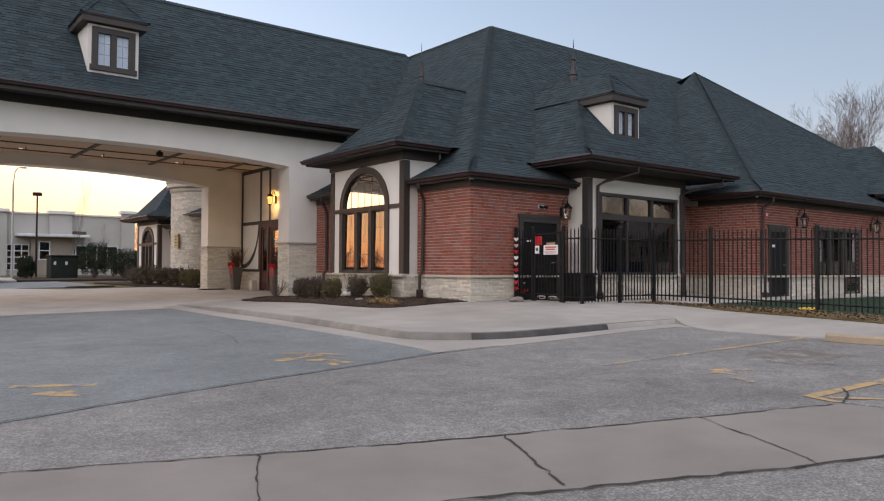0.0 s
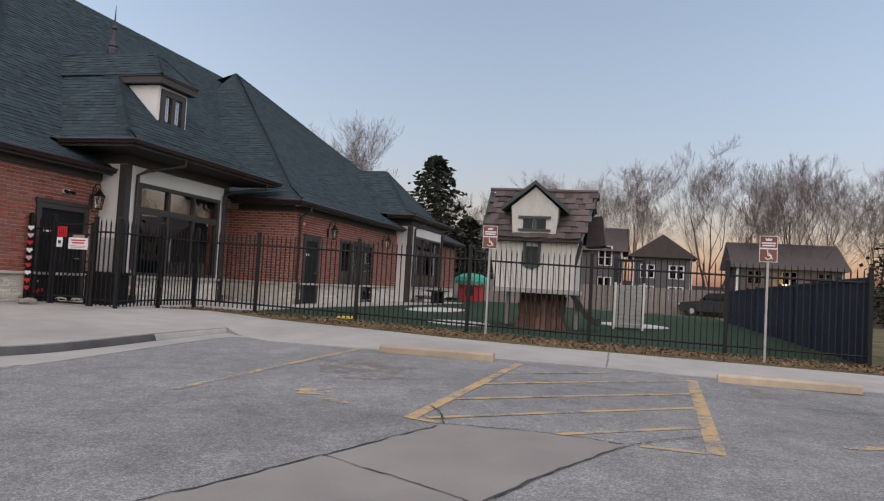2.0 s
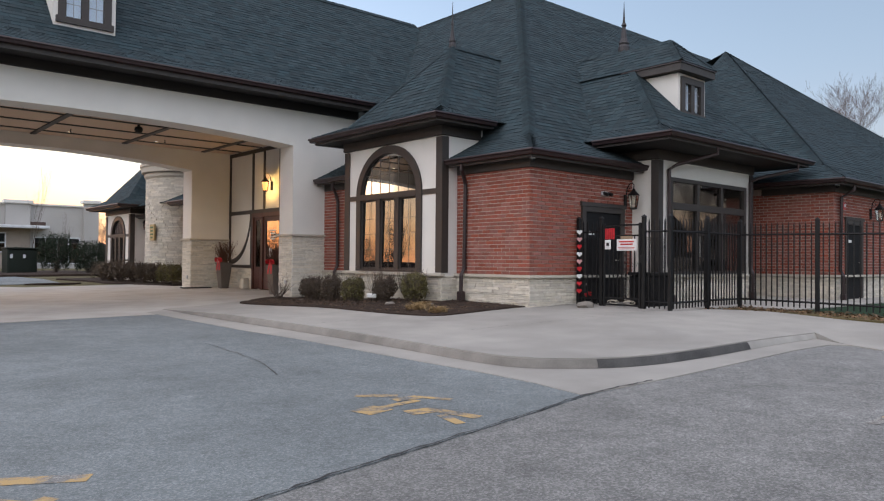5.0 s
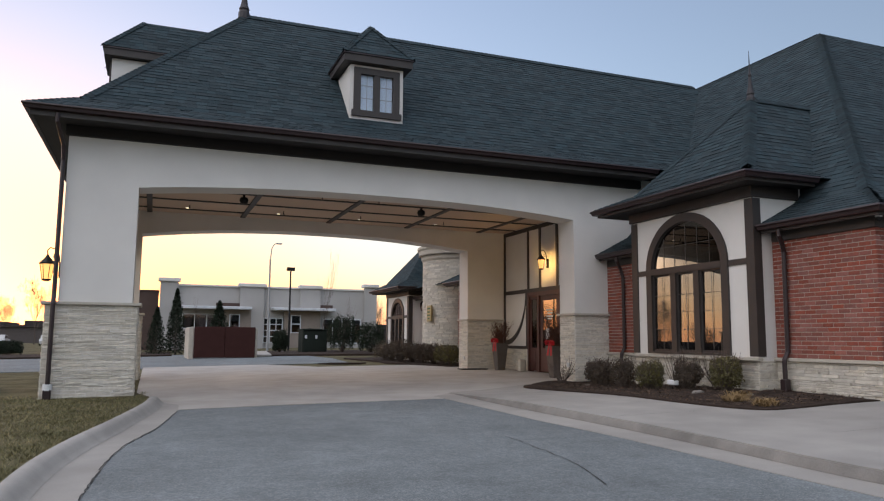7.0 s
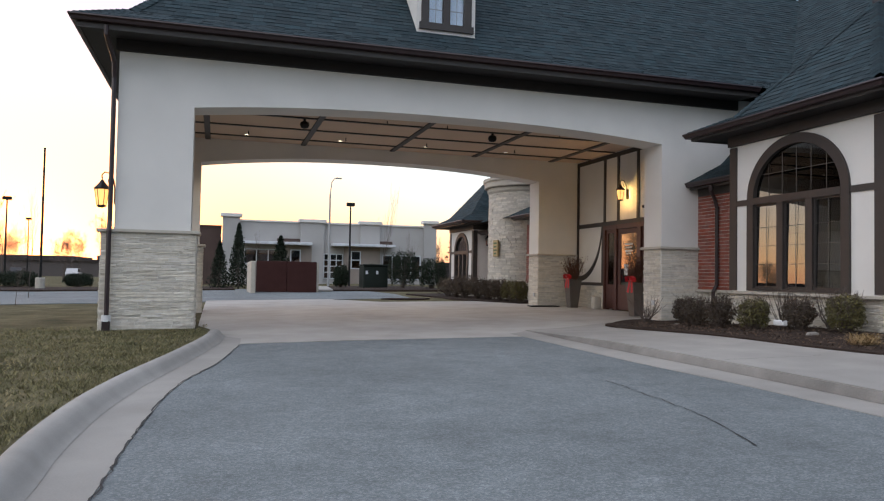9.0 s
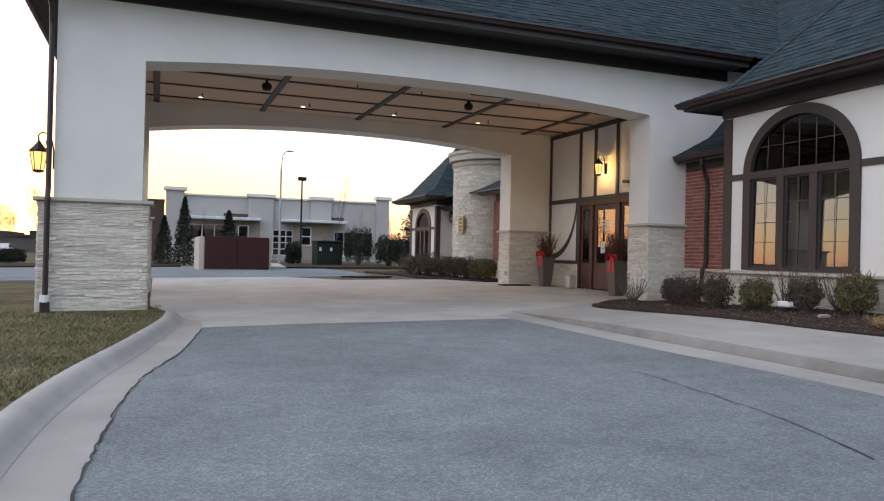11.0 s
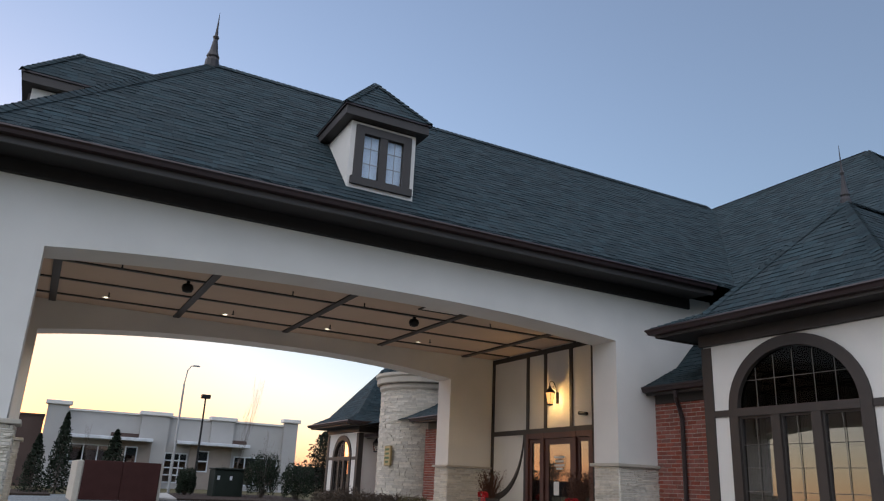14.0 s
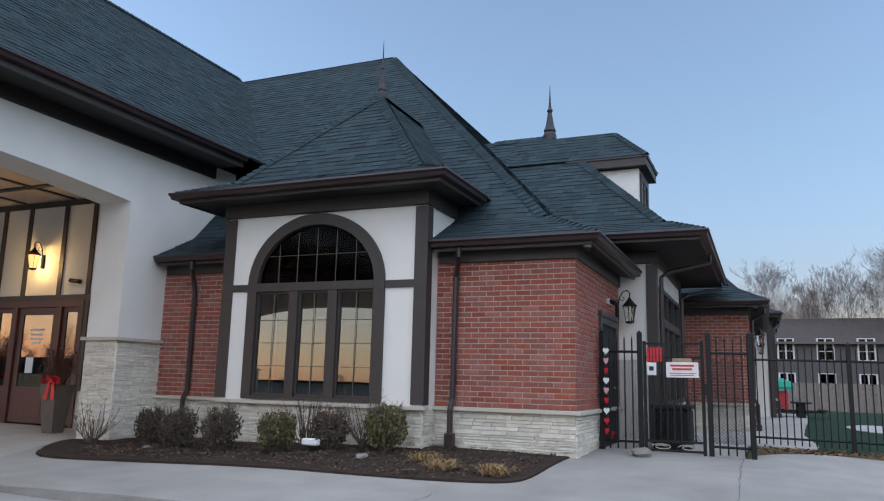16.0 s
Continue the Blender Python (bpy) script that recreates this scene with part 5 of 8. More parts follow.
def lantern(x, y, z, way, lit, s=1.0, watts=30):
    """A wall lantern whose body hangs at (x, y) with its middle at z, on a scroll arm from the wall; way points from the wall outwards."""
    t = thing("wall_lantern", ("lit" if lit else "unlit") + " black carriage lantern on a scroll arm", "wall lantern", x, y, z, "wall lanterns")
    dx, dy = way
    wx, wy = x - dx * 0.26 * s, y - dy * 0.26 * s

    def P(o, h):
        return (wx + dx * o * s, wy + dy * o * s, z + h * s)
    part("wall_plate", Build().tube([P(0.0, -0.16), P(0.0, 0.16)], 0.045 * s, 10), BLACK_METAL, t)
    arm = [P(0.02, 0.05), P(0.05, 0.30), P(0.13, 0.44), P(0.22, 0.46), P(0.27, 0.40), P(0.26, 0.31)]
    part("scroll_arm", Build().tube(arm, 0.013 * s, 8), BLACK_METAL, t, smooth=True)
    curl = [P(0.05, 0.30), P(0.10, 0.24), P(0.15, 0.26), P(0.15, 0.32), P(0.11, 0.32)]
    part("curl", Build().tube(curl, 0.009 * s, 6), BLACK_METAL, t, smooth=True)
    part("hood", Build().lathe([(0.15 * s, z + 0.12 * s), (0.155 * s, z + 0.14 * s), (0.09 * s, z + 0.21 * s), (0.05 * s, z + 0.26 * s), (0.02 * s, z + 0.31 * s)], x, y, 8), BLACK_METAL, t)
    part("foot", Build().lathe([(0.03 * s, z - 0.24 * s), (0.09 * s, z - 0.22 * s), (0.09 * s, z - 0.19 * s)], x, y, 8), BLACK_METAL, t)
    cage = Build()
    for k in range(6):
        a = 2 * math.pi * k / 6
        cage.tube([(x + 0.085 * s * math.cos(a), y + 0.085 * s * math.sin(a), z - 0.19 * s), (x + 0.135 * s * math.cos(a), y + 0.135 * s * math.sin(a), z + 0.12 * s)], 0.007 * s, 4)
    part("cage", cage, BLACK_METAL, t)
    g = part("glass", Build().lathe([(0.08 * s, z - 0.185 * s), (0.128 * s, z + 0.115 * s)], x, y, 6), AMBER if lit else LAMP_GLASS, t)
    g.visible_shadow = False
    part("bulb", Build().lathe([(0.012 * s, z - 0.12 * s), (0.035 * s, z - 0.08 * s), (0.03 * s, z - 0.02 * s), (0.012 * s, z + 0.04 * s)], x, y, 8), FLAME if lit else COLD, t, smooth=True)
    if lit:
        lp = new("lantern_light", bpy.data.lights.new("lantern_light", "POINT"))
        lp.data.energy, lp.data.color, lp.data.shadow_soft_size = watts, (1.0, 0.58, 0.18), 0.04
        lp.location = (x, y, z - 0.04)
    return t


lantern(11.93, 26.10, 4.12, (-1, 0), True, 0.9, 110)
lantern(-1.62, 22.45, 3.05, (-1, 0), True, 1.0, 6)
lantern(15.08, 13.98, 3.12, (0, -1), False, 0.9)
lantern(24.05, 11.76, 3.15, (0, -1), False, 0.95)
lantern(29.75, 11.76, 3.18, (0, -1), False, 0.95)
lantern(11.85, 37.0, 3.15, (-1, 0), False, 0.9)


def downspout(pts, label="dark bronze downpipe with an offset at the eaves"):
    t = thing("downpipe", label, "downpipe", *pts[-1], "downpipes")
    part("pipe", Build().tube(pts, 0.045, 8), GUTTER, t)
    x, y, z = pts[-1]
    part("shoe", Build().bev(x - 0.07, x + 0.07, y - 0.07, y + 0.07, z - 0.02, z + 0.22, 0.015), GUTTER, t)
    return t


downspout([(11.47, 16.0, 3.82), (11.47, 16.0, 3.70), (11.65, 16.10, 3.52), (11.72, 16.14, 3.4), (11.72, 16.16, 1.5), (11.63, 16.16, 1.35), (11.63, 16.16, G(11.8, 16.2) + 0.24)])
downspout([(11.47, 21.3, 3.82), (11.47, 21.3, 3.70), (11.66, 21.4, 3.5), (11.72, 21.4, 3.3), (11.72, 21.4, 1.5), (11.63, 21.4, 1.35), (11.63, 21.4, G(11.8, 21.4) + 0.24)])
dp = downspout([(-1.50, 21.45, 6.10), (-1.50, 21.45, 5.95), (-1.42, 22.02, 5.6), (-1.42, 22.12, 5.3), (-1.42, 22.12, 2.55), (-1.42, 22.05, 2.35), (-1.42, 22.05, 0.42)])
part("drain_collar", Build().lathe([(0.075, 0.62), (0.085, 0.62), (0.085, 0.74), (0.075, 0.74)], -1.42, 22.05, 12), MATS["white_paper"], dp, "white plastic collar")
downspout([(16.4, 12.60, 4.36), (16.4, 12.60, 4.2), (15.9, 13.34, 3.98), (15.76, 13.47, 3.86), (15.76, 13.47, 1.6), (15.76, 13.39, 1.4), (15.76, 13.39, 0.70)])
downspout([(20.6, 12.60, 4.36), (20.6, 12.60, 4.2), (19.9, 13.34, 3.98), (19.70, 13.47, 3.86), (19.70, 13.47, 1.6), (19.70, 13.39, 1.4), (19.70, 13.39, 0.70)])
downspout([(21.8, 11.63, 3.82), (21.8, 11.63, 3.68), (21.75, 11.93, 3.5), (21.75, 11.96, 1.5), (21.75, 11.88, 1.35), (21.75, 11.88, 0.65)])
downspout([(32.9, 11.1, 4.4), (32.9, 11.1, 4.25), (32.05, 11.29, 4.0), (32.02, 11.30, 1.5), (32.02, 11.22, 1.35), (32.02, 11.22, 0.62)])
downspout([(37.5, 11.1, 4.4), (37.5, 11.1, 4.25), (36.8, 11.29, 4.0), (36.78, 11.30, 1.5), (36.78, 11.22, 1.35), (36.78, 11.22, 0.62)])

CAMW = mat("camera_white", (0.6, 0.6, 0.6), None, 0.4, 4, 40, 0.0)
for x, y, z in ((11.62, 14.02, 3.74), (21.2, 11.83, 3.74)):
    sc = thing("security_camera", "small white dome camera under the eaves", "security camera", x, y, z, "security cameras")
    part("base", Build().lathe([(0.055, z + 0.02), (0.06, z + 0.09)], x, y, 12), CAMW, sc)
    part("dome", Build().lathe([(0.005, z - 0.055), (0.035, z - 0.04), (0.05, z), (0.05, z + 0.019)], x, y, 12), BLACK_METAL, sc, smooth=True)
ec = thing("entrance_camera", "dark bullet camera on the entrance wall", "security camera", 12.1, 24.9, 3.62)
part("bracket", Build().tube([(12.19, 24.95, 3.62), (12.08, 24.95, 3.65)], 0.02, 8), BLACK_METAL, ec)
part("body", Build().tube([(12.08, 25.10, 3.67), (12.05, 24.77, 3.63)], 0.045, 10), BLACK_METAL, ec)
fl = thing("flood_lamp", "small twin emergency lamp over the door", "lamp", 14.3, 14.17, 3.25)
part("base", Build().bev(14.18, 14.43, 14.18, 14.245, 3.19, 3.29, 0.01), CAMW, fl)
for xx in (14.22, 14.39):
    part("head", Build().tube([(xx, 14.20, 3.25), (xx, 14.08, 3.21)], 0.04, 8), BLACK_METAL, fl)
fa = thing("fire_alarm", "red fire alarm bell on the brick wall", "alarm", 21.95, 11.98, 3.25)
part("box", Build().bev(21.86, 22.04, 11.93, 12.02, 3.17, 3.37, 0.01), mat("red_enamel", (0.45, 0.02, 0.02), None, 0.4, 4, 40, 0.0), fa)
part("lens", Build().bev(21.9, 22.0, 11.91, 11.929, 3.24, 3.32, 0.004), CAMW, fa)
for x, y in ((10.62, 22.10), (10.66, 29.15)):
    so = thing("wall_socket", "small grey outdoor socket cover on the stone", "socket", x, y, 1.1, "sockets")
    part("cover", Build().bev(x - 0.02, x + 0.03, y + 0.18, y + 0.28, 0.98, 1.1, 0.008), CAMW, so)

# ---------------------------------------------------------------- entrance things
POT = mat("grey_planter", (0.10, 0.085, 0.072), (0.075, 0.062, 0.052), 0.6, 4, 50, 0.1)
RED = mat("red_ribbon", (0.55, 0.012, 0.02), (0.40, 0.01, 0.015), 0.6, 8, 60, 0.1)
DRY = mat("dry_twigs", (0.12, 0.055, 0.035), (0.07, 0.035, 0.022), 0.9, 9, 60, 0.2)


def planter(x, y, seed):
    z = G(x, y) + 0.012
    rnd = random.Random(seed)
    t = thing("planter", "tall grey planter with dried twigs and a red bow", "planter", x, y, z, "entrance planters")
    b = Build()
    for r0, r1, z0, z1 in ((0.13, 0.21, 0.0, 0.86), (0.21, 0.22, 0.86, 0.90)):
        b.add([(x + s * r, y + q * r, z + zz) for r, zz in ((r0, z0), (r1, z1)) for s, q in ((-1, -1), (1, -1), (1, 1), (-1, 1))],
              [(0, 1, 5, 4), (1, 2, 6, 5), (2, 3, 7, 6), (3, 0, 4, 7), (0, 3, 2, 1), (4, 5, 6, 7)])
    part("pot", b, POT, t)
    tw = Build()
    for k in range(150):
        a, l = rnd.uniform(0, 6.28), rnd.uniform(0.25, 0.75)
        r = rnd.uniform(0.05, 0.30)
        p = [(x + rnd.uniform(-0.1, 0.1), y + rnd.uniform(-0.1, 0.1), z + 0.88)]
        p.append((p[0][0] + r * 0.6 * math.cos(a), p[0][1] + r * 0.6 * math.sin(a), z + 0.88 + l * 0.6))
        p.append((p[0][0] + r * math.cos(a), p[0][1] + r * math.sin(a), z + 0.88 + l))
        tw.tube(p, [0.008, 0.006, 0.003], 3, False)
        for i in range(4):
            q = Vector(p[2]) + Vector((rnd.uniform(-0.06, 0.06), rnd.uniform(-0.06, 0.06), rnd.uniform(-0.2, 0.05)))
            d = Vector((rnd.uniform(-1, 1), rnd.uniform(-1, 1), rnd.uniform(-0.4, 1))).normalized() * 0.05
            s = d.cross(Vector((0.3, 0.5, 1))).normalized() * 0.012
            tw.add([q - s, q + d, q + s, q - d * 0.3], [(0, 1, 2, 3)])
    tagged(part("dried_twig", tw, DRY, t), kind="stuff")
    bow = Build()
    cx, cy, cz = x - 0.21, y - 0.10, z + 0.98
    for s in (-1, 1):
        loop = [(cx, cy, cz), (cx - 0.06, cy + s * 0.10, cz + 0.09), (cx - 0.05, cy + s * 0.20, cz + 0.05), (cx - 0.04, cy + s * 0.18, cz - 0.06), (cx, cy, cz)]
        for p, q in zip(loop[:-1], loop[1:]):
            bow.add([(p[0] - 0.04, p[1], p[2]), (q[0] - 0.04, q[1], q[2]), (q[0] + 0.06, q[1], q[2]), (p[0] + 0.06, p[1], p[2])], [(0, 1, 2, 3)])
        bow.add([(cx - 0.02, cy + s * 0.01, cz), (cx - 0.02, cy + s * 0.08, cz), (cx - 0.05, cy + s * 0.15, cz - 0.34), (cx - 0.05, cy + s * 0.05, cz - 0.36)], [(0, 1, 2, 3)])
    bow.bev(cx - 0.05, cx + 0.03, cy - 0.035, cy + 0.035, cz - 0.04, cz + 0.04, 0.012)
    part("bow", bow, RED, t, "red ribbon bow")


planter(11.55, 28.35, 5)
planter(11.35, 24.25, 6)
bk = thing("bollard_stub", "short pale concrete block beside the door", "block", 11.85, 27.35, 0.73)
part("block", Build().bev(11.73, 11.97, 27.23, 27.47, G(11.85, 27.35) + 0.008, G(11.85, 27.35) + 0.40, 0.03), CAPSTONE, bk)
dm = thing("door_mat", "black rubber mat beside the pier", "mat", 10.9, 29.0, 0.72)
part("mat", Build().bev(10.35, 11.35, 28.85, 29.22, G(10.9, 29.3) + 0.01, G(10.9, 29.3) + 0.045, 0.008), BLACK_METAL, dm)

# ---------------------------------------------------------------- planting
LEAF_G = mat("boxwood_leaf", (0.125, 0.105, 0.030), (0.060, 0.054, 0.018), 0.7, 12, 60, 0.0, rand="island", spread=0.5)
LEAF_B = mat("winter_brown_leaf", (0.088, 0.060, 0.036), (0.046, 0.034, 0.022), 0.8, 12, 60, 0.0, rand="island", spread=0.5)
BARK = mat("grey_brown_bark", (0.115, 0.088, 0.072), (0.070, 0.055, 0.046), 0.95, 10, 60, 0.4)
BED = curve([(10.6, 22.9), (9.6, 22.3), (8.85, 21.45), (8.85, 20.2), (8.98, 18.0), (9.05, 16.3), (9.2, 15.1), (9.45, 14.5), (9.95, 14.36), (10.9, 14.36), (11.8, 14.34)], 3)
slab("mulch_bed", BED + [(12.1, 14.5), (12.1, 16.6), (11.45, 16.6), (11.45, 20.4), (12.1, 20.4), (12.1, 22.25), (10.75, 22.25)], lambda x, y: walk_top(x, y) + 0.03 + 0.03 * noise.noise((x * 3, y * 3, 0)), MULCH, 0.1, "dark mulch bed along the foot of the wall", "mulch bed", step=0.6)


def bush(name, x, y, z, rx, ry, h, material, leaves, label, seed, group="", twigs=40, spill=0.0, leaf=1.0):
    rnd = random.Random(seed)
    t = thing(name, label, "shrub", x, y, z, group)
    st = Build()
    for k in range(twigs):
        a, f = rnd.uniform(0, 6.28), rnd.uniform(0.3, 1.0 + spill)
        p0 = Vector((x + rnd.uniform(-0.06, 0.06), y + rnd.uniform(-0.06, 0.06), z - 0.03))
        p2 = Vector((x + rx * f * math.cos(a), y + ry * f * math.sin(a), z + h * rnd.uniform(0.5, 1.08 + spill * 0.3)))
        p1 = (p0 + p2) / 2 + Vector((rnd.uniform(-0.05, 0.05), rnd.uniform(-0.05, 0.05), -0.05))
        st.tube([p0, p1, p2], [0.010, 0.007, 0.003], 3, False)
        for i in range(3):
            q = p1.lerp(p2, rnd.random())
            st.tube([q, q + Vector((rnd.uniform(-0.12, 0.12), rnd.uniform(-0.12, 0.12), rnd.uniform(0, 0.12)))], [0.004, 0.002], 3, False)
    tagged(part("stem", st, BARK, t), kind="stuff")
    if leaves:
        lf = Build()
        for k in range(leaves):
            a, c = rnd.uniform(0, 6.28), rnd.uniform(-0.85, 1)
            s = math.sqrt(1 - c * c) ** 0.6
            lump = 1 + 0.30 * noise.noise((math.cos(a) * 2 + seed, math.sin(a) * 2, c * 2))
            r = lump * (rnd.random() ** 0.25)
            p = Vector((x + rx * s * math.cos(a) * r, y + ry * s * math.sin(a) * r, z + h * (0.52 + 0.48 * c * r)))
            d = Vector((rnd.gauss(0, 1), rnd.gauss(0, 1), rnd.gauss(0.3, 1))).normalized()
            e = d.cross(Vector((rnd.gauss(0, 1), rnd.gauss(0, 1), rnd.gauss(0, 1)))).normalized()
            L, w = leaf * rnd.uniform(0.016, 0.036), leaf * rnd.uniform(0.008, 0.015)
            lf.add([p - d * L, p + e * w, p + d * L, p - e * w], [(0, 1, 2, 3)])
        tagged(part("foliage", lf, material, t), kind="stuff")
    return t


def bed(x, y):
    return walk_top(x, y) + 0.02


for i, (x, y, r, h, m, lab) in enumerate([
        (10.85, 16.85, 0.32, 0.68, LEAF_G, "clipped yellow-green boxwood ball in the mulch bed"), (10.60, 17.65, 0.28, 0.58, LEAF_B, "brown winter-bare clipped shrub in the mulch bed"),
        (10.15, 18.25, 0.28, 0.58, LEAF_G, "clipped yellow-green boxwood in the mulch bed"), (10.30, 19.40, 0.29, 0.64, LEAF_B, "brown winter-bare clipped shrub in the mulch bed"),
        (10.35, 20.28, 0.29, 0.60, LEAF_B, "brown clipped shrub with bare twigs in the mulch bed"), (10.70, 21.2, 0.24, 0.58, LEAF_B, "dark brown clipped shrub by the pier")]):
    bush("clipped_shrub", x, y, bed(x, y), r, r, h, m, 2600 if m is LEAF_G else 1700, lab, 40 + i, "shrubs along the bay", 110, 0.08)
bush("bare_shrub", 10.25, 22.0, bed(10.25, 22.0), 0.35, 0.35, 0.62, None, 0, "leafless twiggy shrub at the pier's foot", 51, "", 34, 0.4)
bush("bare_shrub", 10.75, 18.15, bed(10.75, 18.15), 0.35, 0.4, 0.72, None, 0, "leafless twiggy shrub between clipped ones", 52, "", 30, 0.4)
bush("bare_shrub", 11.0, 17.3, bed(11.0, 17.3), 0.3, 0.35, 0.72, None, 0, "leafless twiggy shrub between clipped ones", 53, "", 26, 0.4)
STRAW = mat("dead_grass_tuft", (0.30, 0.20, 0.085), (0.18, 0.12, 0.055), 0.95, 9, 40, 0.0)
for i, (x, y) in enumerate(((9.75, 14.75), (10.3, 15.9), (9.8, 15.5))):
    rnd = random.Random(60 + i)
    t = thing("grass_tuft", "flattened tuft of dead straw-coloured grass", "grass tuft", x, y, bed(x, y), "dead grass tufts")
    b = Build()
    for k in range(160):
        a, l = rnd.uniform(0, 6.28), rnd.uniform(0.12, 0.3)
        p = Vector((x + rnd.uniform(-0.15, 0.15), y + rnd.uniform(-0.15, 0.15), bed(x, y)))
        q = p + Vector((math.cos(a) * l, math.sin(a) * l, rnd.uniform(0.02, 0.14)))
        s = Vector((-math.sin(a), math.cos(a), 0)) * 0.006
        m = (p + q) / 2 + Vector((0, 0, 0.05))
        b.add([p - s, p + s, m + s, m - s, q], [(0, 1, 2, 3), (3, 2, 4)])
    tagged(part("blade", b, STRAW, t), kind="stuff")
for i, (x, y, s) in enumerate(((10.15, 16.85, 0.09), (10.6, 16.0, 0.06), (12.65, 13.45, 0.15), (10.2, 20.75, 0.06))):
    rk = thing("garden_stone", "rounded grey fieldstone in the mulch", "stone", x, y, bed(x, y), "garden stones")
    b = Build().lathe([(s * 0.75, bed(x, y) - 0.03), (s * 1.05, bed(x, y) + s * 0.2), (s * 0.95, bed(x, y) + s * 0.48), (s * 0.55, bed(x, y) + s * 0.68), (0.01, bed(x, y) + s * 0.72)], x, y, 12)
    b.v = [(x + (p[0] - x) * (1.35 + 0.5 * noise.noise((p[0] * 6 / s * 0.1, p[1] * 9, i))), y + (p[1] - y) * (0.95 + 0.5 * noise.noise((p[1] * 8, p[2] * 9, i + 4))), p[2] + 0.25 * s * noise.noise((p[0] * 9, p[1] * 9, 2))) for p in b.v]
    part("stone", b, FIELDSTONE, rk)
pl = thing("path_light", "small white plastic garden lamp lying in the mulch", "garden lamp", 10.33, 17.8, bed(10.33, 17.8))
part("body", Build().bev(10.28, 10.40, 17.67, 17.93, bed(10.33, 17.8) + 0.10, bed(10.33, 17.8) + 0.20, 0.02), MATS["white_paper"], pl)
part("stake", Build().tube([(10.34, 17.8, bed(10.33, 17.8)), (10.34, 17.8, bed(10.33, 17.8) + 0.11)], 0.012, 6), BLACK_METAL, pl)
rnd = random.Random(91)
lit_ = Build()
for k in range(7600):
    x, y = rnd.uniform(8.95, 11.9), rnd.uniform(14.5, 22.6)
    if x > 11.3 and 16.4 < y < 20.5 or x < 9.1 + max(0, 15.6 - y) * 0.5 + max(0, y - 21.2) * 1.2 or (y > 22.1 and x > 10.6):
        continue
    p = Vector((x, y, walk_top(x, y) + 0.035 + 0.03 * noise.noise((x * 3, y * 3, 0)) + rnd.uniform(0, 0.02)))
    d = Vector((rnd.gauss(0, 1), rnd.gauss(0, 1), rnd.gauss(0, 0.4))).normalized() * rnd.uniform(0.012, 0.035)
    e = Vector((-d.y, d.x, rnd.uniform(-0.01, 0.01))) * rnd.uniform(0.3, 0.6)
    lit_.add([p - d, p + e, p + d, p - e], [(0, 1, 2, 3)])
tagged(lit_.done("leaf_litter", mat("mulch_chip", (0.13, 0.082, 0.05), (0.045, 0.03, 0.022), 0.95, 9, 40, 0.0, rand="island", spread=0.6), None, "brown leaf litter and bark chips on the bed"), category="leaves", kind="stuff")
# short winter grass on the island beside the drive
rnd = random.Random(57)
gb_ = Build()
edge = sorted((y, x) for x, y in LEFT_KERB if y > 9.6)
for k in range(15000):
    y = rnd.uniform(11.0, 22.3)
    lim = next((xe for ye, xe in edge if ye >= y), 0.5) - 0.14
    x = lim - 5.0 * rnd.random() ** 1.6
    if y > 21.9 and x > -1.7 or noise.noise((x * 1.3, y * 1.3, 4.0)) < rnd.uniform(-0.5, 0.1):
        continue
    z = G(x, y) + 0.115
    a, h = rnd.uniform(0, 6.28), rnd.uniform(0.025, 0.06)
    c, e = math.cos(a) * 0.007, math.sin(a) * 0.007
    for q in (-1, 0, 1):
        ox, oy = rnd.gauss(0, 0.02), rnd.gauss(0, 0.02)
        gb_.add([(x + ox - c, y + oy - e, z), (x + ox + c, y + oy + e, z), (x + ox + rnd.gauss(0, 0.03), y + oy + rnd.gauss(0, 0.03), z + h)], [(0, 1, 2)])
tagged(gb_.done("grass_blades", mat("dry_green_grass_blade", (0.22, 0.19, 0.105), (0.085, 0.090, 0.040), 0.95, 1.5, 30, 0.0, rand="island", spread=0.5, spec=0.1), None, "short patchy dry and green winter grass"), category="grass", kind="stuff")
# hedge by the tower
slab("mulch_bed_far", [(9.6, 42.5), (9.9, 37.5), (9.7, 35.5), (10.3, 32.5), (10.8, 31.0), (12.1, 30.9), (12.1, 42.5)], lambda x, y: G(x, y) + 0.05, MULCH, 0.1, "dark mulch bed before the round tower", "mulch bed")
for i, (x, y, r, h, m) in enumerate(((11.0, 31.4, 0.33, 0.75, LEAF_G), (10.95, 32.1, 0.38, 0.75, LEAF_G), (10.85, 32.9, 0.4, 0.78, LEAF_B), (10.75, 33.8, 0.42, 0.8, LEAF_B), (10.6, 34.8, 0.45, 0.8, LEAF_B), (10.5, 36.0, 0.55, 0.95, LEAF_B), (10.5, 37.2, 0.6, 0.85, LEAF_B), (10.6, 38.6, 0.6, 0.8, LEAF_B))):
    bush("hedge_shrub", x, y, G(x, y) + 0.05, r, r, h, m, 1500, "brown-green hedge shrub before the round tower", 80 + i, "hedge by the tower", 60, 0.15, 1.5)

# ---------------------------------------------------------------- fence, gate, signs


def post(b, x, y, z0, z1, w=0.038):
    b.bev(x - w, x + w, y - w, y + w, z0, z1, 0.006)
    b.add([(x - w - 0.008, y - w - 0.008, z1), (x + w + 0.008, y - w - 0.008, z1), (x + w + 0.008, y + w + 0.008, z1), (x - w - 0.008, y + w + 0.008, z1), (x, y, z1 + 0.05)],
          [(0, 1, 4), (1, 2, 4), (2, 3, 4), (3, 0, 4), (3, 2, 1, 0)])
    return b


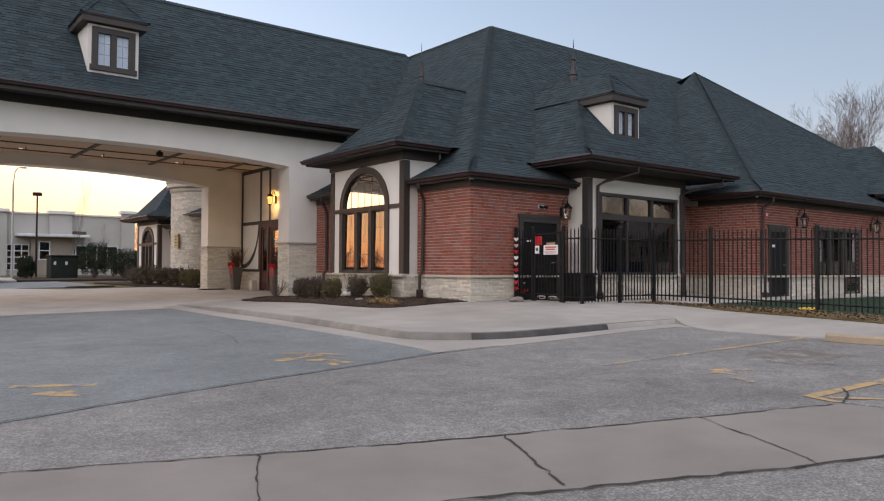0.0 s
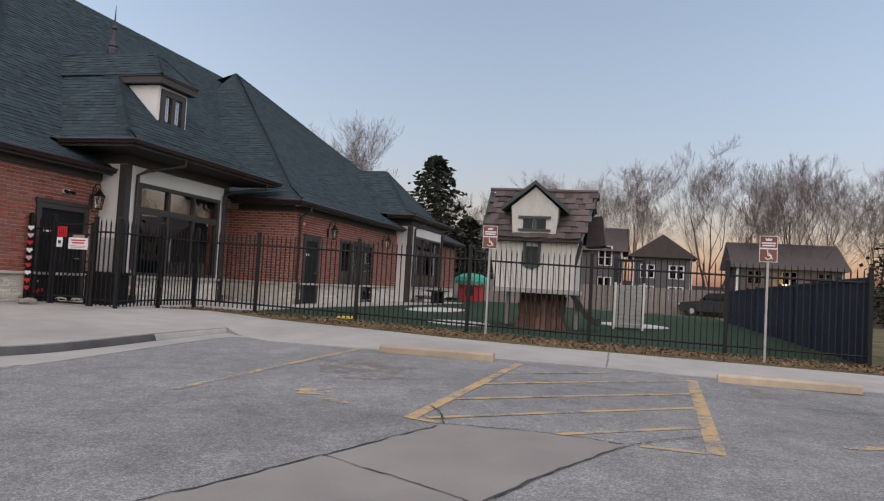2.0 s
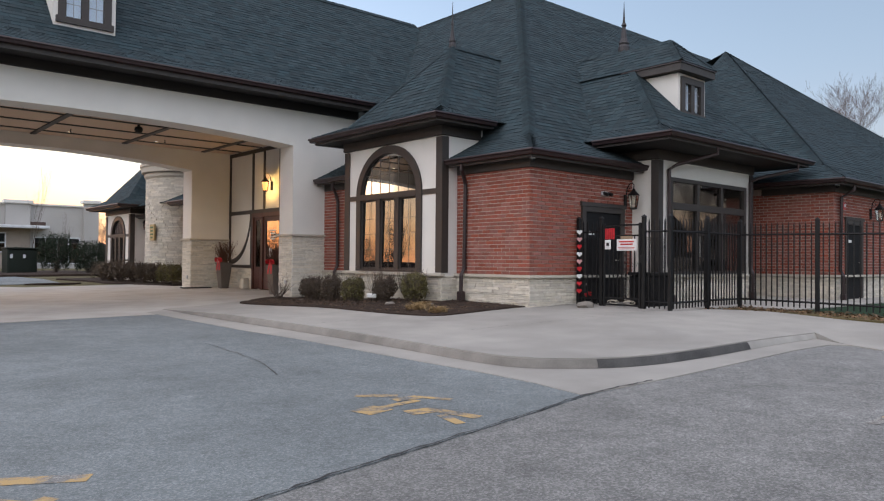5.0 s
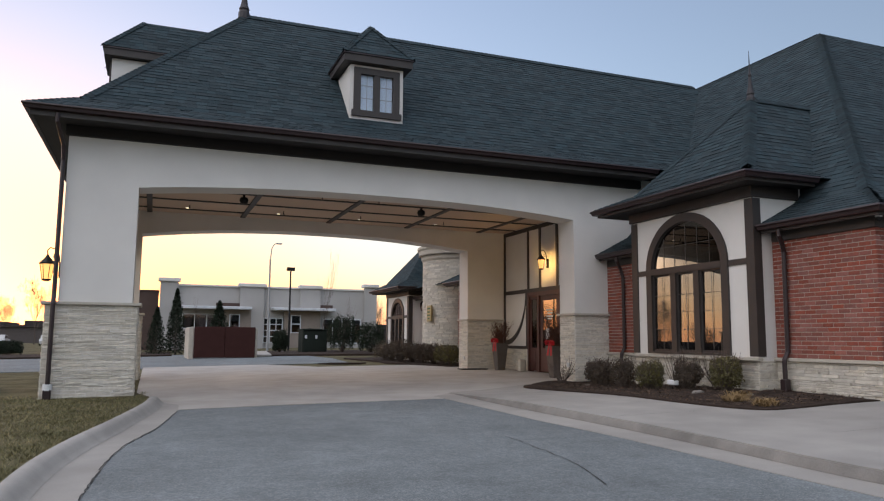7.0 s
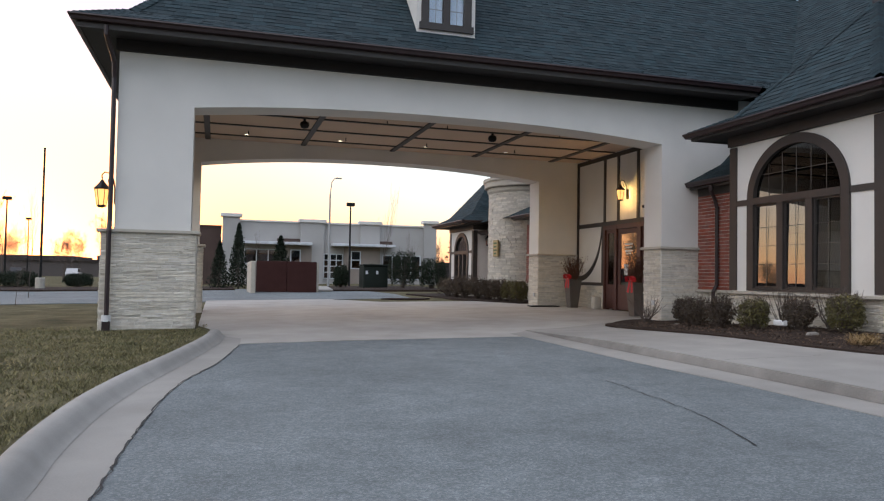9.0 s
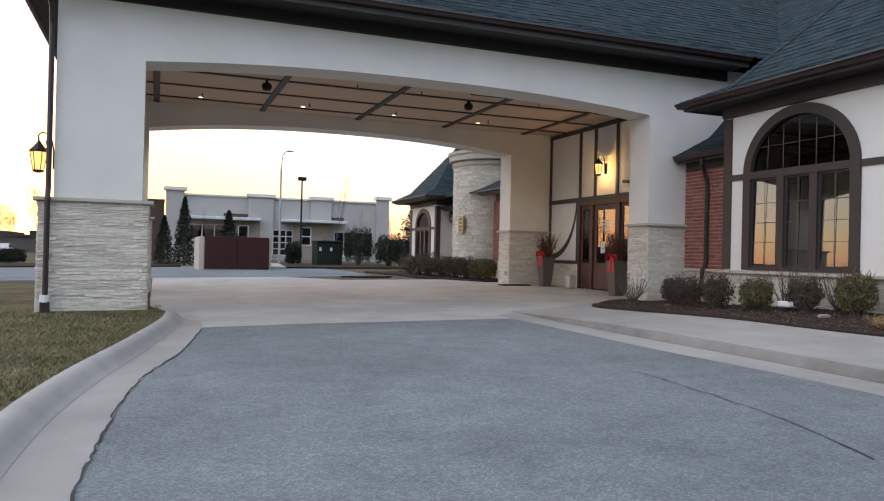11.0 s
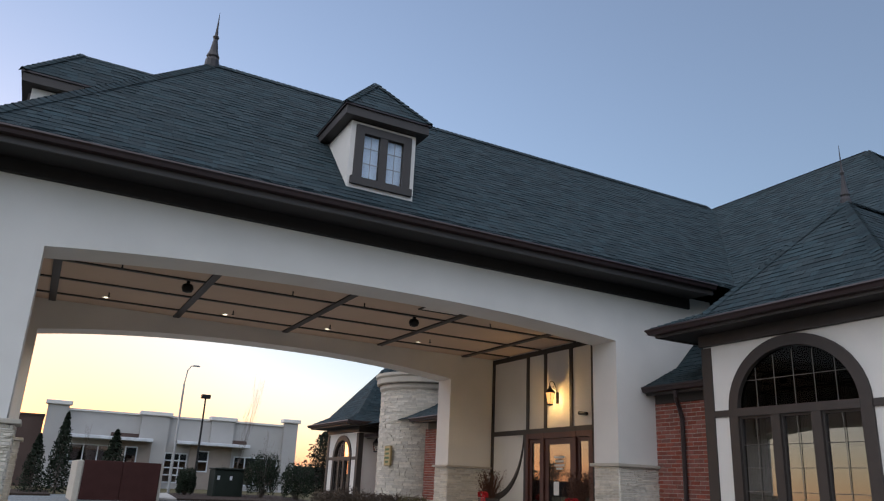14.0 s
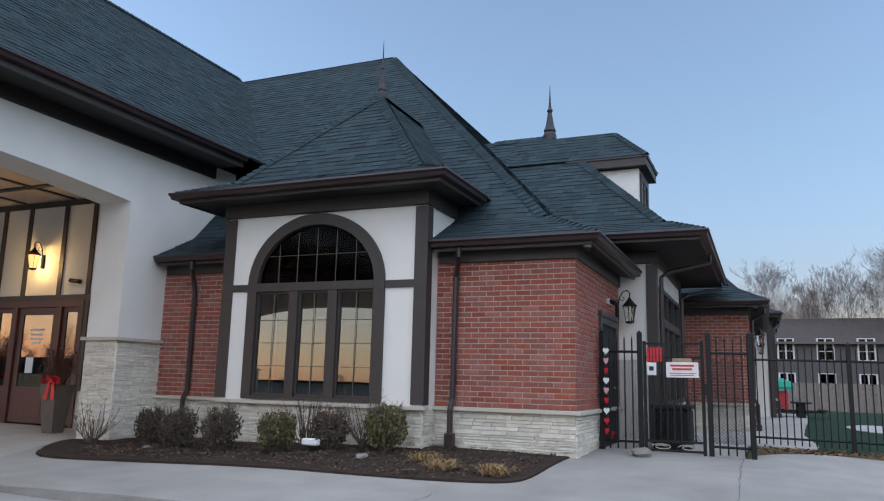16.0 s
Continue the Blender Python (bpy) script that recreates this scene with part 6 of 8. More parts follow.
PICKET = mesh_of("picket", *(lambda b: (b.v, b.f))(Build().box(-0.011, 0.011, -0.011, 0.011, 0.06, 1.79).add([(-0.011, -0.011, 1.79), (0.011, -0.011, 1.79), (0.011, 0.011, 1.79), (-0.011, 0.011, 1.79), (0, 0, 1.88)], [(0, 1, 4), (1, 2, 4), (2, 3, 4), (3, 0, 4)])), BLACK_METAL)


def metal_fence(name, pts, height, gap=0.115, first=True, last=True, label="black metal picket fence with pointed tops"):
    t = thing(name, label, "fence", *pts[0], height(*pts[0]), "play area fence")
    for i, (x, y) in enumerate(pts):
        if (i or first) and (last or i < len(pts) - 1):
            part("post", post(Build(), x, y, height(x, y) - 0.1, height(x, y) + 1.90), BLACK_METAL, t)
    for (x0, y0), (x1, y1) in zip(pts[:-1], pts[1:]):
        z0, z1 = height(x0, y0), height(x1, y1)
        for h in (0.18, 1.60):
            part("rail", Build().tube([(x0, y0, z0 + h), (x1, y1, z1 + h)], 0.02, 4), BLACK_METAL, t)
        d = math.hypot(x1 - x0, y1 - y0)
        n = int(d / gap)
        for k in range(1, n):
            f = k / n
            o = new("picket", PICKET)
            o.parent = t
            o.location = (x0 + (x1 - x0) * f - t.location.x, y0 + (y1 - y0) * f - t.location.y, z0 + (z1 - z0) * f - t.location.z)
    return t


def fence_z(x, y):
    return G(x, y) + 0.03 + 0.15 * smooth01((y - 2) / 8)


metal_fence("metal_fence", [(13.3, 11.9), (14.75, 11.93), (16.2, 11.96)], fence_z)
metal_fence("metal_fence", [(16.2, 11.96), (16.2, 10.3), (16.25, 7.75), (16.2, 5.1), (16.2, 2.45), (16.15, -0.25), (16.15, -2.85)], fence_z, first=False)
metal_fence("metal_fence", [(13.3, 14.16), (13.3, 13.55)], fence_z)
metal_fence("metal_fence", [(13.3, 12.5), (13.3, 11.9)], fence_z, last=False)
gt = thing("metal_gate", "black metal gate with a mesh lower half and scrollwork", "gate", 13.3, 12.99, fence_z(13.3, 12.99))
gz = fence_z(13.3, 12.99)
gf = Build()
gf.bev(13.275, 13.325, 13.45, 13.5, gz + 0.02, gz + 1.78, 0.006).bev(13.275, 13.325, 12.57, 12.62, gz + 0.02, gz + 1.78, 0.006)
for h in (0.06, 0.20, 1.50, 1.72):
    gf.box(13.28, 13.32, 12.621, 13.449, gz + h, gz + h + 0.035)
part("gate_frame", gf, BLACK_METAL, gt)
for k in range(1, 8):
    part("bar", Build().box(13.289, 13.311, 12.621 + k * 0.1035 - 0.011, 12.621 + k * 0.1035 + 0.011, gz + 0.236, gz + 1.499), BLACK_METAL, gt)
ms = Build()
for k in range(34):
    for s in (-1, 1):
        y0 = 12.62 + (k - 10) * 0.04
        pa, pb = (y0, gz + 0.24), (y0 + s * 0.42, gz + 0.98)
        lo, hi = 12.621, 13.449
        if lo < pa[0] < hi and lo < pb[0] < hi:
            ms.tube([(13.305, pa[0], pa[1]), (13.305, pb[0], pb[1])], 0.0045, 3, False)
part("mesh", ms, BLACK_METAL, gt)
for lo, hi, z0, z1 in ((12.03, 12.46, 0.22, 1.48), (13.6, 14.18, 0.22, 1.48)):
    pm = Build()
    k = 0.0
    while k < (hi - lo) + (z1 - z0):
        for s in (-1, 1):
            a0 = max(0.0, k - (hi - lo))
            a1 = min(k, z1 - z0)
            if a1 - a0 > 0.03:
                ya, yb = (lo + k - a0, lo + k - a1) if s > 0 else (hi - k + a0, hi - k + a1)
                pm.tube([(13.312, ya, gz + z0 + a0), (13.312, yb, gz + z0 + a1)], 0.0045, 3, False)
        k += 0.05
    part("side_mesh", pm, BLACK_METAL, gt)
sc = Build()
for s in (-1, 1):
    cy = 13.035 + s * 0.2
    sc.tube([(13.3, cy + 0.16 * math.cos(a) * (1 - a / 16), gz + 0.135 + 0.045 * math.sin(a) * (1 - a / 16)) for a in [k * 0.5 for k in range(20)]], 0.008, 5)
part("scroll", sc, CAPSTONE, gt, "pale scrolled ironwork")
part("latch", Build().bev(13.26, 13.34, 12.49, 12.59, gz + 0.95, gz + 1.12, 0.01), BLACK_METAL, gt)
WHITE = MATS["white_paper"]
gs = thing("gate_sign", "white sign with red lettering and a brown header", "sign", 13.26, 12.89, 2.15)
part("panel", Build().bev(13.262, 13.272, 12.65, 13.14, 1.91, 2.15, 0.004), WHITE, gs)
part("header", Build().bev(13.262, 13.272, 12.75, 13.04, 2.152, 2.21, 0.003), mat("tan_header", (0.33, 0.24, 0.15), None, 0.6, 4, 40, 0), gs)
for zz, w in ((2.08, 0.36), (2.025, 0.30), (1.97, 0.40), (1.94, 0.36)):
    part("lettering_bar", Build().box(13.258, 13.261, 12.895 - w / 2, 12.895 + w / 2, zz, zz + (0.032 if zz > 2.0 else 0.012)), mat("red_letter", (0.5, 0.04, 0.03), None, 0.6, 4, 40, 0), gs)
gn = thing("gate_notice", "small white notice in a sleeve on the gate", "notice", 13.26, 13.39, 2.16)
part("sheet", Build().bev(13.262, 13.270, 13.29, 13.44, 1.94, 2.14, 0.003), WHITE, gn)
part("mark", Build().box(13.259, 13.261, 13.33, 13.40, 2.01, 2.08), DARK, gn)
gr = thing("red_tag", "red striped cloth tied to the gate's top", "cloth", 13.28, 13.34, 2.4)
for k in range(5):
    part("stripe", Build().bev(13.266, 13.274, 13.20 + k * 0.05, 13.235 + k * 0.05, 2.15, 2.38, 0.003), RED, gr)


def heart_outline(s):
    return [(s * 0.062 * 16 / 16 * math.sin(a) ** 3, s * 0.062 / 16 * (13 * math.cos(a) - 5 * math.cos(2 * a) - 2 * math.cos(3 * a) - math.cos(4 * a))) for a in [2 * math.pi * k / 18 for k in range(18)]]


PINK = mat("pink_paper", (0.60, 0.33, 0.32), None, 0.8, 4, 40, 0)
hg = thing("heart_garland", "garland of red, pink and white paper hearts on a string", "garland", 13.27, 14.1, 2.3)
part("string", Build().tube([(13.245, 14.08, 2.40), (13.245, 14.08, 0.95)], 0.004, 4), BLACK_METAL, hg)
for k in range(9):
    b = Build().prism(heart_outline(1.0), -0.004, 0.004, "y").moved(Matrix.Translation((13.22, 14.08, 2.32 - k * 0.160)) @ Matrix.Rotation(radians(-40 + (k % 3) * 9), 4, "Z"))
    part("heart", b, (WHITE, PINK, RED)[k % 3] if k < 7 else RED, hg)
for dx, dz in ((0.0, 0.0), (0.12, 0.03)):
    b = Build().prism(heart_outline(1.0), -0.004, 0.004, "y").moved(Matrix.Translation((13.45 + dx, 14.05, 0.95 + dz)) @ Matrix.Rotation(radians(-30), 4, "Z"))
    part("heart", b, RED, hg)
bn = thing("equipment_cart", "black covered bin and grey box behind the gate", "bin", 14.6, 13.3, 0.7)
part("body", Build().bev(14.2, 15.0, 12.89, 13.49, G(14, 13) + 0.10, G(14, 13) + 0.85, 0.04), DOOR_DARK, bn)
part("lid", Build().bev(14.17, 15.03, 12.86, 13.52, G(14, 13) + 0.851, G(14, 13) + 0.92, 0.02), BLACK_METAL, bn)

SIGN_BROWN = mat("sign_brown", (0.16, 0.055, 0.035), None, 0.5, 4, 40, 0.0)
GALV = mat("galvanised_steel", (0.38, 0.38, 0.37), (0.30, 0.30, 0.30), 0.5, 12, 60, 0.05, metal=0.5)


def parking_sign(x, y):
    z = verge_top(x, y) - 0.01
    t = thing("parking_sign", "brown and white accessible parking sign on a steel post", "sign", x, y, z, "parking signs")
    pb = Build().bev(x - 0.03, x + 0.03, y - 0.02, y + 0.02, z - 0.1, z + 2.34, 0.004)
    part("post", pb, GALV, t)
    xf = x - 0.034
    part("plate", Build().bev(xf - 0.004, xf, y - 0.155, y + 0.155, z + 1.860, z + 2.340, 0.002), WHITE, t)
    part("upper_field", Build().box(xf - 0.007, xf - 0.0045, y - 0.145, y + 0.145, z + 2.120, z + 2.330), SIGN_BROWN, t)
    part("lower_field", Build().box(xf - 0.007, xf - 0.0045, y - 0.145, y + 0.145, z + 1.870, z + 2.095), SIGN_BROWN, t)
    for zz, w in ((2.15, 0.22), (2.195, 0.24)):
        part("lettering_bar", Build().box(xf - 0.009, xf - 0.0075, y - w / 2, y + w / 2, z + zz, z + zz + 0.025), WHITE, t)
    part("crest", Build().prism([(y - 0.05, z + 2.250), (y + 0.05, z + 2.250), (y + 0.06, z + 2.300), (y + 0.02, z + 2.280), (y, z + 2.310), (y - 0.02, z + 2.280), (y - 0.06, z + 2.300)], xf - 0.009, xf - 0.0075, "x"), WHITE, t)
    wc = Build()
    c = z + 1.960
    wc.tube([(xf - 0.009, y + 0.005 + 0.05 * math.cos(a), c + 0.05 * math.sin(a)) for a in [math.pi * (0.6 + k * 0.13) for k in range(11)]], 0.009, 4)
    wc.tube([(xf - 0.009, y + 0.015, c + 0.085), (xf - 0.009, y + 0.01, c + 0.02), (xf - 0.009, y - 0.05, c + 0.015), (xf - 0.009, y - 0.07, c - 0.05)], 0.010, 4)
    wc.tube([(xf - 0.009, y + 0.014, c + 0.055), (xf - 0.009, y - 0.03, c + 0.05)], 0.007, 4)
    wc.lathe([(0.003, c + 0.092), (0.016, c + 0.105), (0.003, c + 0.12)], xf - 0.009, y + 0.018, 8)
    part("wheelchair_mark", wc, WHITE, t)


parking_sign(15.6, 4.55)
parking_sign(14.9, -0.80)
STOP = mat("weathered_wheel_stop", (0.42, 0.34, 0.24), (0.30, 0.25, 0.18), 0.9, 5, 70, 0.4, stain=0.3)
for x, y in ((11.62, 4.53), (11.56, -0.6), (11.6, -5.2)):
    ws = thing("wheel_stop", "worn tan concrete wheel stop", "wheel stop", x, y, G(x, y), "wheel stops")
    o = part("block", Build().prism([(x - 0.09, G(x, y)), (x + 0.09, G(x, y)), (x + 0.075, G(x, y) + 0.09), (x + 0.05, G(x, y) + 0.12), (x - 0.05, G(x, y) + 0.12), (x - 0.075, G(x, y) + 0.09)], y - 0.93, y + 0.93, "y"), STOP, ws)

# ---------------------------------------------------------------- markings, strip, cracks
def decal_strip(b, x0, y0, x1, y1, w, lift=0.004, n=8):
    d = math.hypot(x1 - x0, y1 - y0)
    nx, ny = -(y1 - y0) / d * w / 2, (x1 - x0) / d * w / 2
    for k in range(n):
        q = []
        for f, s in ((k / n, 1), (k / n, -1), ((k + 1) / n, -1), ((k + 1) / n, 1)):
            x, y = x0 + (x1 - x0) * f + s * nx, y0 + (y1 - y0) * f + s * ny
            q.append((x, y, G(x, y) + lift))
        b.add(q, [(0, 1, 2, 3)])
    return b


PAINT_FADED = aggregate("faded_road_paint", (0.115, 0.112, 0.105), (0.325, 0.315, 0.295), 75, 0.24, (0.44, 0.29, 0.12), 0.44)
mk = thing("road_marking", "yellow hatched loading zone between parking bays", "road marking", 9.0, 2.0, G(9.0, 2.0))
part("line", decal_strip(Build(), 11.5, 3.18, 6.78, 3.46, 0.13), PAINT, mk)
part("line", decal_strip(Build(), 11.4, 0.69, 6.69, 0.80, 0.15), PAINT, mk)
for x0, x1 in ((9.2, 11.25), (8.0, 10.06), (6.88, 9.01)):
    part("rung", decal_strip(Build(), x0, 3.31, x1, 0.75, 0.085), PAINT, mk)
part("rung", decal_strip(Build(), 10.34, 3.14, 11.33, 1.89, 0.08), PAINT_FADED, mk)
part("rung", decal_strip(Build(), 6.76, 2.12, 7.83, 0.83, 0.085), PAINT, mk)
part("rung", decal_strip(Build(), 6.68, 1.41, 6.70, 0.85, 0.085), PAINT, mk)
part("rung", decal_strip(Build(), 6.80, 3.44, 6.72, 3.15, 0.085), PAINT, mk)
mk2 = thing("road_marking", "faded yellow parking bay line", "road marking", 10, 6.0, G(10, 6.0))
part("line", decal_strip(Build(), 11.9, 5.93, 9.2, 6.03, 0.10), PAINT, mk2)
part("worn_end", decal_strip(Build(), 9.19, 6.03, 6.99, 6.12, 0.10), PAINT_FADED, mk2)
mk3 = thing("road_marking", "faded yellow parking bay line", "road marking", 10, -3.0, G(10, -3.0))
part("line", decal_strip(Build(), 11.6, -2.9, 6.6, -3.0, 0.10), PAINT, mk3)


def blot(name, cx, cy, strips, label, m=None, lift=0.004):
    t = thing(name, label, "road marking", cx, cy, G(cx, cy))
    for a in strips:
        part("stroke", decal_strip(Build(), *a, lift, 3), m or PAINT_FADED, t)


blot("road_marking", 7.7, 4.8, [(7.60, 4.95, 8.03, 4.76, 0.20), (7.50, 4.93, 7.55, 4.64, 0.13), (7.32, 4.52, 7.18, 4.22, 0.12), (7.62, 4.80, 7.75, 4.62, 0.08)], "worn yellow wheelchair mark on the asphalt")
blot("road_marking", 7.7, -0.7, [(7.6, -0.35, 7.8, -0.8, 0.14), (7.3, -0.6, 7.4, -1.1, 0.09)], "worn yellow wheelchair mark on the asphalt")
blot("road_arrow", 4.7, 9.1, [(4.54, 9.92, 4.84, 9.63, 0.13), (4.69, 9.50, 4.97, 9.46, 0.16), (4.95, 9.48, 5.13, 9.16, 0.09), (4.13, 9.25, 4.42, 9.30, 0.26), (4.40, 9.30, 4.86, 9.34, 0.10), (4.45, 8.97, 4.72, 8.93, 0.20), (4.70, 8.97, 4.80, 8.44, 0.13), (4.62, 8.72, 4.53, 8.37, 0.10)], "worn yellow arrow on the drive", PAINT, 0.010)
blot("road_arrow", 1.5, 8.7, [(1.05, 9.32, 1.80, 8.86, 0.16), (1.20, 8.72, 1.55, 8.25, 0.20), (1.25, 8.45, 1.52, 8.60, 0.12)], "worn yellow arrow on the drive", PAINT, 0.010)
STRIP_N = [(-6.0, 8.35), (0.46, 5.57), (1.91, 4.91), (3.56, 4.21), (5.25, 3.59), (6.65, 3.10)]
STRIP_S = [(6.65, 1.49), (5.44, 2.03), (4.32, 2.43), (2.48, 3.21), (-0.3, 4.35), (-6.5, 6.85)]
st = slab("concrete_gutter", STRIP_N + [(6.72, 2.58), (6.74, 2.1)] + STRIP_S, lambda x, y: G(x, y) + 0.007, PATCH, 0.02, "grey concrete drainage strip set in the asphalt", step=1.0)
STAIN = aggregate("oil_stained_asphalt", (0.115, 0.112, 0.105), (0.325, 0.315, 0.295), 75, 0.24, (0.125, 0.115, 0.105), 0.50)
for cx, cy, rx, ry, sd in ((9.9, 5.1, 0.85, 0.55, 3), (9.2, 4.7, 0.5, 0.4, 4), (10.6, -0.1, 0.4, 0.25, 5)):
    os_ = thing("oil_stain", "dark oil stain on the parking bay", "stain", cx, cy, G(cx, cy), "oil stains", "structure")
    ring = []
    for k in range(26):
        a = 2 * math.pi * k / 26
        r = 1 + 0.35 * noise.noise((math.cos(a) * 1.5 + sd, math.sin(a) * 1.5, sd))
        ring.append((cx + rx * r * math.cos(a), cy + ry * r * math.sin(a)))
    part("patch", Build().add([(x, y, G(x, y) + 0.003) for x, y in ring], [tuple(range(26))]), STAIN, os_)
TAR = mat("crack_filler", (0.025, 0.024, 0.023), None, 0.85, 9, 60, 0.3)


def crack(pts, w, lift, seed, label="dark irregular crack in the asphalt"):
    rnd = random.Random(seed)
    t = thing("crack", label, "crack", *pts[0], G(*pts[0]), kind="structure")
    b = Build()
    line = curve(pts, 5)
    fine = []
    for (x0, y0), (x1, y1) in zip(line[:-1], line[1:]):
        m = max(2, int(math.hypot(x1 - x0, y1 - y0) / 0.09))
        fine += [(x0 + (x1 - x0) * k / m, y0 + (y1 - y0) * k / m) for k in range(m)]
    prev = None
    for k, (x, y) in enumerate(fine):
        x, y = x + rnd.gauss(0, 0.009), y + rnd.gauss(0, 0.009)
        hw = w * rnd.uniform(0.3, 1.0)
        q = [(x, y - hw, G(x, y) + lift), (x, y + hw, G(x, y) + lift)] if abs(line[-1][0] - line[0][0]) > abs(line[-1][1] - line[0][1]) else [(x - hw, y, G(x, y) + lift), (x + hw, y, G(x, y) + lift)]
        if prev:
            b.add(prev + q, [(0, 1, 3, 2)])
        prev = q
    part("crack_line", b, TAR, t)


crack(DRIVE_SEAM + [(6.8, 8.46), (7.5, 8.46)], 0.016, 0.018, 1)
crack(PAN_EDGE, 0.011, 0.016, 15)
crack([(1.0, 20.03), (2.6, 20.12), (4.1, 20.02), (6.1, 19.88)], 0.006, 0.014, 16, "joint between drive and apron")
crack(STRIP_N, 0.018, 0.012, 2)
crack(STRIP_S[::-1], 0.016, 0.012, 3)
crack([(6.65, 3.10), (6.72, 2.58), (6.74, 2.1), (6.65, 1.49)], 0.016, 0.012, 4)
crack([(1.91, 4.91), (1.49, 4.0), (1.30, 3.70)], 0.010, 0.012, 5)
crack([(3.56, 4.21), (3.25, 3.6), (2.96, 3.03)], 0.014, 0.012, 6)
crack([(5.20, 3.61), (4.71, 2.60), (4.54, 2.34)], 0.010, 0.012, 7)
crack([(6.64, 3.09), (7.1, 3.24), (7.47, 3.46)], 0.014, 0.012, 8)
crack([(6.65, 1.49), (6.99, 1.22), (7.61, 0.61)], 0.012, 0.012, 9)
crack([(10.2, 6.0), (9.97, 4.55), (10.0, 3.08), (9.84, 2.1), (9.8, 1.25), (9.75, -0.1), (9.7, -2)], 0.008, 0.008, 10)
crack([(5.02, 14.6), (4.95, 13.6), (4.82, 12.5), (4.5, 11.4)], 0.009, 0.012, 11)
crack([(14.4, 1.95), (13.1, 1.92), (11.9, 1.9)], 0.007, 0.02, 12, "joint in the pavement")
crack([(7.0, 15.0), (8.0, 15.02), (8.95, 15.0)], 0.005, 0.140, 13, "joint in the pavement")
crack([(8.0, 12.0), (10.0, 12.02), (11.8, 12.05), (13.2, 12.05)], 0.005, 0.225, 14, "joint in the pavement")
crack([(6.99, 13.83), (6.94, 13.83), (6.86, 13.84), (6.84, 13.84)], 0.008, 0.13, 17, "joint in the kerb")

# ---------------------------------------------------------------- play area
WHITE_WOOD = mat("white_painted_wood", (0.55, 0.53, 0.47), (0.42, 0.40, 0.35), 0.8, 5, 40, 0.3, stretch=(1, 1, 0.3))
GREEN_TRIM = mat("dark_green_trim", (0.030, 0.052, 0.045), None, 0.6, 5, 40, 0.1)
SHAKE = mat("weathered_shake", (0.088, 0.064, 0.058), (0.052, 0.040, 0.037), 0.9, 9, 60, 0.5, rand="object", spread=0.45)
STUMP = mat("carved_trunk", (0.23, 0.105, 0.060), (0.040, 0.024, 0.017), 0.9, 2.2, 14, 1.0, 0.05, stretch=(6, 6, 0.45))
BARK_SLAB = mat("red_brown_bark_slab", (0.175, 0.088, 0.058), (0.060, 0.038, 0.030), 0.92, 2.2, 18, 1.0, 0.04, rand="object", spread=0.7, stretch=(7, 7, 0.5))
GREY_WOOD = mat("grey_weathered_boards", (0.34, 0.33, 0.31), (0.24, 0.23, 0.215), 0.85, 5, 60, 0.3, stretch=(1, 1, 3))
TEAL = mat("green_canvas", (0.02, 0.30, 0.20), None, 0.6, 5, 40, 0.1)
TOYRED = mat("red_plastic", (0.50, 0.03, 0.045), None, 0.4, 5, 40, 0.0)
SLIDE = mat("black_green_plastic", (0.015, 0.02, 0.018), None, 0.35, 5, 40, 0.0)
gy = G(20, 4) + 0.06
ph = thing("playhouse", "crooked white tree playhouse with shake roof on a stump", "playhouse", 20.6, 4.4, gy)
X0, X1 = 19.5, 21.3
# flaring board walls
n = 17
for k in range(n):
    f0, f1 = k / n, (k + 1) / n
    b = Build()
    ya0, ya1 = 5.41 - 2.04 * f0, 5.41 - 2.04 * f1 + 0.012
    yb0, yb1 = 5.62 - 2.28 * f0, 5.62 - 2.28 * f1 + 0.012
    zt = 2.86
    v = [(X0, ya0, 1.62), (X0, ya1, 1.62), (X0, yb1, zt), (X0, yb0, zt)]
    b.add(v + [(x + 0.04, y, z) for x, y, z in v], [(0, 1, 2, 3), (7, 6, 5, 4), (0, 4, 5, 1), (1, 5, 6, 2), (2, 6, 7, 3), (3, 7, 4, 0)])
    part("wall_board", b, WHITE_WOOD, ph)
for y0, y1 in ((3.37, 3.34), (5.41, 5.62)):
    v = [(X0 + 0.04, y0, 1.62), (X1, y0, 1.62), (X1, y1, 2.86), (X0 + 0.04, y1, 2.86)]
    part("side_wall", Build().add(v + [(x, y + 0.04, z) for x, y, z in v], [(0, 1, 2, 3), (7, 6, 5, 4), (0, 4, 5, 1), (1, 5, 6, 2), (2, 6, 7, 3), (3, 7, 4, 0)]), WHITE_WOOD, ph)
part("back_wall", Build().box(X1, X1 + 0.04, 3.37, 5.5, 1.62, 2.86), WHITE_WOOD, ph)
part("floor_deck", Build().bev(X0 - 0.08, X1 + 0.1, 3.3, 5.48, 1.50, 1.615, 0.01), GREY_WOOD, ph)
part("eaves_board", Build().bev(X0 - 0.22, X0 + 0.02, 3.2, 5.85, 2.84, 2.93, 0.01), SHAKE, ph)
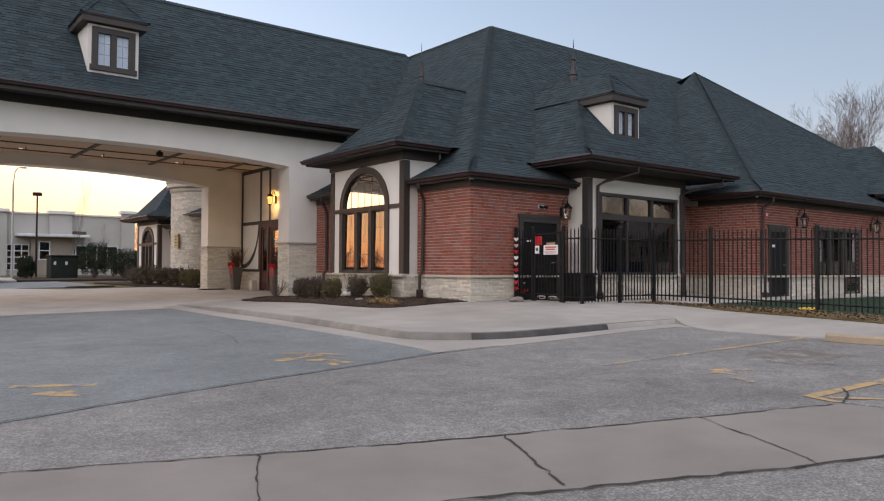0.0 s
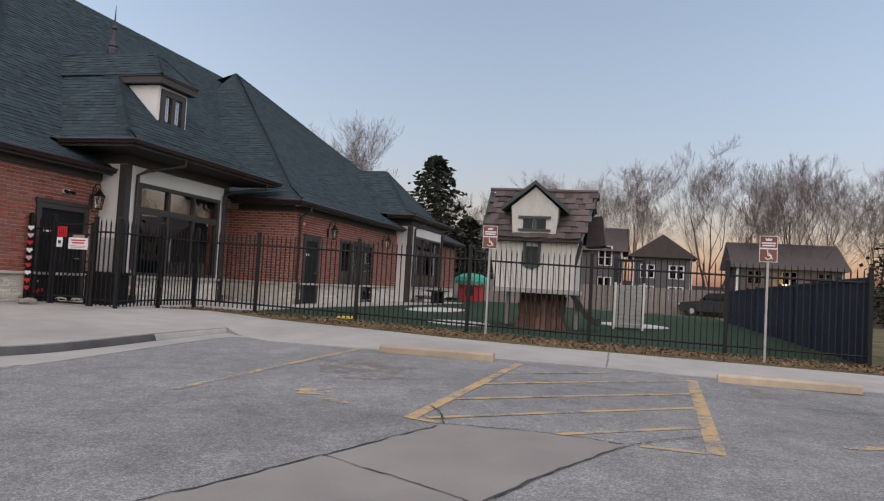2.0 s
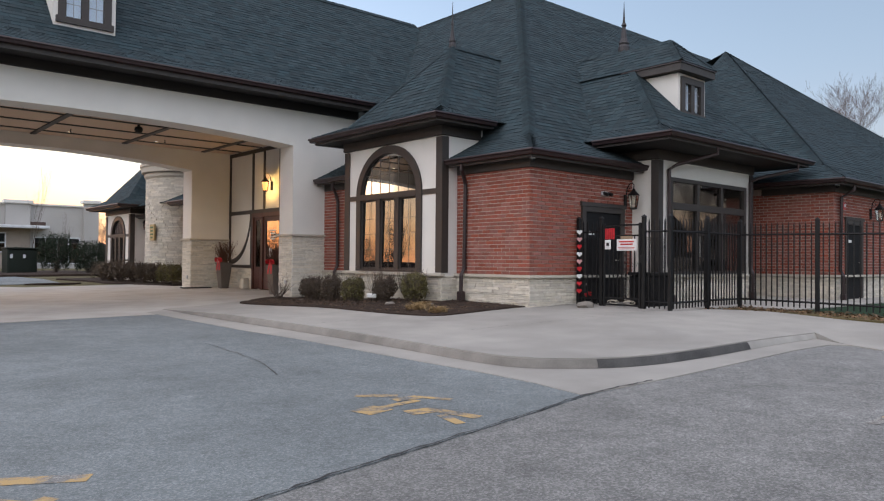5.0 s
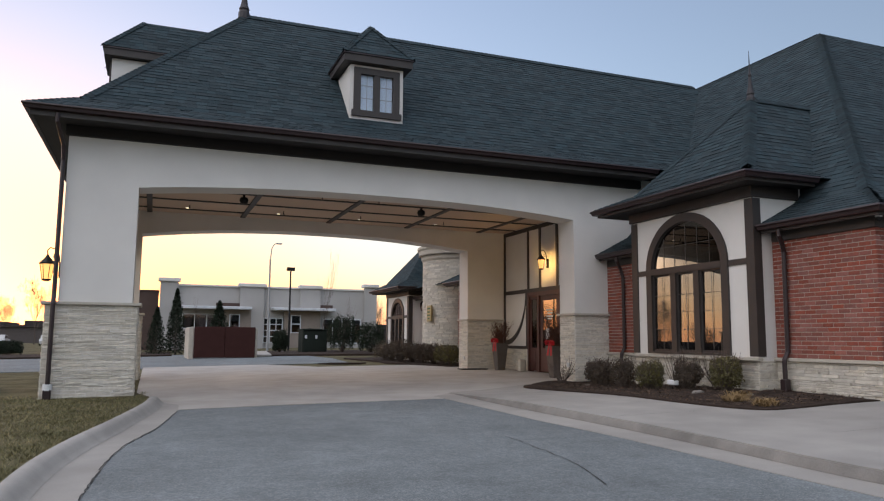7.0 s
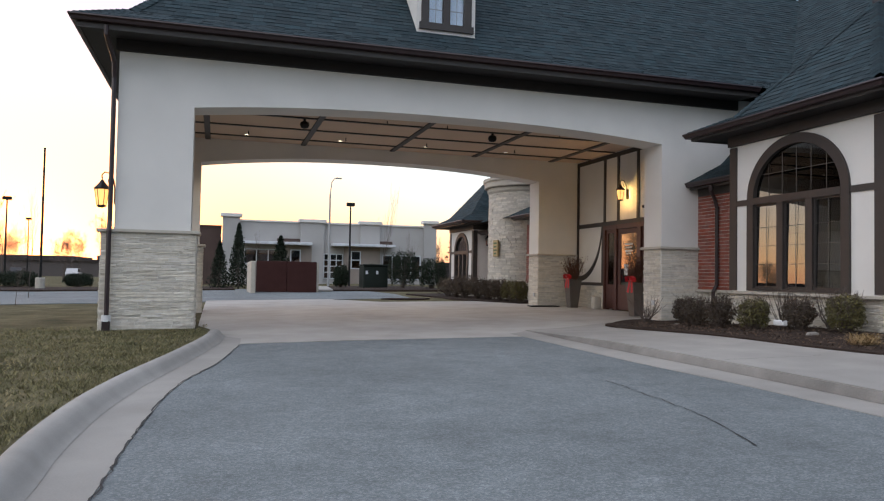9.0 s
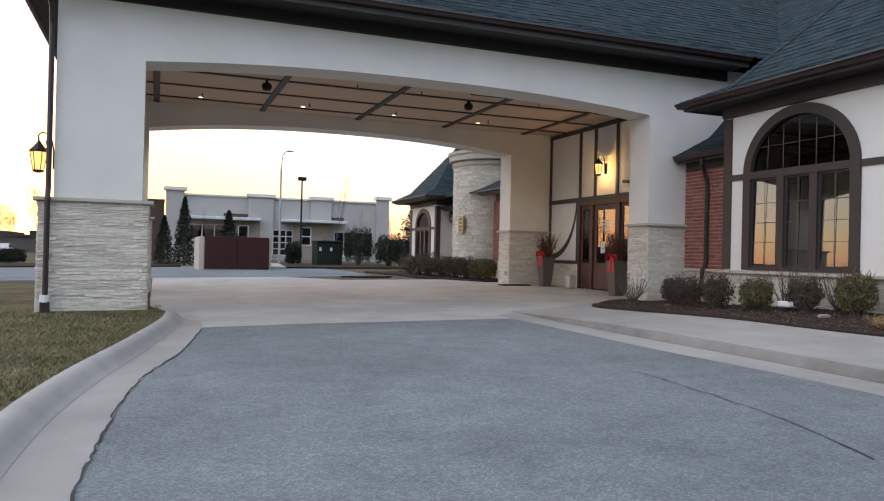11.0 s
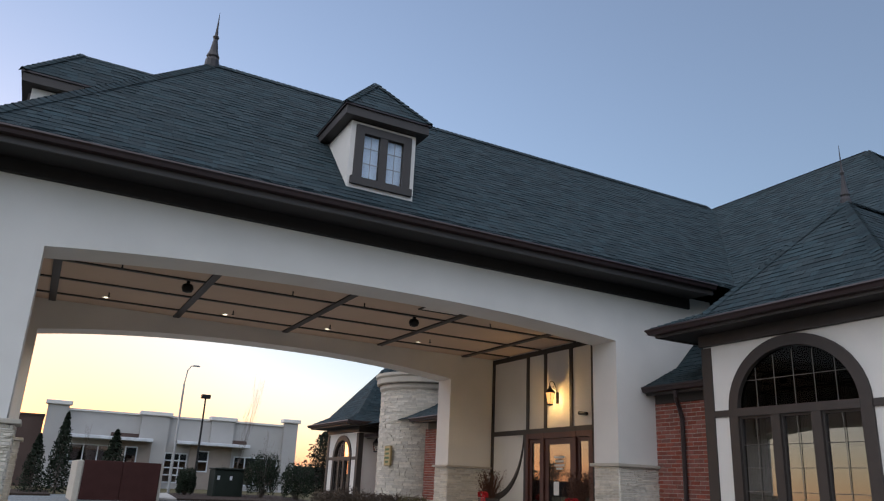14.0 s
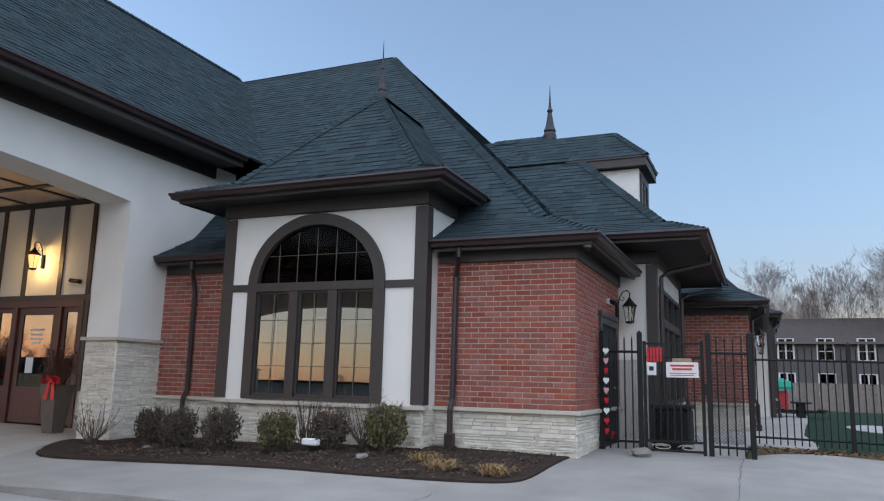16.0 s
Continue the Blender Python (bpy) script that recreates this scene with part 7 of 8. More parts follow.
# roof of shakes: two slopes, each shake by itself
rows, cols = 8, 12
rnd = random.Random(9)
shake_mesh = mesh_of("shake", *(lambda b: (b.v, b.f))(Build().bev(-0.13, 0.13, -0.02, 0.20, -0.012, 0.012, 0.006)), SHAKE)
for side in (0, 1):
    for rr in range(rows):
        for cc in range(cols):
            f, s = rr / rows, (cc + (rr % 2) * 0.5) / cols
            yl, yr = 5.81 - 0.02 * f, 3.26 - 0.28 * f
            y = yl + (yr - yl) * min(s + 0.04, 1.0)
            xs, xe = (X0 - 0.25, 20.35) if side == 0 else (21.6, 20.4)
            o = new("shake", shake_mesh)
            o.parent = ph
            o.matrix_parent_inverse = Matrix.Translation(ph.location).inverted()
            sl = math.atan2(1.33, abs(xe - xs))
            o.matrix_basis = Matrix.Translation((xs + (xe - xs) * f, y, 2.93 + 1.33 * f + rnd.uniform(0, 0.035))) @ Matrix.Rotation(radians(-90 if side == 0 else 90), 4, "Z") @ Matrix.Rotation(sl - 0.10 + rnd.uniform(-0.05, 0.05), 4, "X") @ Matrix.Rotation(rnd.uniform(-0.11, 0.11), 4, "Z")
rb = Build()
rb.add([(X0 - 0.22, 5.80, 2.92), (X0 - 0.22, 3.27, 2.92), (20.38, 2.99, 4.22), (20.38, 5.78, 4.22)], [(0, 1, 2, 3)])
rb.add([(21.58, 5.80, 2.92), (21.58, 3.27, 2.92), (20.38, 2.99, 4.22), (20.38, 5.78, 4.22)], [(3, 2, 1, 0)])
part("roof_deck", rb, SHAKE, ph)
part("ridge_board", Build().tube([(20.38, 2.92, 4.29), (20.38, 5.86, 4.31)], 0.06, 6), SHAKE, ph)
for s, y0, y1 in ((1, 3.24, 2.96), (-1, 5.84, 5.82)):
    vb = Build()
    for xa, xb in ((X0 - 0.25, 20.38), (21.6, 20.38)):
        vb.tube([(xa, y0, 2.88), (xb, y1, 4.24)], 0.045, 4)
    part("bargeboard", vb, GREEN_TRIM, ph)
# dormer gable
gb = Build().prism([(5.02, 3.05), (3.90, 3.05), (3.84, 3.72), (4.46, 4.26), (5.08, 3.74)], X0 - 0.16, 20.3, "x")
part("dormer", gb, WHITE_WOOD, ph)
for ya, za, yb, zb in ((5.32, 3.62, 4.46, 4.32), (3.60, 3.60, 4.46, 4.32)):
    part("gable_trim", Build().add([(x, y, z + dz) for x in (X0 - 0.3, 20.3) for y, z in ((ya, za), (yb, zb)) for dz in (0, 0.11)], [(0, 2, 3, 1), (4, 5, 7, 6), (0, 4, 6, 2), (1, 3, 7, 5), (0, 1, 5, 4), (2, 6, 7, 3)]), GREEN_TRIM, ph)
for yc in (4.63, 4.28):
    part("dormer_window", Build().box(X0 - 0.18, X0 - 0.163, yc - 0.12, yc + 0.12, 3.17, 3.42), DARK, ph)
wf2 = Build().box(X0 - 0.2, X0 - 0.181, 4.03, 4.88, 3.43, 3.50).box(X0 - 0.2, X0 - 0.181, 4.03, 4.88, 3.10, 3.165).box(X0 - 0.2, X0 - 0.181, 4.42, 4.49, 3.166, 3.429)
part("dormer_window_frame", wf2, GREEN_TRIM, ph)
part("front_window", Build().box(X0 - 0.02, X0 - 0.003, 4.36, 4.66, 2.28, 2.72), DARK, ph)
fw = Build().box(X0 - 0.05, X0 - 0.021, 4.66, 4.74, 2.2, 2.82).box(X0 - 0.05, X0 - 0.021, 4.28, 4.36, 2.2, 2.82).box(X0 - 0.05, X0 - 0.021, 4.22, 4.80, 2.821, 2.86).box(X0 - 0.06, X0 - 0.021, 4.361, 4.659, 2.16, 2.26).box(X0 - 0.04, X0 - 0.021, 4.50, 4.52, 2.261, 2.8)
part("front_window_frame", fw, GREEN_TRIM, ph)
sp_ = Build()
m = 22
for r0, z in ((0.62, gy - 0.05), (0.52, gy + 0.25), (0.50, 1.1), (0.56, 1.5)):
    sp_.v += [(20.5 + r0 * (1 + 0.13 * math.sin(7 * a) + 0.06 * math.sin(13 * a + 1)) * math.cos(a), 4.3 + r0 * (1 + 0.13 * math.sin(7 * a) + 0.06 * math.sin(13 * a + 1)) * math.sin(a), z) for a in [2 * math.pi * k / (m * 2) for k in range(m * 2)]]
sp_.f += [(i * 44 + k, i * 44 + (k + 1) % 44, (i + 1) * 44 + (k + 1) % 44, (i + 1) * 44 + k) for i in range(3) for k in range(44)]
stump = part("stump", sp_, STUMP, ph, "carved tree-stump base")
rnd = random.Random(77)
for k in range(26):
    a = 2 * math.pi * (k + rnd.uniform(-0.2, 0.2)) / 26
    w, r1, r2, top = rnd.uniform(0.07, 0.12), rnd.uniform(0.66, 0.80), rnd.uniform(0.58, 0.68), rnd.uniform(1.15, 1.46)
    c, e = (math.cos(a), math.sin(a)), (-math.sin(a), math.cos(a))
    v = []
    for z, r, ww in ((gy - 0.05, r1, w * 1.25), (gy + 0.30, r2, w), (0.9, r2 - 0.03, w * rnd.uniform(0.8, 1.1)), (top, r2 + rnd.uniform(-0.04, 0.06), w * 0.75)):
        v += [(20.5 + c[0] * (r - d) + e[0] * q * ww, 4.3 + c[1] * (r - d) + e[1] * q * ww, z) for q, d in ((-1, 0.16), (-0.55, 0.02), (0.1, 0.0), (0.6, 0.03), (1, 0.16))]
    f = [(i * 5 + q, i * 5 + q + 1, i * 5 + q + 6, i * 5 + q + 5) for i in range(3) for q in range(4)] + [(15, 16, 17, 18, 19)]
    part("bark_slab", Build().add(v, f), BARK_SLAB, stump)
for y in (3.42, 5.36):
    part("post", Build().bev(X1 - 0.15, X1 - 0.03, y - 0.06, y + 0.06, gy - 0.05, 1.5, 0.01), GREY_WOOD, ph)
part("lean_board", Build().tube([(X0 + 0.1, 3.55, 1.62), (X0 + 0.0, 3.24, 2.86)], 0.05, 4), GREEN_TRIM, ph)
# annexe roof behind
part("annexe_roof", Build().prism([(2.70, 2.9), (3.22, 2.85), (3.18, 3.65), (2.82, 3.72)], 20.9, 22.0, "x"), SHAKE, ph)
# slide and climbing wall
sl = thing("slide", "black plastic slide curving down to the turf", "slide", 21.5, 3.2, gy)
sp2 = Build()
pts = [(21.2, 3.62, 1.52), (21.25, 3.42, 1.25), (21.3, 3.22, 0.95), (21.35, 2.98, 0.72), (21.4, 2.75, gy + 0.12)]
for (a, b_) in zip(pts[:-1], pts[1:]):
    for w0, w1, h in ((-0.24, 0.24, 0.0), (-0.26, -0.22, 0.16), (0.22, 0.26, 0.16)):
        sp2.add([(p[0] + w, p[1], p[2] + dz) for p in (a, b_) for w in (w0, w1) for dz in (-0.02, h + 0.02)], [(0, 2, 3, 1), (4, 5, 7, 6), (0, 1, 5, 4), (2, 6, 7, 3), (1, 3, 7, 5), (0, 4, 6, 2)])
part("chute", sp2, SLIDE, sl)
cw = thing("climbing_tower", "grey wooden climbing wall with side rails and a deck", "play tower", 22.6, 2.2, gy)
for k in range(10):
    part("board", Build().bev(22.30 + 0.02 * k, 22.34 + 0.02 * k, 1.80, 2.56, gy + 0.03 + k * 0.13, gy + 0.15 + k * 0.13, 0.006), GREY_WOOD, cw)
for y in (1.76, 2.60):
    part("rail", Build().tube([(22.22, y, gy - 0.02), (22.5, y, 1.95)], 0.05, 4), WHITE_WOOD, cw)
for x in (22.6, 23.9):
    for y in (1.76, 2.60):
        part("post", Build().bev(x - 0.05, x + 0.05, y - 0.05, y + 0.05, gy - 0.05, 2.75, 0.01), DARK, cw)
part("deck", Build().bev(22.55, 24.0, 1.7, 2.66, 1.50, 1.60, 0.01), GREY_WOOD, cw)
for k in range(7):
    part("baluster", Build().box(22.58, 22.62, 1.88 + k * 0.11, 1.91 + k * 0.11, 1.95, 2.6), BLACK_METAL, cw)
part("top_rail", Build().box(22.56, 22.64, 1.72, 2.64, 2.6, 2.68), BLACK_METAL, cw)
CONCWHITE = mat("pale_play_pad", (0.38, 0.375, 0.36), None, 0.9, 3, 60, 0.2)
for i, (x, y, rx, ry) in enumerate(((19.2, 6.0, 1.1, 0.8), (27.0, 1.6, 1.8, 1.2), (26.5, 8.6, 2.5, 0.9))):
    pd = slab("play_pad", [(x + rx * math.cos(a), y + ry * math.sin(a)) for a in [2 * math.pi * k / 20 for k in range(20)]], lambda u, w: G(u, w) + 0.045 + 0.13 * smooth01((w - 2) / 7), CONCWHITE, 0.02, "pale rounded pad set in the turf")
slab("patio", [(13.34, 14.25), (13.34, 12.04), (16.3, 12.04), (16.4, 10.9), (17.3, 10.8), (21.0, 10.9), (26.5, 10.6), (31.0, 10.3), (37.4, 10.1), (37.4, 11.3), (31.5, 11.98), (21.45, 11.98), (21.45, 14.25)], lambda u, w: G(u, w) + 0.055 + 0.13 * smooth01((w - 2) / 7), CONCRETE, 0.05, "pale concrete paving along the classroom wing", step=1.0)
sand = thing("sand_toy", "yellow plastic sand toy beside the path", "toy", 17.0, 7.9, G(17, 8) + 0.1)
part("body", Build().bev(16.85, 17.25, 8.15, 8.5, G(17, 8) + 0.08, G(17, 8) + 0.2, 0.04), mat("yellow_plastic", (0.60, 0.42, 0.02), None, 0.5, 5, 40, 0.0), sand)
tz = G(35, 10) + 0.10
toy = thing("toy_house", "small red plastic toy house with a green canopy", "toy house", 43.8, 11.95, tz)
part("body", Build().bev(43.3, 44.3, 11.25, 12.65, tz - 0.03, tz + 1.2, 0.05), TOYRED, toy)
part("opening", Build().bev(43.28, 43.299, 11.7, 12.15, tz + 0.55, tz + 1.0, 0.004), DARK, toy)
tb_ = Build()
for k in range(14):
    a0, a1 = 2 * math.pi * k / 14, 2 * math.pi * (k + 1) / 14
    prof = [(1.02, tz + 1.30), (1.04, tz + 1.44), (0.94, tz + 1.68), (0.55, tz + 1.86), (0.02, tz + 1.93)]
    for (r0, z0), (r1, z1) in zip(prof[:-1], prof[1:]):
        tb_.add([(43.8 + r * (1.0 + 0.03 * (q % 2)) * math.cos(a), 11.95 + r * (1.0 + 0.03 * (q % 2)) * math.sin(a), z) for r, z, a, q in ((r0, z0, a0, k), (r0, z0, a1, k + 1), (r1, z1, a1, k + 1), (r1, z1, a0, k))], [(0, 1, 2, 3)])
part("canopy", tb_, TEAL, toy)
for sx, sy2 in ((-0.4, -0.6), (0.4, -0.6), (-0.4, 0.6), (0.4, 0.6)):
    part("post", Build().tube([(43.8 + sx, 11.95 + sy2, tz + 1.15), (43.8 + sx, 11.95 + sy2, tz + 1.55)], 0.035, 6), BLACK_METAL, toy)
tbl = thing("picnic_table", "dark metal picnic table near the wing", "table", 34.9, 11.0, tz)
part("tabletop", Build().bev(34.0, 35.8, 10.5, 11.2, tz + 0.62, tz + 0.68, 0.01), BLACK_METAL, tbl)
for y in (10.1, 11.55):
    part("bench", Build().bev(34.0, 35.8, y - 0.13, y + 0.13, tz + 0.36, tz + 0.41, 0.01), BLACK_METAL, tbl)
for x in (34.3, 35.5):
    part("leg", Build().bev(x - 0.04, x + 0.04, 10.05, 11.6, tz + 0.28, tz + 0.34, 0.01).bev(x - 0.04, x + 0.04, 10.7, 11.0, tz - 0.02, tz + 0.61, 0.01), BLACK_METAL, tbl)
ph.location.y -= 0.30
sl.location.y -= 0.30
cw.location += Vector((1.05, -0.43, 0.0))
toy.location = (44.2, 11.3, tz - 0.17)
tbl.location += Vector((-1.5, -0.40, 0.0))
# navy privacy fence
NAVY = mat("navy_fence_panel", (0.012, 0.017, 0.033), (0.008, 0.012, 0.024), 0.7, 3, 40, 0.1, spec=0.2)
bf = thing("privacy_fence", "navy blue privacy fence with dark posts", "fence", 16.2, -2.85, G(14, -2.8))
for k in range(10):
    x0, x1 = 16.2 + k * 2.4, 16.2 + (k + 1) * 2.4
    z = G(15, -2.8) + 0.03 - 0.012 * k
    top = 2.20 - 0.018 * k
    part("panel", Build().box(x0 + 0.05, x1 - 0.05, -2.87, -2.84, z, top), NAVY, bf)
    part("post", Build().bev(x0 - 0.045, x0 + 0.045, -2.91, -2.81, z - 0.1, top + 0.08, 0.006), NAVY, bf)
    part("rail", Build().box(x0 + 0.05, x1 - 0.05, -2.838, -2.80, top - 0.08, top - 0.02), NAVY, bf)
WOODF = mat("grey_wooden_fence", (0.20, 0.175, 0.155), (0.145, 0.125, 0.11), 0.9, 4, 40, 0.3, rand="island", spread=0.2)
wfence = thing("wooden_fence", "grey wooden board fence behind the play area", "fence", 52, 0, 0.5)
b = Build()
for k in range(420):
    y = -26 + k * 0.145
    b.box(52.0, 52.03, y, y + 0.135, 0.3, 2.15 + 0.02 * math.sin(k * 2.1))
tagged(part("board_run", b, WOODF, wfence), kind="stuff")
part("rail", Build().box(52.031, 52.08, -26, 34.9, 0.7, 0.8).box(52.031, 52.08, -26, 34.9, 1.7, 1.8), WOODF, wfence)
# leaves and dead grass on the verge
rnd = random.Random(77)
lv = Build()
for k in range(6200):
    x, y = rnd.uniform(14.45, 16.3), rnd.uniform(-6, 11.9)
    if x < 14.45 + 0.3 * smooth01((y - 5) / 3) + 0.5 * smooth01((y - 8) / 2) and (y < 10.6 or x < 15.2 - (y - 10.6) * 0.8):
        continue
    z = verge_top(x, y)
    d = Vector((rnd.gauss(0, 1), rnd.gauss(0, 1), rnd.gauss(0, 0.5))).normalized() * rnd.uniform(0.02, 0.05)
    e = Vector((-d.y, d.x, rnd.uniform(-0.02, 0.02))) * 0.6
    p = Vector((x, y, z + rnd.uniform(0.01, 0.05)))
    lv.add([p - d, p + e, p + d, p - e], [(0, 1, 2, 3)])
lt = lv.done("fallen_leaves", mat("fallen_leaf", (0.17, 0.10, 0.05), (0.09, 0.055, 0.03), 0.95, 9, 40, 0.0, rand="island", spread=0.5), None, "scattered brown leaves along the verge")
tagged(lt, category="leaves", kind="stuff")
gr_ = Build()
for k in range(26000):
    x, y = rnd.uniform(-4.5, 0.4), rnd.uniform(10.0, 23)
    edge = -0.82 + 0.17 * max(0, y - 15.0)
    if x > edge or (-1.75 < x < 0.3 and 22.0 < y < 23.2):
        continue
    z = G(x, y) + 0.118
    a, l = rnd.uniform(0, 6.28), rnd.uniform(0.04, 0.10)
    p = Vector((x, y, z))
    q = p + Vector((math.cos(a) * l, math.sin(a) * l, rnd.uniform(0.02, 0.05)))
    s = Vector((-math.sin(a), math.cos(a), 0)) * 0.005
    gr_.add([p - s, p + s, q], [(0, 1, 2)])
gb_ = gr_.done("grass_blades", mat("dry_grass_blade", (0.24, 0.19, 0.085), (0.11, 0.12, 0.045), 0.95, 2, 40, 0.0, rand="island", spread=0.4), None, "short dry winter grass blades")
tagged(gb_, category="grass", kind="stuff")

# ---------------------------------------------------------------- trees
TWIG = mat("grey_brown_winter_twig", (0.150, 0.118, 0.104), (0.100, 0.080, 0.072), 0.95, 3, 40, 0.0)


def bare_tree(seed, h, spread, sides=5, thick=0.016, kids=(6, 6, 5, 5, 4, 2), stems=1):
    """Mesh data of a leafless tree: upward-sweeping trunk and limbs, and fine twigs; with its height."""
    rnd = random.Random(seed)
    wood, twig = Build(), Build()

    def grow(p, d, length, r, level):
        n = (6, 5, 4, 3, 2, 2, 1)[level]
        pts, q, v = [p], p, d
        for i in range(n):
            v = (v + Vector((rnd.gauss(0, 0.09), rnd.gauss(0, 0.09), rnd.gauss(0.06, 0.05)))).normalized()
            q = q + v * (length / n)
            pts.append(q)
        radii = [max(r * (1 - 0.7 * i / n), 0.0035) for i in range(n + 1)]
        (wood if level < 3 else twig).tube(pts, radii, sides if level < 2 else 3, False)
        if level >= len(kids):
            return
        for k in range(kids[level]):
            f = (0.22 if level == 0 else 0.15) + 0.82 * (k + rnd.random()) / kids[level]
            i = min(int(f * n), n - 1)
            base = pts[i].lerp(pts[i + 1], min(f * n - i, 1.0))
            side = v.orthogonal().normalized()
            side.rotate(Matrix.Rotation(rnd.uniform(0, 6.28), 3, v))
            tilt = rnd.uniform(0.36, 0.74) * spread
            nd = (v * math.cos(tilt) + side * math.sin(tilt) + Vector((0, 0, 0.25))).normalized()
            grow(base, nd, length * rnd.uniform(0.55, 0.75) * (1.12 - 0.42 * f) * (1.12 if level == 0 else 1.0), radii[i] * rnd.uniform(0.40, 0.56), level + 1)
    for s in range(stems):
        a = s * 6.283 / stems + seed
        lean = Vector((math.cos(a) * 0.24, math.sin(a) * 0.24, 1)).normalized() if stems > 1 else Vector((0, 0, 1))
        grow(Vector((math.cos(a) * 0.1, math.sin(a) * 0.1, -0.2)), lean, h * rnd.uniform(0.66, 0.78), h * thick / (stems ** 0.45), 0)
    return mesh_of("trunk", wood.v, wood.f, BARK), mesh_of("twig_crown", twig.v, twig.f, TWIG), max(p[2] for p in twig.v)


TREES = [bare_tree(201, 10, 1.0, stems=2, kids=(6, 5, 4, 4, 3, 2)), bare_tree(202, 10, 1.0, kids=(9, 5, 4, 4, 3, 2)), bare_tree(203, 10, 1.1, kids=(5, 4, 4, 4, 3, 2), stems=3), bare_tree(204, 10, 0.5, thick=0.008, kids=(7, 4, 3, 2))]


def plant(kind, x, y, h, turn, label, group, slim=1.0):
    t = thing("bare_tree", label, "tree", x, y, G(x, y) - 0.05, group)
    f = h / TREES[kind][2]
    t.scale = (slim * f, slim * f, f)
    t.rotation_euler = (0, 0, turn)
    for nm, me in zip(("trunk", "twig_crown"), TREES[kind]):
        o = new(nm, me)
        o.parent = t
    return t


rnd = random.Random(31)
for i, (x, y, h, k, w) in enumerate([(70, 1.6, 13.4, 0, 1.1), (72, -4.9, 16.0, 2, 1.15), (70, -8.8, 14.2, 0, 0.95), (72, -11.2, 15.1, 1, 1.05), (72, -14.6, 15.3, 2, 1.15), (74, -19.2, 14.2, 0, 1.1), (74, -25, 13, 1, 1.0),
                                     (72, 5.8, 13.7, 2, 1.2), (73, 9.2, 13.0, 0, 1.25), (85, 38.8, 20.8, 2, 0.95), (85, 35.4, 21.2, 0, 0.9), (86, 19.5, 13.1, 0, 0.9), (86, 23.0, 12.0, 1, 0.9), (84, -38, 15, 1, 1.0)]):
    plant(k, x, y, h, i * 1.3, "tall leafless tree behind the play area", "trees behind the play area", w)
for i in range(16):
    plant(i % 3, -70 + i * 7.5 + rnd.uniform(-2, 2), 150 + rnd.uniform(-15, 25), rnd.uniform(8, 12), i * 2.1, "leafless tree against the sunset", "trees against the sunset")
for i in range(11):
    plant((i + 1) % 3, -78 + i * 6.2 + rnd.uniform(-2, 2), 112 + rnd.uniform(-8, 14), rnd.uniform(5.5, 8.0), i * 1.7, "low spreading leafless tree against the sunset", "trees against the sunset", 1.25)
for i, (x, y, h, k) in enumerate([(12.6, 62, 8.2, 3), (17.4, 72, 5.2, 3), (4.0, 66, 4.6, 3), (-7.5, 44, 5.0, 3), (-5.9, 34.9, 3.0, 3), (-18, 75, 8, 0), (-28, 70, 8, 2)]):
    plant(k, x, y, h, i * 1.7, "slim young leafless tree beside the road", "young trees by the road", 0.55 if k == 3 else 1.0)
for i in range(9):
    plant(i % 3, -45 + i * 13 + rnd.uniform(-3, 3), -48 + rnd.uniform(-6, 6), rnd.uniform(10, 14), i * 1.9, "leafless tree across the car park", "trees across the car park")
for i in range(9):
    plant(i % 3, -95 + rnd.uniform(-10, 10), 10 + i * 12, rnd.uniform(4, 6), i * 2.3, "leafless tree along the western road", "trees along the western road")

NEEDLE = mat("dark_spruce_needles", (0.034, 0.044, 0.028), (0.018, 0.025, 0.017), 0.95, 8, 40, 0.0, rand="island", spread=0.5, spec=0.1)


def conifer(seed, ragged=0.25):
    """A unit spruce one metre high: needle sprays on whorled boughs round a tapering trunk."""
    rnd = random.Random(seed)
    tr, lf = Build(), Build()
    tr.tube([(0, 0, -0.02), (0, 0, 0.5), (0, 0, 0.98)], [0.022, 0.013, 0.003], 6)
    for k in range(430):
        z = 0.05 + 0.95 * (k / 430) ** 0.9
        r = ((0.30 * (1 - z) ** 0.85 if ragged < 0.3 else 0.25 * math.sin(math.pi * (0.10 + 0.90 * z)) ** 0.55) + 0.012) * (1 + rnd.uniform(-ragged, ragged))
        a = k * 2.399
        d = Vector((math.cos(a), math.sin(a), -0.15))
        tr.tube([(0, 0, z), (d.x * r * 0.8, d.y * r * 0.8, z + d.z * r)], [0.004, 0.0015], 3, False)
        for j in range(6):
            f = rnd.uniform(0.35, 1.08)
            p = Vector((d.x * r * f, d.y * r * f, z + d.z * r * f))
            q = Vector((rnd.gauss(0, 1) + d.x, rnd.gauss(0, 1) + d.y, rnd.gauss(-0.2, 0.5))).normalized() * rnd.uniform(0.015, 0.035)
            e = q.cross(Vector((rnd.gauss(0, 1), rnd.gauss(0, 1), 1))).normalized() * rnd.uniform(0.010, 0.020)
            lf.add([p - q, p + e, p + q, p - e], [(0, 1, 2, 3)])
    return mesh_of("trunk", tr.v, tr.f, BARK), mesh_of("needle_crown", lf.v, lf.f, NEEDLE)


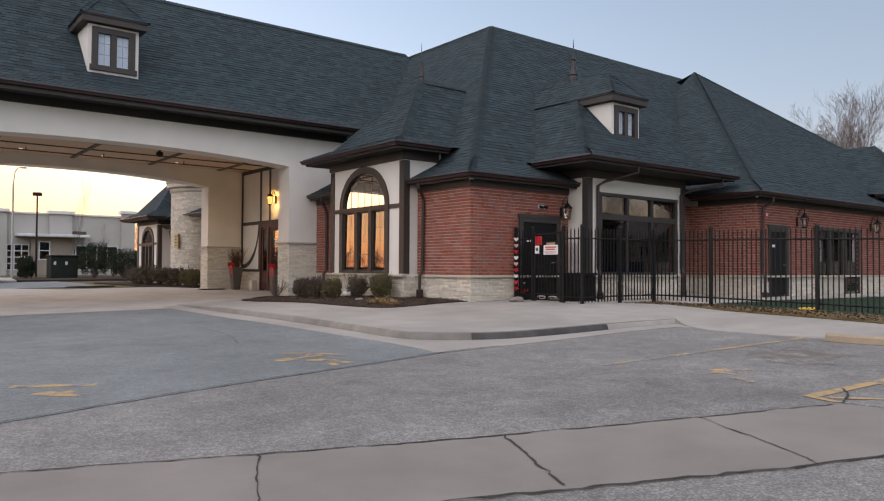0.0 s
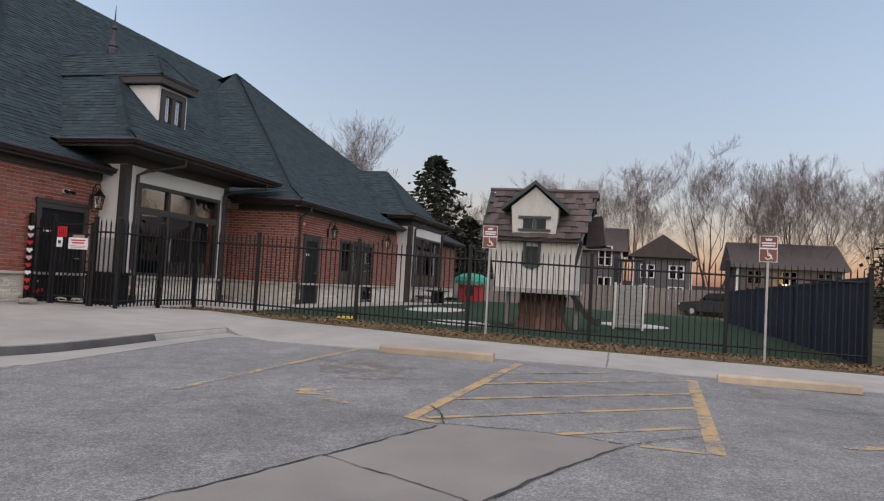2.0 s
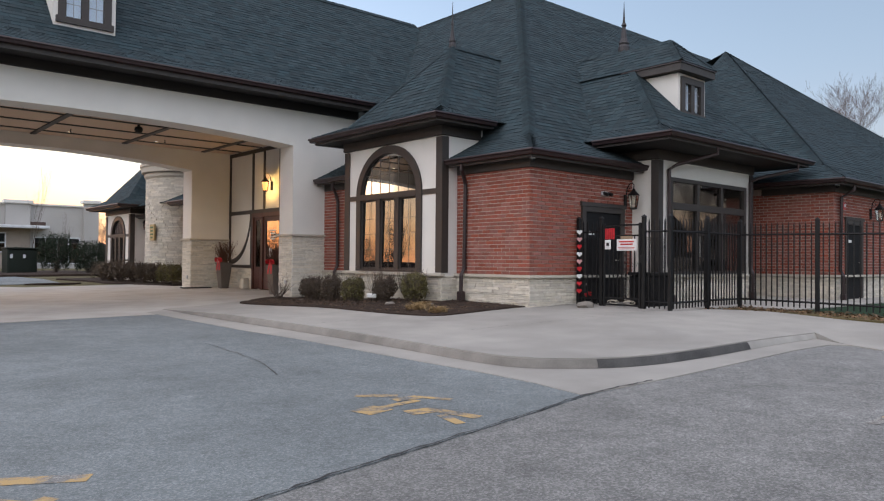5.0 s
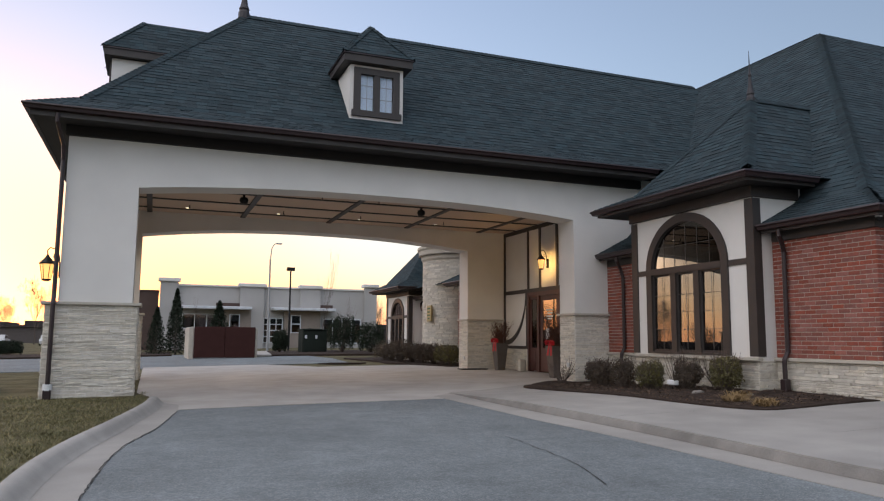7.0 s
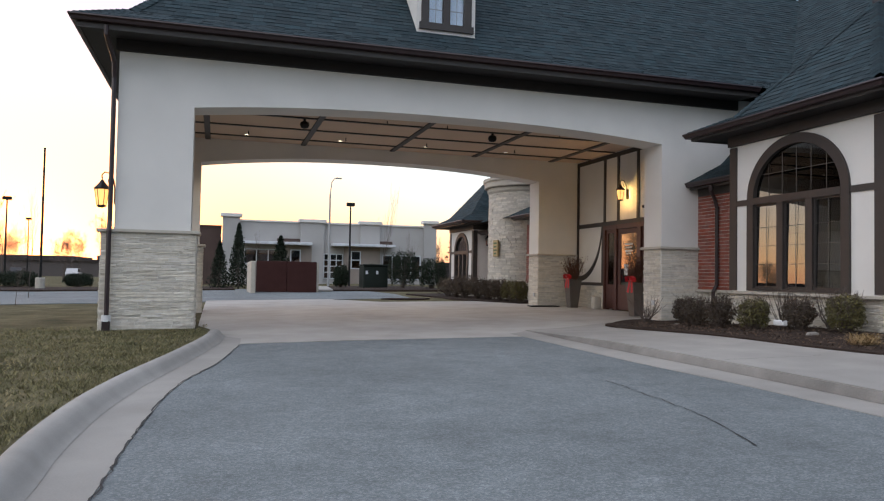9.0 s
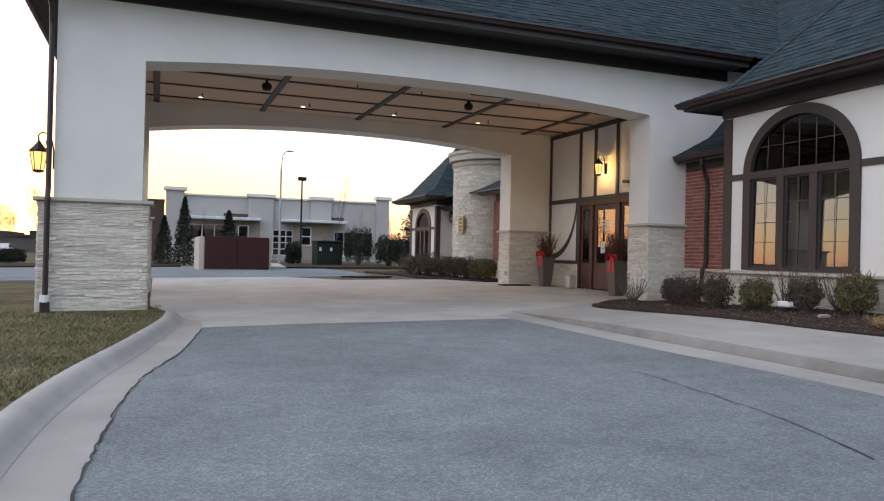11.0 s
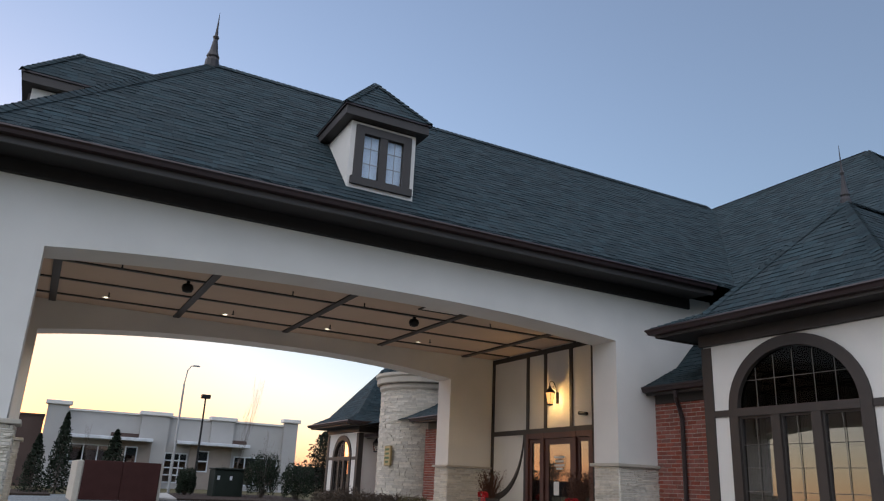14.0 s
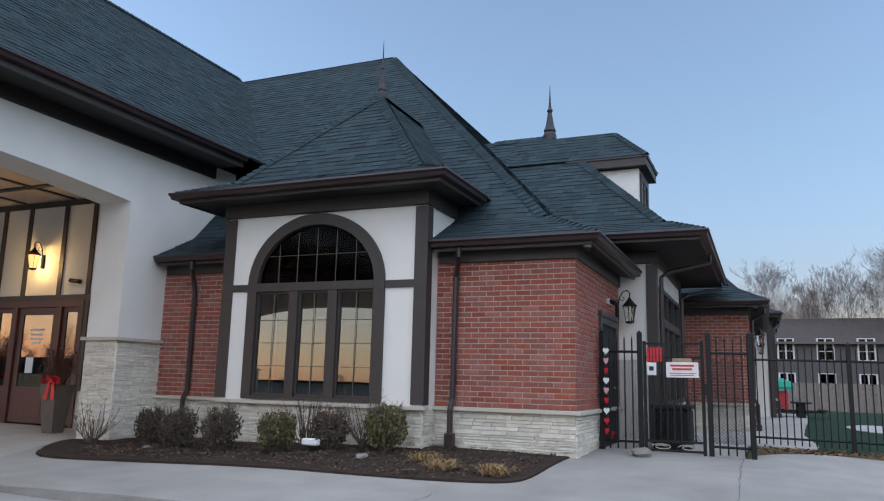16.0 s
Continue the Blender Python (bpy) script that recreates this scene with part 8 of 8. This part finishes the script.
CONES = [conifer(301), conifer(302, 0.4)]
for i, (x, y, h, w, k, lab) in enumerate([(56, 17.2, 11.1, 0.86, 1, "tall dark spruce behind the wing"), (57, 14.6, 6.4, 1.35, 1, "shorter dark spruce behind the wing"), (58, 22.6, 7.5, 1.0, 1, "dark spruce behind the wing"),
                                          (2.0, 60, 4.6, 0.62, 0, "narrow dark spruce by the enclosure"), (0.75, 59, 3.3, 0.8, 0, "small dark spruce by the enclosure"), (5.1, 63, 3.9, 0.9, 0, "small dark spruce behind the enclosure"), (50, -14, 6, 1.3, 1, "spreading dark pine by the houses"), (26.5, 84, 6, 1.0, 1, "dark spruce beside the low building")]):
    t = thing("conifer", lab, "tree", x, y, G(x, y) - 0.05, "conifers")
    t.scale = (h * w, h * w, h)
    for nm, me in zip(("trunk", "needle_crown"), CONES[k]):
        o = new(nm, me)
        o.parent = t
for i, (x, y, r, h) in enumerate(((8.75, 57.4, 0.55, 1.6), (12.3, 54, 1.0, 2.5), (13.4, 51, 0.9, 2.0), (10.9, 56.5, 0.7, 1.6), (-9, 66, 1.0, 1.1), (-12.5, 64, 1.3, 1.2))):
    bush("evergreen_shrub", x, y, G(x, y), r, r, h, NEEDLE, 5200, "dark rounded evergreen shrub by the road", 120 + i, "shrubs by the road", 60, 0.25, 2.1)

# ---------------------------------------------------------------- buildings, poles and cars round about
PALE = mat("pale_block_wall", (0.40, 0.385, 0.365), (0.35, 0.34, 0.32), 0.9, 0.6, 30, 0.15)
TANW = mat("tan_block_wall", (0.30, 0.25, 0.21), None, 0.9, 0.8, 30, 0.15)
BROWNW = mat("dark_brown_block", (0.085, 0.055, 0.045), None, 0.9, 0.8, 30, 0.15)
STEELW = mat("white_metal", (0.62, 0.64, 0.66), None, 0.45, 2, 30, 0.0)
lb = thing("low_building", "long pale flat-roofed commercial building with white awnings", "building", 11, 80, G(11, 80))
bz = G(11, 80)
part("wall", Build().box(1.3, 21.8, 80, 100, bz - 0.3, 6.55), PALE, lb)
part("parapet_cap", Build().box(1.2, 21.9, 79.85, 100.1, 6.551, 6.72), STUCCO, lb)
for x0, x1, zt in ((1.0, 2.6, 7.25), (8.3, 10.6, 6.95), (14.2, 16.2, 6.95), (20.8, 22.1, 7.25)):
    part("pilaster", Build().box(x0, x1, 79.6, 79.999, bz - 0.3, zt - 0.35), PALE, lb)
    part("pilaster_cap", Build().bev(x0 - 0.2, x1 + 0.2, 79.4, 80.4, zt - 0.349, zt, 0.05), STUCCO, lb)
for x0, x1 in ((2.9, 9.3), (11.3, 17.5)):
    aw = part("awning", Build().bev(x0, x1, 78.2, 79.98, 4.35, 4.62, 0.03), STEELW, lb)
    Build().box(x0 + 3.2, x1, 79.7, 79.99, 4.63, 5.0).done("sign_band", BROWNW, aw)
part("tan_bay", Build().box(6.6, 9.4, 79.5, 79.599, bz - 0.2, 4.34), TANW, lb)
part("tan_bay", Build().box(12.6, 16.2, 79.5, 79.598, bz - 0.2, 4.34), TANW, lb)


def grid_window(parent, x0, x1, y, z0, z1, nx, nz):
    w = part("window", Build().box(x0, x1, y - 0.04, y - 0.02, z0, z1), PANE, parent)
    b = Build()
    for k in range(nx + 1):
        xx = x0 + (x1 - x0) * k / nx
        b.box(xx - 0.05, xx + 0.05, y - 0.10, y - 0.041, z0 - 0.05, z1 + 0.05)
    for k in range(nz + 1):
        zz = z0 + (z1 - z0) * k / nz
        b.box(x0, x1, y - 0.098, y - 0.0411, zz - 0.05, zz + 0.05)
    b.done("window_frame", STEELW, w)


grid_window(lb, 3.1, 6.4, 80.0, 2.5, 3.9, 3, 1)
grid_window(lb, 7.4, 8.3, 79.5, 2.6, 3.9, 1, 1)
grid_window(lb, 9.45, 12.5, 80.0, 1.2, 3.6, 5, 4)
grid_window(lb, 13.3, 14.2, 79.5, 2.2, 3.9, 1, 2)
grid_window(lb, 16.6, 20.5, 80.0, 1.2, 3.6, 4, 1)
db = thing("brown_building", "dark brown low building beyond the pier", "building", -8, 82, G(-8, 82))
part("wall", Build().box(-4.5, 0.9, 80.6, 100, -0.3, 5.95), BROWNW, db)
part("parapet_cap", Build().box(-4.6, 0.95, 80.5, 100.1, 5.951, 6.1), BROWNW, db)
grid_window(db, -2.6, -0.9, 80.6, 1.2, 3.4, 2, 2)
en = thing("bin_enclosure", "brown panelled bin enclosure with pale stone ends", "enclosure", 3.9, 49.5, G(4, 49))
ez = G(4, 49)
for x0, x1 in ((2.62, 4.24), (4.255, 5.88)):
    part("gate_panel", Build().bev(x0, x1, 48.0, 48.1, ez + 0.04, ez + 1.73, 0.02), mat("brown_metal_panel", (0.052, 0.021, 0.018), None, 0.7, 2, 40, 0.05, spec=0.12), en)
part("gate_stop", Build().box(4.2, 4.295, 48.102, 48.14, ez + 0.05, ez + 1.71), MATS["brown_metal_panel"], en)
part("end_wall", Build().bev(2.34, 2.60, 48.05, 53, ez - 0.1, ez + 1.71, 0.03), CAPSTONE, en)
part("end_wall", Build().bev(5.80, 6.02, 48.15, 53, ez - 0.1, ez + 1.68, 0.03), CAPSTONE, en)
part("back_wall", Build().box(2.605, 5.795, 52.7, 53, ez - 0.1, ez + 1.68), CAPSTONE, en)
tf = thing("transformer", "dark green metal transformer cabinet with small labels", "transformer", 10.4, 56.5, G(10, 56))
tz2 = G(10, 56)
part("cabinet", Build().bev(9.85, 11.5, 55.0, 56.6, tz2 - 0.05, tz2 + 1.55, 0.05), mat("dark_green_steel", (0.018, 0.024, 0.019), None, 0.6, 2, 30, 0.03, spec=0.15), tf)
part("lid", Build().bev(9.80, 11.55, 54.9, 56.7, tz2 + 1.551, tz2 + 1.65, 0.03), MATS["dark_green_steel"], tf)
for x in (10.0, 10.7):
    part("label_plate", Build().box(x, x + 0.14, 54.97, 54.995, tz2 + 1.0, tz2 + 1.22), STEELW, tf)
island = slab("planted_island", [(6.6, 50.5), (13.5, 47.5), (15, 60), (6.8, 62)], lambda x, y: G(x, y) + 0.10, MULCH, 0.15, "dark planted island with a kerb", "ground")
island2 = slab("planted_bank", [(-40, 58), (1.7, 55), (1.7, 64), (-40, 70)], lambda x, y: G(x, y) + 0.10, MULCH, 0.15, "dark planted bank beside the road", "ground")
slab("far_path", [(6.1, 49.5), (7.0, 49.3), (8.2, 60), (7.2, 60.5)], lambda x, y: G(x, y) + 0.12, CONCRETE, 0.1, "pale path beside the enclosure")
slab("mulch_island", [(7.0, 36.4), (8.6, 35.6), (9.0, 36.1), (7.6, 36.9)], lambda x, y: G(x, y) + 0.05, MULCH, 0.05, "small mulch patch in the apron", "ground")


def light_pole(x, y, h, arm, lab, base=False):
    z = G(x, y)
    t = thing("street_lamp", lab, "street lamp", x, y, z, "street lamps")
    part("pole", Build().tube([(x, y, z - 0.1), (x, y, z + h)], [0.09, 0.06], 8), GALV if arm else BLACK_METAL, t)
    if arm:
        part("arm", Build().tube([(x, y, z + h), (x + 0.1, y, z + h + 0.9), (x + 0.3, y, z + h + 1.2), (x + 0.5, y, z + h + 1.22)], 0.04, 6), GALV, t)
        part("head", Build().bev(x + 0.4, x + 0.85, y - 0.1, y + 0.1, z + h + 1.18, z + h + 1.28, 0.03), GALV, t)
    elif not base:
        part("head", Build().bev(x - 0.32, x + 0.32, y - 0.2, y + 0.2, z + h, z + h + 0.28, 0.03), BLACK_METAL, t)
    if base:
        part("base", Build().lathe([(0.3, z - 0.1), (0.3, z + 0.75), (0.26, z + 0.8)], x, y, 14), CAPSTONE, t)


light_pole(8.55, 62, 6.95, True, "grey street lamp with a curved arm", False)
light_pole(10.8, 66, 6.45, False, "dark car park lamp with a square head")
light_pole(-10.4, 60.5, 9.3, False, "tall dark bare pole on a concrete base", True)
light_pole(-16, 75, 7.0, False, "dark car park lamp with a square head")
light_pole(-22, 110, 7.5, False, "dark car park lamp with a square head")
light_pole(-32, 20, 7.5, False, "dark car park lamp with a square head")

SIDING = mat("dark_grey_siding", (0.092, 0.084, 0.084), (0.074, 0.068, 0.068), 0.8, 3, 30, 0.1)
SIDING2 = mat("taupe_siding", (0.095, 0.080, 0.073), (0.078, 0.066, 0.060), 0.8, 3, 30, 0.1)
ROOFB = mat("brown_shingle_far", (0.062, 0.050, 0.046), (0.045, 0.037, 0.034), 0.95, 2, 20, 0.2)


def house(x, y, w, d, h, rh, siding, label, ridge_y=True, lit=()):
    """A two-storey house whose face towards the car park lies at x."""
    z = 0.35
    t = thing("house", label, "house", x, y, z, "houses behind the play area")
    part("wall", Build().box(x, x + d, y - w / 2, y + w / 2, z - 0.2, z + h), siding, t)
    rf = Build()
    o = 0.5
    if ridge_y:
        rf.prism([(x - o, z + h), (x + d + o, z + h), (x + d / 2, z + h + rh)], y - w / 2 - o, y + w / 2 + o, "y")
    else:
        rf.prism([(y - w / 2 - o, z + h), (y + w / 2 + o, z + h), (y, z + h + rh)], x - o, x + d + o, "x")
    part("roof", rf, ROOFB, t)
    nb = max(2, int(w / 2.3))
    for s in range(2):
        for k in range(nb):
            yy = y - w / 2 + w * (k + 0.5) / nb
            zz = z + 1.0 + s * (2.7 if h > 4.6 else 1.75)
            wn2 = part("window", Build().box(x - 0.04, x - 0.01, yy - 0.5, yy + 0.5, zz, zz + (1.6 if h > 4.6 else 1.0)), PANE_DIM, t)
            fr = Build()
            wh = 1.6 if h > 4.6 else 1.0
            for a in (-0.62, -0.06, 0.5):
                fr.box(x - 0.07, x - 0.005, yy + a, yy + a + 0.12, zz - 0.06, zz + wh + 0.06)
            fr.box(x - 0.07, x - 0.005, yy - 0.5, yy + 0.5, zz - 0.06, zz).box(x - 0.07, x - 0.005, yy - 0.5, yy + 0.5, zz + wh, zz + wh + 0.06).box(x - 0.06, x - 0.041, yy - 0.5, yy + 0.5, zz + 0.63, zz + 0.67)
            fr.done("window_frame", STEELW if siding is SIDING else GRID, wn2)
    for yy in (y - w / 2, y + w / 2):
        part("corner_board", Build().box(x - 0.03, x + 0.1, yy - 0.09, yy + 0.09, z, z + h), STEELW, t)
    return t


house(66, 7.2, 8.4, 9, 4.9, 2.4, SIDING, "dark grey two-storey house with white windows and brown shingle roof")
house(63.5, -0.3, 4.6, 5, 4.4, 1.9, SIDING, "dark grey gabled house wing with white trim", False)
house(66, -10.4, 8.0, 9, 4.0, 2.4, SIDING2, "taupe two-storey house with brown shingle roof")
house(70, -30, 13, 9, 4.6, 2.6, SIDING2, "taupe house with brown shingle roof")
house(75, 30, 14, 9, 3.2, 2.4, SIDING, "grey house hidden behind the wing")
house(78, 19, 8, 9, 4.0, 2.2, SIDING2, "brown house behind the spruce trees")
pl_ = new("porch_light", bpy.data.lights.new("porch_light", "POINT"))
pl_.data.energy, pl_.data.color, pl_.location = 25, (1.0, 0.6, 0.15), (65.2, -10.1, 2.9)
pb = thing("porch_lamp", "lit warm porch lamp on a house wall", "lamp", 65.8, -10.1, 2.9)
part("bulb", Build().lathe([(0.02, 2.72), (0.19, 2.83), (0.19, 3.00), (0.02, 3.12)], 65.72, -10.1, 10), FLAME, pb)


def car(x, y, turn, paint, label):
    t = thing("car", label, "car", x, y, G(x, y), "parked cars")
    t.rotation_euler = (0, 0, turn)

    def put(nm, b, m, sm=False):
        o = b.done(nm, m, t, "", sm)
        return o
    body = Build().prism([(-2.2, 0.32), (2.15, 0.32), (2.25, 0.6), (2.1, 0.85), (1.1, 0.98), (-2.1, 1.0), (-2.28, 0.7)], -0.88, 0.88, "y")
    put("body", body, paint)
    put("cabin", Build().prism([(-2.0, 1.001), (1.0, 1.001), (0.45, 1.52), (-1.6, 1.58)], -0.76, 0.76, "y"), paint)
    for s in (-0.775, 0.765):
        put("side_window", Build().prism([(-1.8, 1.06), (0.8, 1.06), (0.38, 1.46), (-1.5, 1.50)], s, s + 0.01, "y"), PANE)
    for xx in (-1.4, 1.4):
        for yy in (-0.86, 0.86):
            w = put("tyre", Build().tube([(xx, yy - 0.1, 0.33), (xx, yy + 0.1, 0.33)], 0.33, 16), BLACK_METAL)
            Build().tube([(xx, yy - 0.11, 0.33), (xx, yy + 0.11, 0.33)], 0.18, 12).done("rim", GALV, w)
    for yy in (-0.62, 0.62):
        put("headlight", Build().bev(2.12, 2.22, yy - 0.18, yy + 0.18, 0.66, 0.8, 0.02), STEELW)
    return t


DKCAR = mat("dark_car_paint", (0.02, 0.022, 0.028), None, 0.25, 2, 20, 0.0)
WHCAR = mat("white_car_paint", (0.6, 0.6, 0.6), None, 0.25, 2, 20, 0.0)
car(51.0, -3.4, radians(80), DKCAR, "dark parked car by the board fence")
for i, (x, y, p) in enumerate(((-20, 130, WHCAR), (-14, 131, WHCAR), (-27, 128, DKCAR), (-9, 132, WHCAR), (-33, 130, WHCAR))):
    car(x, y, radians(90), p, ("white" if p is WHCAR else "dark") + " car parked far beyond the road")
fb_ = thing("far_building", "low brown building on the western horizon", "building", -30, 170, 0)
part("wall", Build().box(-70, 5, 175, 190, -1, 3.4), SIDING2, fb_)
part("roof", Build().box(-70.5, 5.5, 174.5, 190.5, 3.401, 3.7), ROOFB, fb_)
sh = thing("south_building", "low brown building across the car park", "building", 20, -62, 0)
part("wall", Build().box(-30, 70, -74, -62, -1, 4.2), SIDING2, sh)
part("roof", Build().prism([(-75, 4.2), (-61, 4.2), (-68, 7.2)], -31, 71, "x"), ROOFB, sh)
wb_ = thing("west_building", "low grey building along the western road", "building", -100, 60, 0)
part("wall", Build().box(-125, -112, 0, 130, -1, 4.0), PALE, wb_)
part("roof", Build().box(-125.5, -111.5, -0.5, 130.5, 4.001, 4.4), ROOFB, wb_)
hw = Build()
for k in range(90):
    a = radians(-80 + k * 4.0)
    R = 420
    hw.box(R * math.sin(a) - 25, R * math.sin(a) + 25, R * math.cos(a) - 25, R * math.cos(a) + 25, -2, 6 + 4 * random.Random(k).random())
tagged(hw.done("far_woods", mat("far_wood", (0.055, 0.045, 0.042), (0.035, 0.03, 0.03), 1.0, 0.3, 4, 0.0), None, "distant band of leafless woods round the horizon"), category="woods", kind="stuff")

# ---------------------------------------------------------------- bricks and stones, laid last
BR_L, BR_H, BR_GAP = 0.240, 0.0815, 0.0135


def lay():
    count = {}
    for kind, parent, origin, u, out, w, h, seed, single, holes in PIECES:
        b = Build()
        if kind == "tower":
            rnd = random.Random(seed)
            z = 0.0
            while z < h - 0.03:
                rh = min(rnd.choice((0.04, 0.055, 0.07, 0.09)), h - z)
                a = rnd.random()
                a1 = a + 2 * math.pi
                while a < a1:
                    da = rnd.uniform(0.10, 0.28)
                    d = rnd.uniform(0.02, 0.05)
                    k = len(b.v)
                    for r in (w - 0.01, w + d):
                        for t in (a + 0.003, min(a + da, a1) - 0.003):
                            for zz in (z + 0.004, z + rh - 0.004):
                                b.v.append((origin.x + r * math.cos(t), origin.y + r * math.sin(t), origin.z + zz))
                    b.f += [(k + 4, k + 6, k + 7, k + 5), (k + 5, k + 7, k + 3, k + 1), (k, k + 2, k + 6, k + 4), (k, k + 4, k + 5, k + 1), (k + 2, k + 3, k + 7, k + 6)]
                    a += da
                z += rh
            tagged(b.done("stones", STONE, parent), kind="stuff")
            continue
        if kind == "brick":
            ps = face_pieces(origin, u, out, w, h, (BR_H,), (BR_L,), 0.012, BR_GAP, seed, True)
            mo, mj, nm = BRICK_O, BRICK, "brick"
        else:
            rows = (0.030, 0.038, 0.046, 0.056) if kind == "pierstone" else (0.036, 0.046, 0.058, 0.07)
            ps = face_pieces(origin, u, out, w, h, rows, (0.14, 0.52), 0.028, 0.003, seed)
            mo, mj, nm = STONE_O, STONE, "stone"
        made = 0
        shared = {}
        rng = random.Random(seed)
        for c, ln, ph, d in ps:
            x = (c - origin).dot(u) + ln / 2
            z = c.z + ph / 2
            if any(a < x < e and z < top for a, e, top in holes):
                continue
            if single and made < 300:
                key = (round(ln, 2), round(ph, 3), round(d, 2))
                if key not in shared:
                    v, f = piece_verts(Vector((0, 0, 0)), u, out, key[0], key[1], max(key[2], 0.01), 0.008 if nm == "stone" else 0.006, random.Random(len(shared)) if nm == "stone" else None)
                    shared[key] = mesh_of(nm, v, f, mo)
                o = new(nm, shared[key])
                o.location = c
                o.parent = parent
                made += 1
            else:
                b.add(*piece_verts(c, u, out, ln, ph, d, 0.008 if nm == "stone" else 0.005, rng if nm == "stone" else None))
        if b.v:
            tagged(b.done(nm + "s", mj, parent), kind="stuff")


lay()

for owner, tabs in SINGLES:
    shared = {}
    for w, h, p, u, n_up, nrm in tabs:
        if (w, h) not in shared:
            shared[w, h] = mesh_of("shingle", [(0, 0, h), (w - 0.006, 0, h), (w - 0.006, 0.165, 0.003), (0, 0.165, 0.003), (0, 0, 0), (w - 0.006, 0, 0)], [(0, 1, 2, 3), (4, 5, 1, 0)], SHINGLE_O)
        o = new("shingle", shared[w, h])
        o.parent = owner
        m = Matrix((u, n_up, nrm)).transposed().to_4x4()
        m.translation = p
        o.matrix_basis = m
